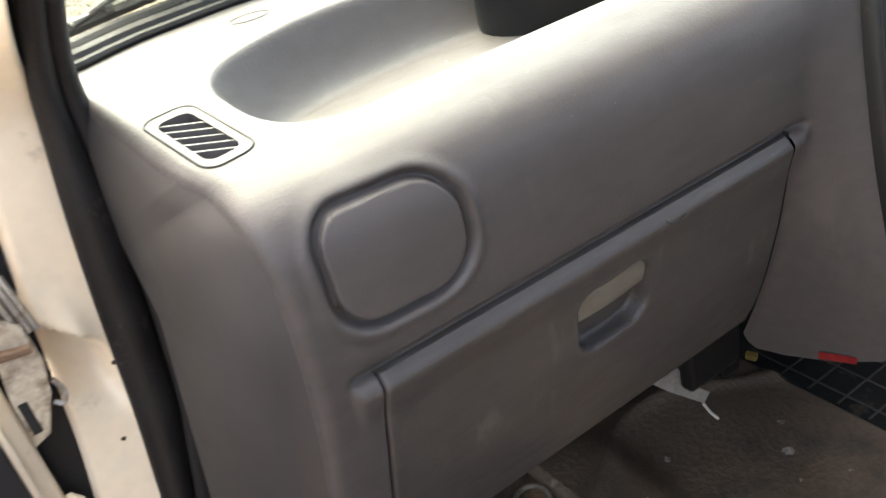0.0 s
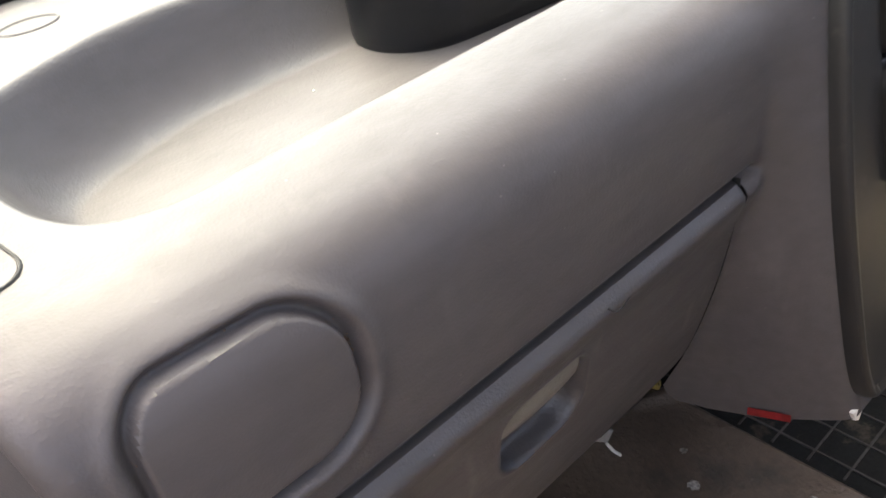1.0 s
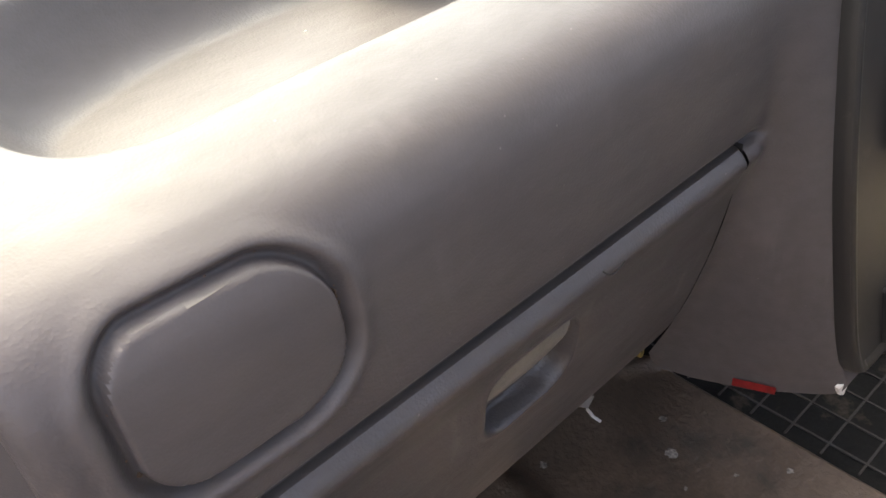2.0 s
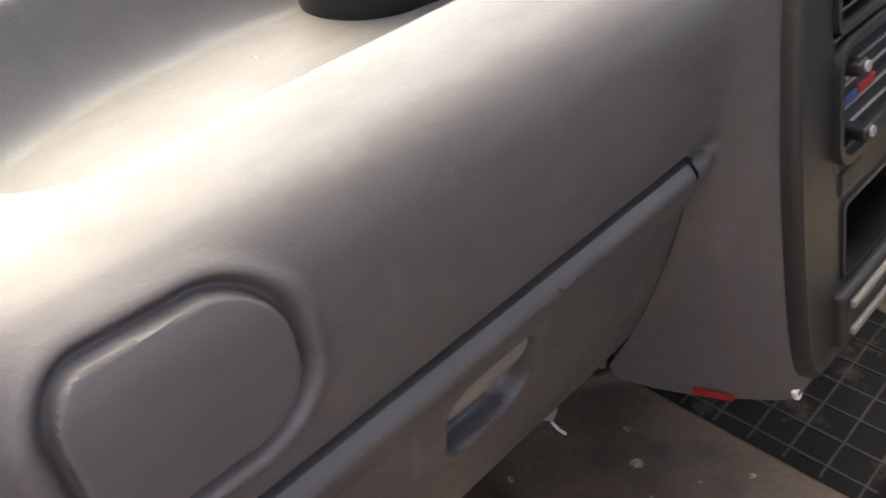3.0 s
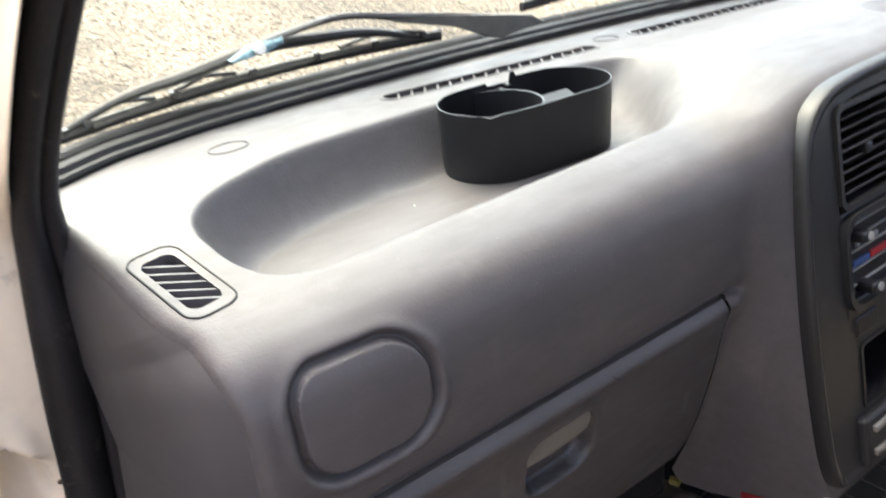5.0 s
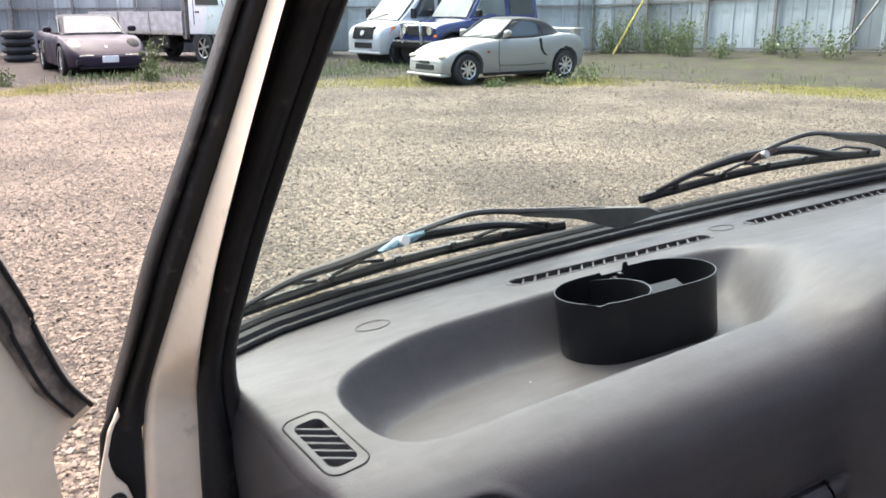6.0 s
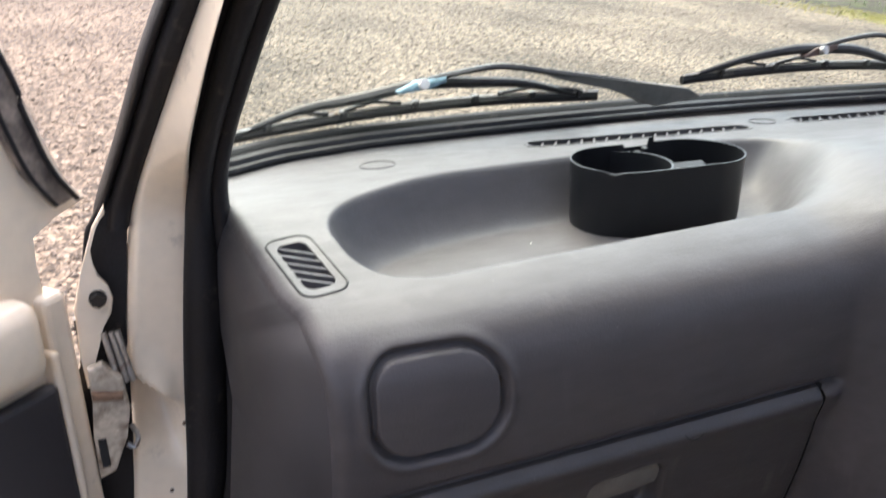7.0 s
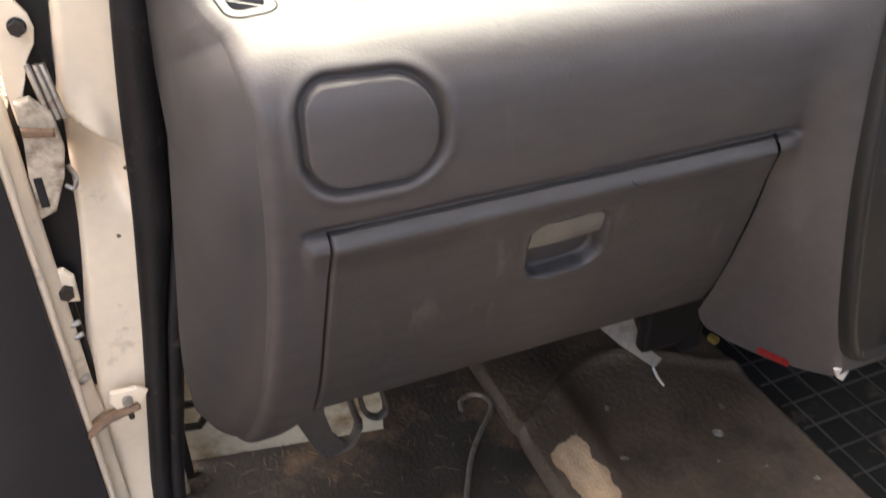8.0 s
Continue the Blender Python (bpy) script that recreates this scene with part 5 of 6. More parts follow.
def wiper(label, blade, spine, screw, arm, badge, screw_mat):
    """blade: the rubber's ends; spine: path of the bridge; arm: path to the pivot."""
    w = thing("windscreen_wiper", VAN, label, "wiper", "windscreen wipers")
    a, b = Vector(blade[0]), Vector(blade[1])
    part("rubber_blade", tube([a + (b - a) * t / 12 + Vector((0, 0, .011 * math.sin(t / 12 * math.pi))) for t in range(13)], .0042, 6, flat=1.4), RUBBER, w)
    up = Vector((0, -.006, .009))

    def bow(t):
        return Vector((0, 0, .011 * math.sin(t * math.pi)))

    part("steel_strip", tube([a + (b - a) * t / 12 + bow(t / 12) + up * .8 for t in range(13)], .0014, 5), STEEL, w)
    part("bridge", tube(smooth_path(spine, 5), [.0022 + .0030 * math.sin(math.pi * q / (len(smooth_path(spine, 5)) - 1)) for q in range(len(smooth_path(spine, 5)))], 8, flat=1.3), DARKSTEEL, w, "black bowed bridge")
    for t in (.12, .30, .48, .64, .80, .94):
        p = a + (b - a) * t + bow(t)
        part("claw", box(p.x - .004, p.x + .004, p.y - .008, p.y + .003, p.z + .001, p.z + .009, .0015), DARKSTEEL, w)
    for t0, t1, h in ((.10, .26, .007), (.70, .94, .008), (.30, .44, .006)):
        p, q = a + (b - a) * t0 + bow(t0), a + (b - a) * t1 + bow(t1)
        part("yoke", tube([p + up, (p + q) / 2 + up + Vector((0, 0, h)), q + up], .0022, 6), DARKSTEEL, w)
    part("arm", tube(smooth_path(arm, 5), [.0036 + .0030 * q / (len(smooth_path(arm, 5)) - 1) for q in range(len(smooth_path(arm, 5)))], 6, flat=.75), DARKSTEEL, w, "black tapering arm")
    s = Vector(screw)
    part("clip", prism([(s.x - .030, s.z - .006), (s.x - .008, s.z + .003), (s.x + .028, s.z + .006), (s.x + .028, s.z - .001), (s.x + .008, s.z - .006), (s.x - .026, s.z - .009)], 1, s.y - .007, s.y + .004, .002), badge, w, "connecting clip")
    k = Vector(arm[0])
    part("arm_cover", prism([(k.x + px, k.z + pz) for px, pz in ((.13, .002), (.161, -.003), (.235, -.0165), (.300, -.0285), (.346, -.037), (.369, -.049), (.300, -.055), (.282, -.050), (.235, -.027), (.161, -.010))], 1, k.y - .006, k.y + .006, .002), OLIVE, w, "flat olive black arm cover")
    part("pivot_screw", disc(s + Vector((0, -.0105, .0)), (0, -1, .3), .0055, .006, 14), screw_mat, w, "round pivot screw")


wiper("black wiper with a pale blue clip resting on the windscreen", ((.05, .382, 1.062), (.505, .391, 1.065)),
      ((.07, .380, 1.066), (.139, .376, 1.087), (.2, .372, 1.094), (.268, .366, 1.104), (.33, .366, 1.101), (.40, .374, 1.092), (.474, .387, 1.071)),
      (.268, .364, 1.106), ((.268, .362, 1.108), (.305, .361, 1.113), (.362, .358, 1.117), (.43, .36, 1.104), (.52, .364, 1.086), (.60, .37, 1.067)),
      material("pale_blue_clip", (0.15, 0.24, 0.29), 0.5, vary=0.35, vscale=90), WHITE)
wiper("black wiper with a rusty brown clip resting on the windscreen", ((.624, .384, 1.075), (1.12, .402, 1.046)),
      ((.64, .382, 1.080), (.704, .373, 1.095), (.776, .368, 1.103), (.825, .37, 1.101), (.90, .374, 1.094), (1.0, .388, 1.068), (1.10, .40, 1.05)),
      (.825, .368, 1.101), ((.825, .366, 1.104), (.873, .365, 1.111), (.925, .364, 1.113), (.99, .366, 1.100), (1.08, .37, 1.082), (1.17, .38, 1.060)),
      material("rusty_brown_clip", (0.09, 0.05, 0.04), 0.5), STEEL)


# ---- outside: ground, fence and growth ----
ground = tagged(part("ground", mesh("ground", *sheet(-300, 300, -300, 300, 3, 3, lambda x, y: 0.0), GRAVEL), GRAVEL), "pale grey-brown gravel yard", "ground", kind="structure")
EDGE = [(-6, 17.2), (.3, 16.1), (1.08, 15.8), (3.5, 15.4), (5.94, 14.67), (7.5, 14.0), (9.9, 12.94), (11.06, 11.1), (12.65, 8.1), (14, 5), (17, -2)]
tarmac = EDGE + [(40, -2), (40, 60), (-30, 60), (-30, 18)]
bm = bmesh.new()
bm.faces.new([bm.verts.new((x, y + .6, .005)) for x, y in tarmac])
tagged(part("pavement", bm, ASPHALT), "old dusty asphalt beyond the gravel", "asphalt", kind="structure")

# loose stones lying on the gravel where it is near
STONE_N = 140000


def stones(n, seed):
    r = np.random.default_rng(seed)
    base = np.array([(1, 0, 0), (-1, 0, 0), (0, 1, 0), (0, -1, 0), (0, 0, 1), (0, 0, -1)], float)
    tri = np.array([(0, 2, 4), (2, 1, 4), (1, 3, 4), (3, 0, 4), (2, 0, 5), (1, 2, 5), (3, 1, 5), (0, 3, 5)])
    far = 1.2 + 14.2 * r.random(n) ** 1.35
    az = np.radians(-16 + 86 * r.random(n))
    size = r.uniform(.0035, .0095, n) * r.choice([1, 1, 1, 1.8], n)
    jig = base[None] * r.uniform(.6, 1.25, (n, 6, 1)) + r.normal(0, .22, (n, 6, 3))
    jig *= size[:, None, None] * np.array([1, 1, .42])
    a = r.random(n) * math.tau
    c, s = np.cos(a)[:, None], np.sin(a)[:, None]
    x, y = jig[..., 0] * c - jig[..., 1] * s, jig[..., 0] * s + jig[..., 1] * c
    pts = np.stack([x + (far * np.sin(az))[:, None], y + (far * np.cos(az))[:, None] - .1, jig[..., 2] + (size * .35)[:, None]], -1)
    return pts.reshape(-1, 3), (tri[None] + 6 * np.arange(n)[:, None, None]).reshape(-1, 3)


tagged(part("gravel_stones", mesh("gravel_stones", *stones(STONE_N, 3), STONES, False), STONES), "loose pale gravel stones lying on the yard", "gravel", kind="stuff")


def blades(centres, seed, height, spread, count, width=.008):
    """Thin bent grass blades in tufts."""
    r = np.random.default_rng(seed)
    v, f = [], []
    for (x, y), h in zip(centres, height):
        for q in range(count):
            a = r.random() * math.tau
            px, py = x + r.normal(0, spread), y + r.normal(0, spread)
            hh, ln = h * r.uniform(.5, 1.2), r.uniform(.1, .6) * h
            dx, dy, w = math.cos(a), math.sin(a), width * r.uniform(.6, 1.4)
            i = len(v)
            v += [(px - dy * w, py + dx * w, 0), (px + dy * w, py - dx * w, 0), (px + dx * ln * .4 - dy * w * .7, py + dy * ln * .4 + dx * w * .7, hh * .6),
                  (px + dx * ln * .4 + dy * w * .7, py + dy * ln * .4 - dx * w * .7, hh * .6), (px + dx * ln, py + dy * ln, hh)]
            f += [(i, i + 1, i + 3, i + 2), (i + 2, i + 3, i + 4)]
    return v, f


def along_edge(n, seed, lo, hi):
    r = np.random.default_rng(seed)
    seg = np.array(EDGE[1:11])
    d = np.hypot(*np.diff(seg, axis=0).T)
    cum = np.concatenate([[0], np.cumsum(d)])
    t = r.random(n * 4) * cum[-1]
    t = t[[noise.noise((q * .9, seed * 3.1, 0)) + .5 * noise.noise((q * 3.1, seed * 1.7, 4)) + r.normal(0, .15) > -.10 for q in t]][:n]
    n = len(t)
    px, py = np.interp(t, cum, seg[:, 0]), np.interp(t, cum, seg[:, 1])
    return [(x + .5 * o, y + o) for x, y, o in zip(px, py, lo + (hi - lo) * r.random(n) * r.random(n) ** .3)]


def polymesh(name, v, f, mat):
    me = bpy.data.meshes.new(name)
    me.from_pydata(v, [], f)
    me.materials.append(mat)
    return me


tufts = along_edge(1300, 5, -1.0, 1.3)
tagged(part("grass", polymesh("grass", *blades(tufts, 6, np.random.default_rng(7).uniform(.012, .045, 1300), .30, 40, .004), DRY), DRY), "short yellowing grass along the gravel edge", "grass", kind="stuff")
tufts = along_edge(90, 8, -.7, 1.4)
tagged(part("grass", polymesh("grass", *blades(tufts, 9, np.random.default_rng(7).uniform(.015, .06, 90), .2, 40, .004), LEAF), LEAF), "green grass tufts along the gravel edge", "grass", kind="stuff")

tufts = along_edge(700, 18, 1.2, 6.5)
tagged(part("grass", polymesh("grass", *blades(tufts, 19, np.random.default_rng(17).uniform(.03, .17, 900), .30, 30, .006), LEAF), LEAF), "sparse yellow-green grass on the soil by the fence", "grass", kind="stuff")


def weed(x, y, h, w, seed, label, group, dense=1.0, ground_z=0.0):
    """A bushy weed: thin stems with many small leaves."""
    r = np.random.default_rng(seed)
    plant = thing("weed", pose(x, y, ground_z), label, "weed", group)
    v, f, lv, lf = [], [], [], []
    for s in range(int(16 * dense)):
        b = r.normal(0, w * .25, 2)
        top = b + r.normal(0, w * .35, 2)
        tz = h * r.uniform(.45, 1.05)
        i = len(v)
        v += [(b[0] - .006, b[1], 0), (b[0] + .006, b[1], 0), (top[0] + .002, top[1], tz), (top[0] - .002, top[1], tz)]
        f += [(i, i + 1, i + 2, i + 3)]
        for q in range(22):
            t = r.uniform(.15, 1)
            c = np.array([*(b + (top - b) * t), tz * t]) + r.normal(0, .05, 3) * (1.2 - .5 * t)
            c[2] = max(c[2], .01)
            u, q2 = r.normal(0, 1, 3), r.normal(0, 1, 3)
            u /= np.linalg.norm(u)
            q2 -= q2 @ u * u
            q2 /= np.linalg.norm(q2)
            size = r.uniform(.02, .045)
            i = len(lv)
            lv += [tuple(c - u * size), tuple(c + q2 * size * .45), tuple(c + u * size), tuple(c - q2 * size * .45)]
            lf += [(i, i + 1, i + 2, i + 3)]
    tagged(part("stems", polymesh("stems", v, f, LEAF), LEAF, plant), kind="stuff")
    tagged(part("leaves", polymesh("leaves", lv, lf, LEAF), LEAF, plant), kind="stuff")


# earth bank that rises to the foot of the fence
bank = [((9.3, 13.6, .0), (13.5, 21.5, .02)), ((9.9, 13.2, .004), (15.6, 20.1, .06)), ((11.06, 11.4, .004), (16.65, 16.0, .2)), ((12.65, 8.4, .004), (17.7, 11.9, .34)), ((14, 5.2, .004), (18.7, 8.0, .46)), ((17, -2, .004), (20.5, 1, .6))]
bv = []
for (a, b) in bank:
    for q in range(9):
        t = q / 8
        p = Vector(a).lerp(Vector(b), t)
        bv.append((p.x, p.y, p.z + .006 + .05 * math.sin(t * 3) * noise.noise((p.x, p.y, 0)) + .02 - .06 * (1 - t) ** 5))
SOIL = material("dry_brown_soil", (0.066, 0.058, 0.045), 0.95, spec=0.12, bump=1.0, scale=30, vary=0.3, vscale=1.5, dirt=(0.075, 0.085, 0.035), dirt_amount=0.4, dirt_scale=2)
tagged(part("bank", mesh("bank", bv, grid_faces(len(bank), 9), SOIL), SOIL), "low bank of dry soil below the fence", "bank", kind="structure")
FA, FB = Vector((15.6, 20.1, .05)), Vector((17.7, 11.9, .34))
FD = (FB - FA).normalized()
FN = Vector((-1, -.25, 0)).normalized()
for i, (t, off, h, w) in enumerate(((.9, .8, .95, .5), (1.2, .5, 1.2, .55), (2.0, .6, 1.05, .5), (2.5, .5, .8, .5), (3.3, 1.5, 1.0, .45), (3.0, 1.3, .8, .4), (4.2, 1.9, .55, .35), (5.4, 1.5, .75, .5), (6.2, 1.6, .6, .45), (7.2, 1.2, .7, .4), (1.6, .3, .9, .6), (4.6, .5, .5, .4))):
    t *= 1.25
    p = FA + FD * t + FN * off
    h *= 1.15
    w *= 1.35
    weed(p.x, p.y, h, w, 20 + i, "bushy green weed growing in front of the fence", "weeds by the fence", 2.2 if i < 4 else 1.4, p.z - .05)
for i, (x, y, h, w) in enumerate(((2.75, 17.6, .85, .3), (2.6, 16.7, .4, .3), (.1, 16.9, .3, .3), (8.9, 12.4, .15, .4), (9.7, 12.6, .26, .4), (7.6, 12.5, .12, .3))):
    weed(x, y, h, w, 50 + i, "leafy green weed beside a parked car", "weeds by the cars", 1.2 if h > .3 else .6)

# ---- fence of upright steel sheets ----
PITCH = .62
prof = [(0, 0), (.02, 0), (.04, -.035), (.10, -.035), (.12, 0), (.36, 0), (.375, -.012), (.39, 0), (PITCH, 0)]
fm = bmesh.new()
lo = [fm.verts.new((x, y, .06)) for x, y in prof]
hi = [fm.verts.new((x, y, 3.3)) for x, y in prof]
for i in range(len(prof) - 1):
    fm.faces.new((lo[i], lo[i + 1], hi[i + 1], hi[i]))
sheet_mesh = bpy.data.meshes.new("sheet")
fm.to_mesh(sheet_mesh)
fm.free()
sheet_mesh.materials.append(FENCE)


def fence_run(a, b, label, props):
    """Sheets with rails and posts from a to b; its front faces -y of its own frame."""
    d = b - a
    m = Matrix.Translation(a) @ Matrix.Rotation(math.atan2(d.y, d.x), 4, "Z")
    run = thing("fence", m, label, "fence", kind="structure")
    long = d.xy.length
    slope = d.z / long
    n = math.ceil(long / PITCH)
    for i in range(n):
        ob = new("sheet", sheet_mesh)
        ob.parent = run
        ob.matrix_basis = pose(i * PITCH, .004 * (i % 2), i * PITCH * slope)

    def beam(name, z, w, h):
        bm = box(0, long, -.04 - w, -.04, z, z + h)
        for v in bm.verts:
            v.co.z += v.co.x * slope
        part(name, bm, FENCEPOST, run)
    beam("rail", .08, .04, .05)
    beam("rail", 1.30, .05, .05)
    beam("rail", 2.6, .05, .05)
    for i in range(int(long / 1.85) + 1):
        x = i * 1.85 + .05
        part("post", box(x - .035, x + .035, -.16, -.09, x * slope - .3, x * slope + 3.2, .004), FENCEPOST, run)
    for x0, x1, z1, mat in props:
        part("prop", tube([(x0, -1.0, x0 * slope), (x1, -.12, z1)], .03, 8), mat, run, "leaning prop")
    return run


fence_run(FA, FA + (FB - FA) * 2.2, "tall weathered blue-grey sheet steel fence with leaning props", ((1.5, 2.3, 2.3, YELLOW), (7.6, 8.3, 1.9, FENCEPOST)))
fence_run(Vector((-9, 34, 0)), Vector((15.6, 20.1, .05)), "tall blue-grey sheet steel fence behind the parked cars", ((10.5, 10.0, 2.3, FENCEPOST),))


# ---- outside: parked vehicles ----
def lofted(rows, section, step=.018, caps=True):
    """A closed skin along x: rows of (x, values...), smoothed between; section(values) gives the half outline (y, z) from the middle below to the middle above."""
    rows = np.array(sorted(rows), float)
    path = np.array([tuple(p) for p in smooth_rows(rows, step)])
    bm = bmesh.new()
    rings = []
    for x, *vals in path:
        half_line = [p[:2] for p in smooth_path([(y, z, 0) for y, z in section(*vals)], 6)]
        line = half_line + [(-y, z) for y, z in half_line[-2:0:-1]]
        rings.append([bm.verts.new((x, y, z)) for y, z in line])
    n = len(rings[0])
    for a, b in zip(rings, rings[1:]):
        for i in range(n):
            bm.faces.new((a[i], a[(i + 1) % n], b[(i + 1) % n], b[i]))
    if caps:
        bm.faces.new(rings[0][::-1])
        bm.faces.new(rings[-1])
    return bm


def smooth_rows(rows, step):
    """Rows of numbers resampled along their first column with rounded transitions."""
    xs = np.arange(rows[0, 0], rows[-1, 0] + step * .5, step)
    ends = sstep(0, .12, xs - xs[0]) * sstep(0, .12, xs[-1] - xs)
    out = [xs]
    for c in range(1, rows.shape[1]):
        sharp = np.interp(xs, rows[:, 0], rows[:, c])
        rounded_off = sum(np.interp(xs + d, rows[:, 0], rows[:, c]) for d in (-.09, -.06, -.03, 0, .03, .06, .09)) / 7
        out.append(sharp * (1 - ends) + rounded_off * ends)
    return np.stack(out, 1)


def body_section(zb, zs, zt, w):
    """A car's lower body: sill, bulging flank, rounded shoulder and crowned top."""
    hgt = zs - zb
    return [(0, zb), (.55 * w, zb), (.88 * w, zb + .005), (.955 * w, zb + .06 * hgt), (.992 * w, zb + .35 * hgt), (w, zb + .62 * hgt), (.985 * w, zb + .84 * hgt), (.94 * w, zb + .965 * hgt),
            (.86 * w, zs + .25 * (zt - zs)), (.55 * w, zs + .8 * (zt - zs)), (0, zt)]


def roof_section(wb, zb, wt, zt):
    """A cabin: straight tumblehome to the gutter, then a low crown."""
    h = max(zt - zb, .004)
    return [(0, zb - .02), (.7 * wb, zb - .02), (wb, zb), (wb + (wt - wb) * .45, zb + .42 * h), (wb + (wt - wb) * .82, zb + .80 * h), (.93 * wt, zb + .93 * h), (.70 * wt, zb + .985 * h), (0, zt)]


def cut_arches(bm, xs, r, zc, flank, deep=.16):
    """Pushes the flanks inwards inside the wheel arches, with a folded lip round them."""
    for v in bm.verts:
        for xw in xs:
            d = math.hypot(v.co.x - xw, v.co.z - zc)
            if abs(v.co.y) > .55 * flank:
                side = math.copysign(1, v.co.y)
                if d < r:
                    v.co.y -= side * min(deep, abs(v.co.y) - .3 * flank)
                elif d < r + .05:
                    v.co.y += side * .010 * (1 - (d - r) / .05)
    return bm


def quad_pane(pts, out=.004):
    """A window pane: a thin slab standing a little proud."""
    bm = bmesh.new()
    p = [Vector(q) for q in pts]
    nrm = (p[1] - p[0]).cross(p[-1] - p[0]).normalized()
    a = [bm.verts.new(q + nrm * out) for q in p]
    b = [bm.verts.new(q - nrm * out) for q in p]
    bm.faces.new(a)
    bm.faces.new(b[::-1])
    for i in range(len(p)):
        bm.faces.new((a[i], a[(i + 1) % len(p)], b[(i + 1) % len(p)], b[i]))
    return bm


def wheel(car, x, y, r, w, spokes=7, rim=ALLOY):
    s = 1 if y > 0 else -1
    bm = bmesh.new()
    prof = [(.62 * r, -w / 2), (.93 * r, -w / 2), (r, -w / 2 + .03), (r, w / 2 - .03), (.93 * r, w / 2), (.62 * r, w / 2)]
    rings = [[bm.verts.new((x + q * math.cos(a), y + o, r + q * math.sin(a))) for a in np.linspace(0, math.tau, 28, endpoint=False)] for q, o in prof]
    for a, b in zip(rings, rings[1:] + rings[:1]):
        for i in range(28):
            bm.faces.new((a[i], a[(i + 1) % 28], b[(i + 1) % 28], b[i]))
    wh = part("wheel", bm, TYRE, car, smooth=True)
    bm = bmesh.new()
    face = y + s * w * .36
    for rr0, rr1 in ((.54, .64),):
        inner = [bm.verts.new((x + rr0 * r * math.cos(a), face, r + rr0 * r * math.sin(a))) for a in np.linspace(0, math.tau, 28, endpoint=False)]
        outer = [bm.verts.new((x + rr1 * r * math.cos(a), face + s * .015, r + rr1 * r * math.sin(a))) for a in np.linspace(0, math.tau, 28, endpoint=False)]
        for i in range(28):
            bm.faces.new((inner[i], inner[(i + 1) % 28], outer[(i + 1) % 28], outer[i]))
    for q in range(spokes):
        a = q * math.tau / spokes + .2
        c, t = Vector((math.cos(a), 0, math.sin(a))), Vector((-math.sin(a), 0, math.cos(a)))
        o = Vector((x, face, r))
        ps = [o + c * .10 * r + t * .05 * r, o + c * .57 * r + t * .07 * r, o + c * .57 * r - t * .07 * r, o + c * .10 * r - t * .05 * r]
        lo = [bm.verts.new(p) for p in ps]
        hi = [bm.verts.new(p + Vector((0, s * .018, 0))) for p in ps]
        bm.faces.new(lo)
        bm.faces.new(hi[::-1])
        for i in range(4):
            bm.faces.new((lo[i], lo[(i + 1) % 4], hi[(i + 1) % 4], hi[i]))
    disc((x, face, r), (0, 1, 0), .14 * r, .03, 12, bm)
    part("rim", bm, rim, wh, "spoked rim")
    part("brake_drum", disc((x, y, r), (0, 1, 0), .5 * r, w * .3, 16), DARKSTEEL, wh)


def wells(car, xs, half, r, z=0):
    for x in xs:
        part("wheel_well", disc((x, 0, r), (0, 1, 0), r * 1.12, half * 1.86, 24), DEEP, car)


def place(x, y, hx, hy):
    """A pose at x, y whose +x points along (hx, hy)."""
    return pose(x, y, 0, 0, 0, math.degrees(math.atan2(hy, hx)))


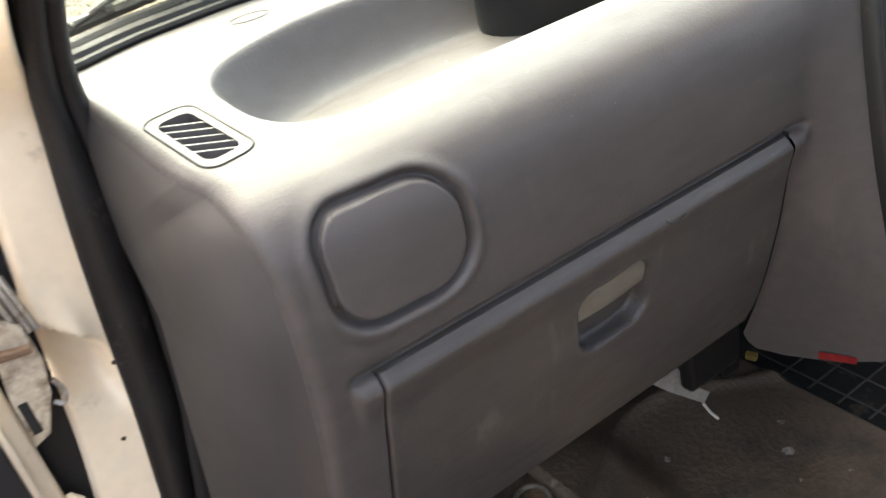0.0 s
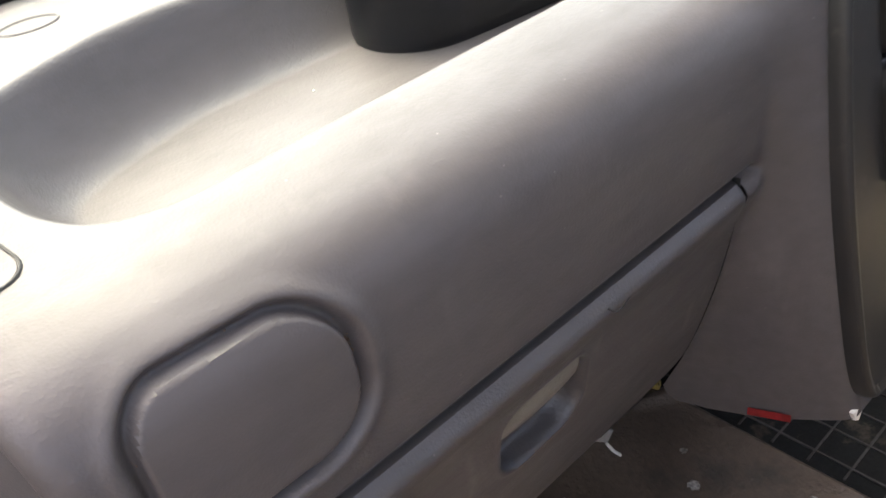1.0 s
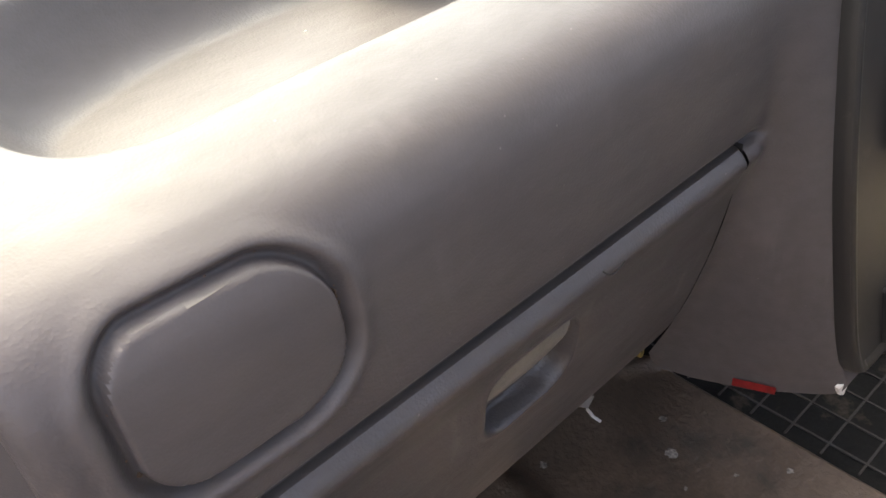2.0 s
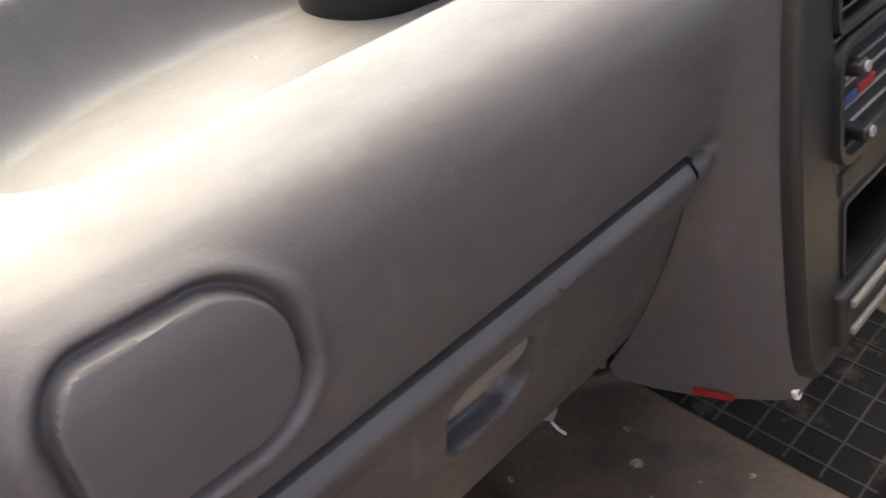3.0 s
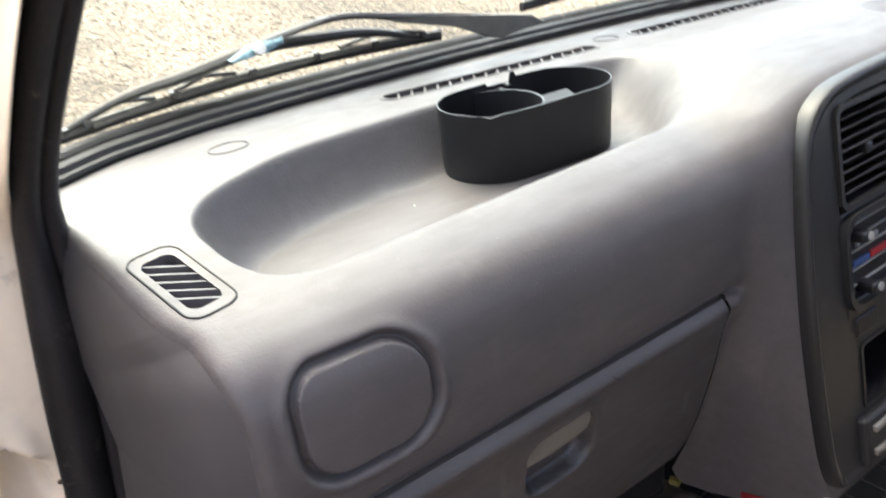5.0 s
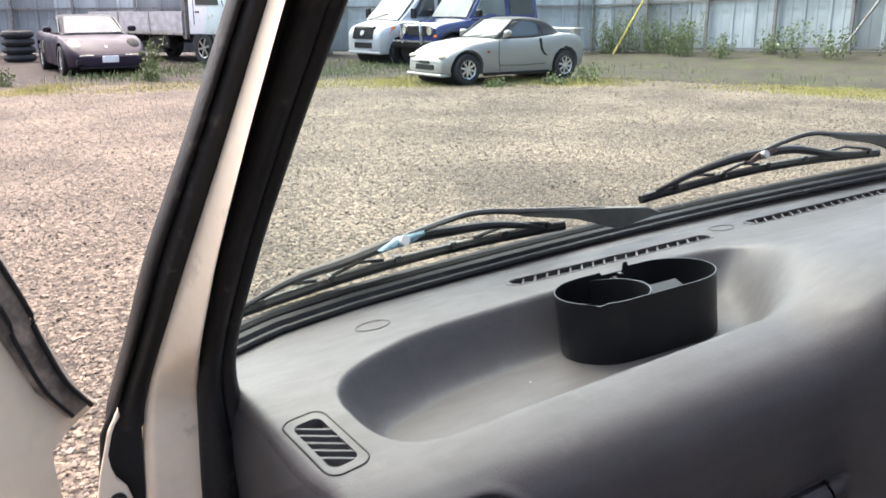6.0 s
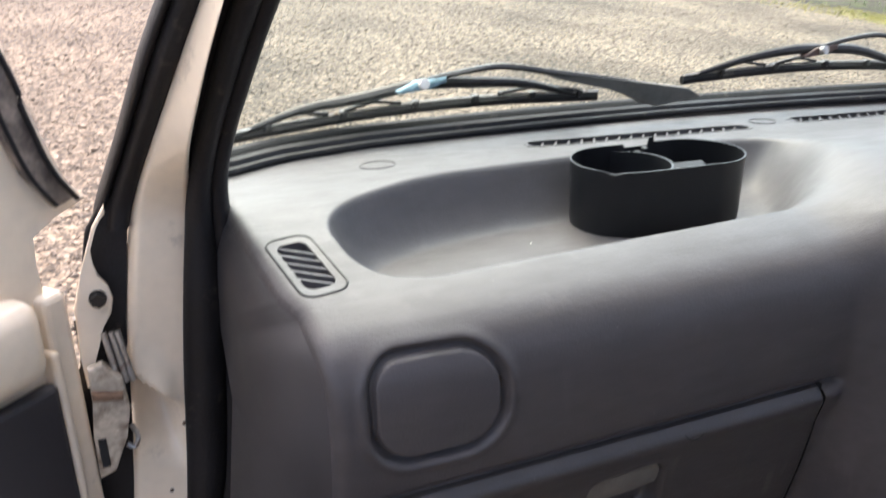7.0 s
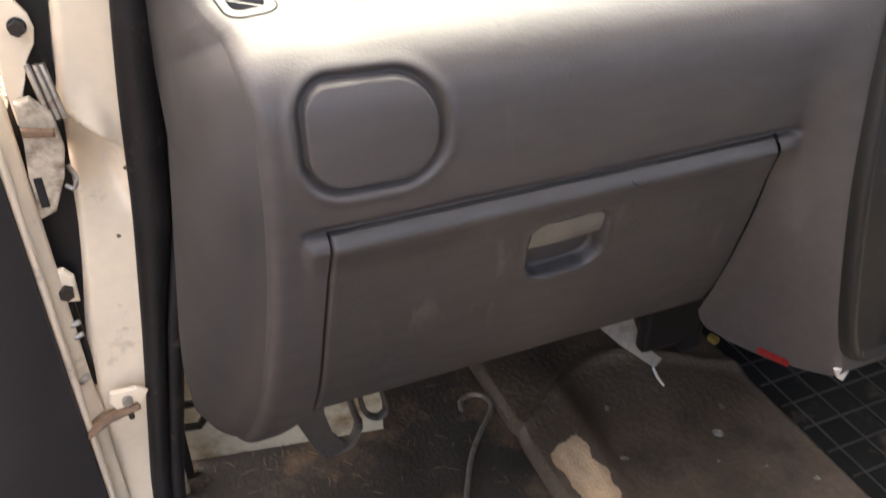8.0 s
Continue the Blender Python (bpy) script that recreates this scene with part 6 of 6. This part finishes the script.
# small silver roadster; +x is its nose
def roadster(m):
    car = thing("roadster", m, "small silver two-seat roadster with a charcoal soft top, parked on weeds", "car", "parked vehicles")
    half, r = .70, .275
    xf, xr = 1.17, -1.11
    rows = [(-1.66, .36, .60, .64, .56), (-1.62, .28, .74, .78, .62), (-1.50, .23, .83, .855, .67), (-1.11, .20, .86, .885, .70), (-.72, .17, .83, .86, .70), (-.30, .165, .80, .82, .69), (.30, .165, .785, .80, .685),
            (.62, .17, .765, .80, .69), (.90, .18, .735, .765, .70), (1.17, .19, .69, .715, .70), (1.38, .19, .61, .645, .675), (1.52, .19, .545, .575, .63), (1.61, .20, .47, .50, .57), (1.655, .22, .42, .44, .52)]
    part("body", cut_arches(lofted(rows, body_section), (xf, xr), .325, .285, half), SILVER, car, smooth=True, sharp=50)
    wells(car, (xf, xr), half - .06, r)
    for x in (xf, xr):
        for s in (-1, 1):
            wheel(car, x, s * (half - .085), r, .165, 8)
    top = [(-1.12, .52, .84, .44, .86), (-.98, .57, .83, .47, .97), (-.82, .60, .82, .50, 1.075), (-.62, .615, .81, .525, 1.145), (-.36, .62, .80, .53, 1.178), (-.14, .62, .795, .525, 1.165), (-.04, .615, .79, .515, 1.135),
           (.20, .60, .785, .52, .985), (.47, .575, .775, .54, .80)]
    part("soft_top", lofted(top, roof_section), CLOTH, car, "charcoal fabric soft top", smooth=True, sharp=60)
    part("windscreen", quad_pane([(.475, -.50, .815), (.475, .50, .815), (.015, .435, 1.112), (.015, -.435, 1.112)], .006), PALEGLASS, car, "raked windscreen")
    part("rear_window", quad_pane([(-1.115, -.34, .90), (-1.115, .34, .90), (-.86, .36, 1.075), (-.86, -.36, 1.075)], .006), PALEGLASS, car, "plastic rear window")
    for s in (-1, 1):
        part("side_window", quad_pane([(.33, s * .602, .825), (-.46, s * .614, .845), (-.46, s * .570, 1.02), (-.36, s * .552, 1.075), (-.06, s * .552, 1.085)], .012), CARGLASS, car, "dark side window")
        part("windscreen_pillar", tube([(.49, s * .565, .795), (.02, s * .478, 1.125)], .024, 6), CLOTH, car)
        part("gutter", tube(smooth_path([(.02, s * .500, 1.118), (-.2, s * .508, 1.128), (-.42, s * .525, 1.095), (-.54, s * .57, .98), (-.60, s * .615, .835)], 4), .014, 6), CLOTH, car)
        mir = part("mirror", box(.25, .37, s * .70 - .075, s * .70 + .075, .84, .945, .04, 3), SILVER, car, "body-coloured door mirror", True)
        part("mirror_stalk", box(.28, .34, s * .62 - .03, s * .62 + .03, .80, .86, .01), SILVER, mir)
        for name, mat, c, size, label in (("head_lamp", LAMP, (1.568, .440, .497), (.080, .135, .048), "wrap-round clear head lamp"), ("indicator", AMBER, (1.500, .570, .485), (.075, .036, .038), "amber corner lamp")):
            bm = bmesh.new()
            bmesh.ops.create_uvsphere(bm, u_segments=16, v_segments=10, radius=1, matrix=Matrix.Translation((c[0], s * c[1], c[2])) @ Matrix.Rotation(-s * radians(28), 4, "Z") @ Matrix.Diagonal((*size, 1)))
            part(name, bm, mat, car, label, True)
        part("side_intake", prism([(-.53, .60), (-.50, .79), (-.46, .79), (-.475, .60), (-.53, .52), (-.60, .47), (-.66, .47), (-.58, .53)], 1, s * .692 - .02, s * .692 + .007, .003), DEEP, car, "dark side air intake")
        part("door_seam", tube(smooth_path([(.46, s * .688, .24), (.50, s * .700, .45), (.49, s * .69, .64), (.46, s * .655, .775)], 4), .005, 5), DEEP, car)
        part("door_crease", tube([(.48, s * .697, .33), (-.10, s * .697, .315), (-.60, s * .697, .33)], .006, 5), DEEP, car)
        part("sill", box(-.72, .82, s * .665 - .02, s * .665 + .02, .15, .205, .01), BLACK, car, "dark lower sill")
        part("side_marker", box(.70, .755, s * .697 - .01, s * .697 + .008, .555, .59, .004), RED, car, "small red side marker")
        part("lamp_pocket", box(1.56, 1.65, s * .43 - .05, s * .43 + .05, .255, .345, .015), DEEP, car)
    part("grille", box(1.58, 1.672, -.30, .30, .265, .36, .02), DEEP, car, "black lower grille")
    part("bumper_seam", box(1.60, 1.664, -.42, .42, .392, .402), DEEP, car)
    part("front_lip", box(1.46, 1.70, -.585, .585, .150, .205, .025, 3), SILVER, car, "body-coloured front lip", True)
    part("plate", box(1.655, 1.676, -.16, .16, .375, .42, .004), DEEP, car)
    part("spoiler", box(-1.665, -1.40, -.585, .585, .915, .955, .018, 3), SILVER, car, "low rear spoiler")
    for s in (-1, 1):
        part("spoiler_leg", box(-1.60, -1.44, s * .50 - .05, s * .50 + .05, .82, .93, .01), SILVER, car)
    for y in (-.2, .25):
        part("wiper", tube([(.52, y, .82), (.42, y + .30, .86)], .009, 5), DEEP, car)
    part("paper", quad_pane([(.14, .17, 1.045), (.14, .26, 1.045), (.085, .26, 1.085), (.085, .17, 1.085)], .010), PLATE, car, "small white sticker on the windscreen")
    return car


def sports_car(m):
    car = thing("sports_car", m, "dark purple mid-engined sports car facing the yard", "car", "parked vehicles")
    half, r, xf, xr = .89, .32, 1.30, -1.12
    rows = [(-2.08, .40, .70, .74, .66), (-1.98, .28, .84, .86, .78), (-1.6, .22, .90, .93, .87), (-1.12, .20, .90, .94, .89), (-.6, .18, .86, .89, .87), (.3, .17, .84, .88, .865), (.75, .17, .84, .86, .875), (1.1, .18, .83, .80, .885),
            (1.40, .18, .78, .755, .875), (1.70, .19, .67, .66, .83), (1.92, .20, .56, .56, .76), (2.05, .21, .47, .48, .67), (2.11, .23, .41, .42, .58)]
    part("body", cut_arches(lofted(rows, body_section), (xf, xr), .375, .32, half, .2), PURPLE, car, smooth=True, sharp=50)
    wells(car, (xf, xr), half - .06, r)
    for x in (xf, xr):
        for s in (-1, 1):
            wheel(car, x, s * (half - .115), r, .22, 5)
    top = [(-1.25, .60, .90, .5, .92), (-1.0, .68, .89, .56, 1.04), (-.7, .72, .88, .585, 1.20), (-.4, .735, .87, .60, 1.285), (-.1, .735, .865, .60, 1.295), (.06, .73, .86, .585, 1.265), (.35, .70, .86, .60, 1.09), (.72, .67, .855, .62, .87)]
    part("soft_top", lofted(top, roof_section), CLOTH, car, "", smooth=True, sharp=60)
    part("windscreen", quad_pane([(.72, -.62, .89), (.72, .62, .89), (.13, .50, 1.25), (.13, -.50, 1.25)], .008), PALEGLASS, car)
    for s in (-1, 1):
        part("side_window", quad_pane([(.50, s * .705, .90), (-.60, s * .728, .92), (-.62, s * .66, 1.13), (-.35, s * .622, 1.22), (.02, s * .622, 1.225)], .012), CARGLASS, car)
        part("mirror", box(.42, .58, s * .92 - .11, s * .92 + .07, .91, 1.04, .05, 3), PURPLE, car, smooth=True)
        bm = bmesh.new()
        bmesh.ops.create_uvsphere(bm, u_segments=16, v_segments=10, radius=1, matrix=Matrix.Translation((1.63, s * .62, .665)) @ Matrix.Rotation(radians(24), 4, "Y") @ Matrix.Diagonal((.24, .135, .075, 1)))
        part("head_lamp", bm, LAMP if s < 0 else DEEP, car, "oval head lamp" if s < 0 else "empty head lamp opening", True)
        part("fog_lamp", box(1.98, 2.08, s * .47 - .15, s * .47 + .15, .415, .465, .015), LAMP, car, "long clear fog lamp")
        part("intake", box(1.98, 2.10, s * .50 - .19, s * .50 + .16, .25, .36, .02), DEEP, car)
        part("side_vent", prism([(-.74, .45), (-.60, .70), (-.55, .70), (-.67, .42)], 1, s * .88 - .01, s * .88 + .012), LAMP, car)
    part("front_lip", box(1.96, 2.13, -.62, .62, .16, .215, .02), BLACK, car)
    part("plate", box(2.10, 2.125, -.17, .17, .30, .44, .006), PLATE, car, "plain white number plate")
    part("bonnet_badge", disc((1.80, 0, .625), (.5, 0, 1), .03, .01, 12), LAMP, car)
    part("papers", quad_pane([(.70, .42, .915), (.70, .60, .915), (.24, .50, 1.20), (.24, .42, 1.20)], .012), PLATE, car, "white sheet behind the windscreen")
    return car


def van(m):
    car = thing("minibus", m, "pale silver high-roof minibus with a dark grille", "van", "parked vehicles")
    half, r, xf, xr = .84, .33, 1.66, -1.35
    rows = [(-2.34, .34, 1.0, 1.08, .80), (-2.28, .28, 1.10, 1.14, .835), (0, .26, 1.10, 1.16, .84), (1.2, .26, 1.10, 1.16, .84), (1.55, .27, 1.07, 1.14, .835), (1.85, .27, 1.02, 1.09, .82), (2.08, .27, .97, 1.03, .80), (2.20, .28, .93, .98, .765), (2.29, .30, .84, .88, .70), (2.32, .32, .74, .78, .66)]
    part("body", cut_arches(lofted(rows, body_section), (xf, xr), .40, .34, half), PEARL, car, smooth=True, sharp=50)
    top = [(-2.34, .80, 1.06, .70, 1.8), (-2.25, .83, 1.06, .735, 2.0), (-1.5, .835, 1.06, .745, 2.05), (.3, .835, 1.06, .745, 2.04), (.70, .83, 1.06, .73, 1.985), (.85, .82, 1.06, .71, 1.90), (1.25, .80, 1.06, .70, 1.50), (1.70, .76, 1.06, .72, 1.08)]
    part("upper_body", lofted(top, roof_section, .04), PEARL, car, smooth=True, sharp=60)
    part("windscreen", quad_pane([(1.69, -.69, 1.12), (1.69, .69, 1.12), (.90, .62, 1.875), (.90, -.62, 1.875)], .014), PALEGLASS, car)
    wells(car, (xf, xr), half - .06, r)
    for x in (xf, xr):
        for s in (-1, 1):
            wheel(car, x, s * (half - .12), r, .2, 6, DARKSTEEL)
    for s in (-1, 1):
        for outline in ([(1.36, .795, 1.20), (.56, .825, 1.20), (.56, .765, 1.74), (.92, .755, 1.74)], [(.42, .825, 1.22), (-.55, .825, 1.22), (-.55, .768, 1.74), (.42, .768, 1.74)], [(-.75, .825, 1.22), (-1.95, .825, 1.22), (-1.95, .768, 1.74), (-.75, .768, 1.74)]):
            part("side_window", quad_pane([(x, s * y, z) for x, y, z in outline], .014), CARGLASS, car)
        part("mirror", box(1.36, 1.46, s * .98 - .08, s * .98 + .08, 1.16, 1.42, .03), BLACK, car)
        part("head_lamp", prism([(1.92, 1.02), (2.12, .96), (2.28, .76), (2.06, .72), (1.88, .88)], 1, s * .60 - .14, s * .60 + .13, .02), LAMP, car)
        part("indicator", prism([(1.84, .98), (1.98, .97), (2.08, .75), (1.94, .76)], 1, s * .72 - .06, s * .72 + .080, .02), AMBER, car)
        part("fog_recess", box(2.18, 2.305, s * .50 - .15, s * .50 + .13, .43, .56, .02), DEEP, car)
        part("fuel_flap", box(.12, .24, s * .835 - .006, s * .835 + .008, .95, 1.05, .006), DEEP, car)
        part("door_seam", tube([(.50, s * .842, .40), (.50, s * .842, 1.12)], .006, 5), DEEP, car)
    part("grille", prism([(2.20, .985), (2.295, .945), (2.375, .66), (2.28, .64)], 1, -.43, .43, .02), BLACK, car, "dark mesh grille")
    for z in (.70, .80, .90):
        part("grille_bar", box(2.365 - (z - .66) * .28, 2.386 - (z - .66) * .28, -.41, .41, z, z + .014), DARKSTEEL, car)
    part("grille_badge", disc((2.342, 0, .80), (1, 0, .35), .075, .03, 18), ALLOY, car)
    part("lower_grille", box(2.24, 2.345, -.38, .38, .42, .56, .02), DEEP, car)
    part("front_lip", box(2.12, 2.34, -.70, .70, .27, .34, .03), PEARL, car)
    for x in (-1.6, -.4, .5):
        part("roof_rack", box(x - .03, x + .03, -.66, .66, 2.04, 2.09), BLACK, car)
    part("wiper", tube([(1.70, -.5, 1.13), (1.56, .1, 1.27)], .012, 5), DEEP, car)
    return car


def suv(m):
    car = thing("off_road_car", m, "navy blue short off-road car with a chrome bull bar", "car", "parked vehicles")
    half, r, xf, xr = .74, .34, 1.02, -.98
    rows = [(-1.57, .46, .98, 1.02, .70), (-1.50, .40, 1.04, 1.06, .735), (0, .38, 1.03, 1.06, .74), (.55, .38, 1.02, 1.06, .74), (1.0, .38, .97, 1.01, .735), (1.34, .40, .92, .965, .72), (1.46, .44, .84, .88, .69)]
    part("body", cut_arches(lofted(rows, body_section), (xf, xr), .41, .36, half), NAVY, car, smooth=True, sharp=50)
    top = [(-1.56, .69, 1.0, .60, 1.55), (-1.48, .715, 1.0, .63, 1.66), (-.6, .72, 1.0, .64, 1.69), (0, .72, 1.0, .635, 1.675), (.14, .715, 1.0, .62, 1.62), (.34, .70, 1.0, .62, 1.34), (.56, .68, 1.0, .64, 1.03)]
    part("cab", lofted(top, roof_section), NAVY, car, smooth=True, sharp=60)
    part("windscreen", quad_pane([(.56, -.62, 1.07), (.56, .62, 1.07), (.19, .55, 1.58), (.19, -.55, 1.58)], .014), PALEGLASS, car)
    wells(car, (xf, xr), half - .06, r)
    for x in (xf, xr):
        for s in (-1, 1):
            wheel(car, x, s * (half - .08), r, .2, 6, ALLOY)
    for s in (-1, 1):
        part("side_window", quad_pane([(.40, s * .695, 1.10), (-.50, s * .712, 1.10), (-.50, s * .655, 1.53), (.13, s * .652, 1.53)], .014), PALEGLASS, car)
        part("rear_window", quad_pane([(-.66, s * .712, 1.12), (-1.40, s * .705, 1.12), (-1.36, s * .652, 1.53), (-.66, s * .655, 1.53)], .014), CARGLASS, car)
        part("mirror", box(.36, .46, s * .86 - .08, s * .86 + .08, 1.08, 1.24, .03), BLACK, car)
        lamp = part("head_lamp", disc((1.465, s * .47, .80), (1, 0, 0), .095, .05, 20), LAMP, car, "round head lamp")
        part("lamp_ring", tube([(1.49, s * .47 + .10 * math.cos(a), .80 + .10 * math.sin(a)) for a in np.linspace(0, math.tau, 21)], .010, 6), NAVY, lamp)
        part("flare", tube([(xf + .44 * math.cos(a), s * .75, .36 + .42 * math.sin(a)) for a in np.linspace(.1, 3.0, 10)], .03, 6), BLACK, car, "black wheel flare")
        part("turn_lamp", box(1.40, 1.475, s * .64 - .05, s * .64 + .05, .66, .71, .01), AMBER, car)
    part("bull_bar", tube(smooth_path([(1.60, -.34, .52), (1.64, -.36, .72), (1.64, -.34, .90), (1.64, -.24, .955), (1.64, .24, .955), (1.64, .34, .90), (1.64, .36, .72), (1.60, .34, .52)], 5), .030, 8), ALLOY, car, "chrome bull bar hoop")
    part("grille", box(1.43, 1.475, -.34, .34, .68, .90, .015), DEEP, car)
    part("bumper", box(1.42, 1.62, -.74, .74, .42, .58, .04, 3), BLACK, car)
    part("bonnet_latch", box(.95, 1.0, -.02, .02, 1.0, 1.03), BLACK, car)
    part("roof_strip", box(-1.4, .0, -.50, .50, 1.675, 1.695, .008), NAVY, car)
    return car


def truck(m):
    car = thing("flatbed_truck", m, "white-cabbed flatbed truck with weathered grey drop sides", "truck", "parked vehicles")
    part("bed", box(-3.6, .70, -.95, .95, .74, .80), TIMBER, car)
    for s in (-1, 1):
        for i in range(3):
            part("side_board", box(-3.6, .70, s * .96 - .02, s * .96 + .02, .80 + i * .158, .952 + i * .158, .004), TIMBER, car)
        part("side_rail", box(-3.62, .72, s * .975 - .02, s * .975 + .025, .70, .775, .006), STEEL, car)
        for i in range(12):
            x = -3.4 + i * .34
            part("lashing_hook", box(x - .015, x + .015, s * .99 - .01, s * .99 + .02, .66, .735), DARKSTEEL, car)
        for x in (-2.15, -.72):
            part("side_stake", box(x - .03, x + .03, s * .985 - .01, s * .985 + .02, .76, 1.27, .004), STEEL, car)
        part("fuel_tank", box(-.9, -.1, s * .70 - .16, s * .70 + .16, .34, .66, .05, 3), DARKSTEEL, car)
        part("mudguard", tube([(1.35 + .47 * math.cos(a), s * .80, .40 + .47 * math.sin(a)) for a in np.linspace(.1, 3.0, 10)], .06, 6, flat=.5), FENCEPOST, car, "grey mudguard")
        part("door_window", quad_pane([(2.12, s * .925, 1.42), (1.22, s * .925, 1.42), (1.22, s * .915, 2.02), (1.98, s * .915, 2.02)], .008), CARGLASS, car)
        part("door_seam", tube([(1.12, s * .925, .95), (1.12, s * .925, 2.08)], .008, 5), DEEP, car)
        part("mirror_arm", tube([(2.3, s * .92, 1.9), (2.36, s * 1.08, 1.7), (2.3, s * .93, 1.4)], .012, 6), BLACK, car)
        part("door_handle", box(1.2, 1.34, s * .935 - .01, s * .935 + .012, 1.24, 1.28, .006), BLACK, car)
    part("tailboard", box(-3.64, -3.60, -.95, .95, .80, 1.27, .004), TIMBER, car)
    part("headboard", box(.70, .78, -.95, .95, .74, 2.0, .01), FENCEPOST, car, "grey steel headboard frame")
    for s in (-1, 1):
        part("headboard_post", box(.66, .80, s * .90 - .05, s * .90 + .05, .60, 2.15, .01), FENCEPOST, car)
    part("chassis", box(-3.5, 2.2, -.40, .40, .48, .72), DARKSTEEL, car)
    part("cab", prism([(.86, .72), (2.35, .72), (2.45, 1.10), (2.40, 1.45), (2.22, 2.20), (.90, 2.25)], 1, -.92, .92, .06), TRUCKWHITE, car, smooth=True)
    part("windscreen", quad_pane([(2.43, -.80, 1.42), (2.43, .80, 1.42), (2.25, .76, 2.08), (2.25, -.76, 2.08)], .01), CARGLASS, car)
    for x in (1.35, -2.3):
        for s in (-1, 1):
            wheel(car, x, s * .78, .40, .22, 6, STEEL)
    return car


roadster(place(8.50, 13.76, -.995, -.103))
suv(place(10.25, 18.05, -.98, -.19) @ Matrix.Scale(1.05, 4))
van(place(10.20, 19.92, -.97, -.23) @ Matrix.Scale(.94, 4))
sports_car(place(1.89, 20.45, .10, -.995) @ Matrix.Scale(.95, 4))
truck(place(4.89, 23.07, .41, -.91))
stack = thing("tyre_stack", pose(.62, 25, 0), "stack of old black tyres", "tyre stack")
for i in range(4):
    bm = bmesh.new()
    ringv = []
    for a in np.linspace(0, math.tau, 24, endpoint=False):
        ringv.append([bm.verts.new(((.31 + q * math.cos(b)) * math.cos(a), (.31 + q * math.cos(b)) * math.sin(a), .11 + i * .2 + .095 * math.sin(b))) for b, q in ((k * math.tau / 8, .10) for k in range(8))])
    for a, b in zip(ringv, ringv[1:] + ringv[:1]):
        for k in range(8):
            bm.faces.new((a[k], a[(k + 1) % 8], b[(k + 1) % 8], b[k]))
    part("tyre", bm, TYRE, stack, smooth=True)
bin_ = thing("container", pose(8.2, 24.6, 0, 0, 0, -35), "green painted steel container", "container")
part("box_body", box(-.9, .9, -.8, .8, .1, 2.2, .03), GREEN, bin_)
part("foot", box(-.8, .8, -.7, .7, 0, .1), DARKSTEEL, bin_)
for i in range(7):
    part("rib", box(-.84 + i * .26, -.78 + i * .26, -.83, -.80, .15, 2.15, .01), GREEN, bin_)
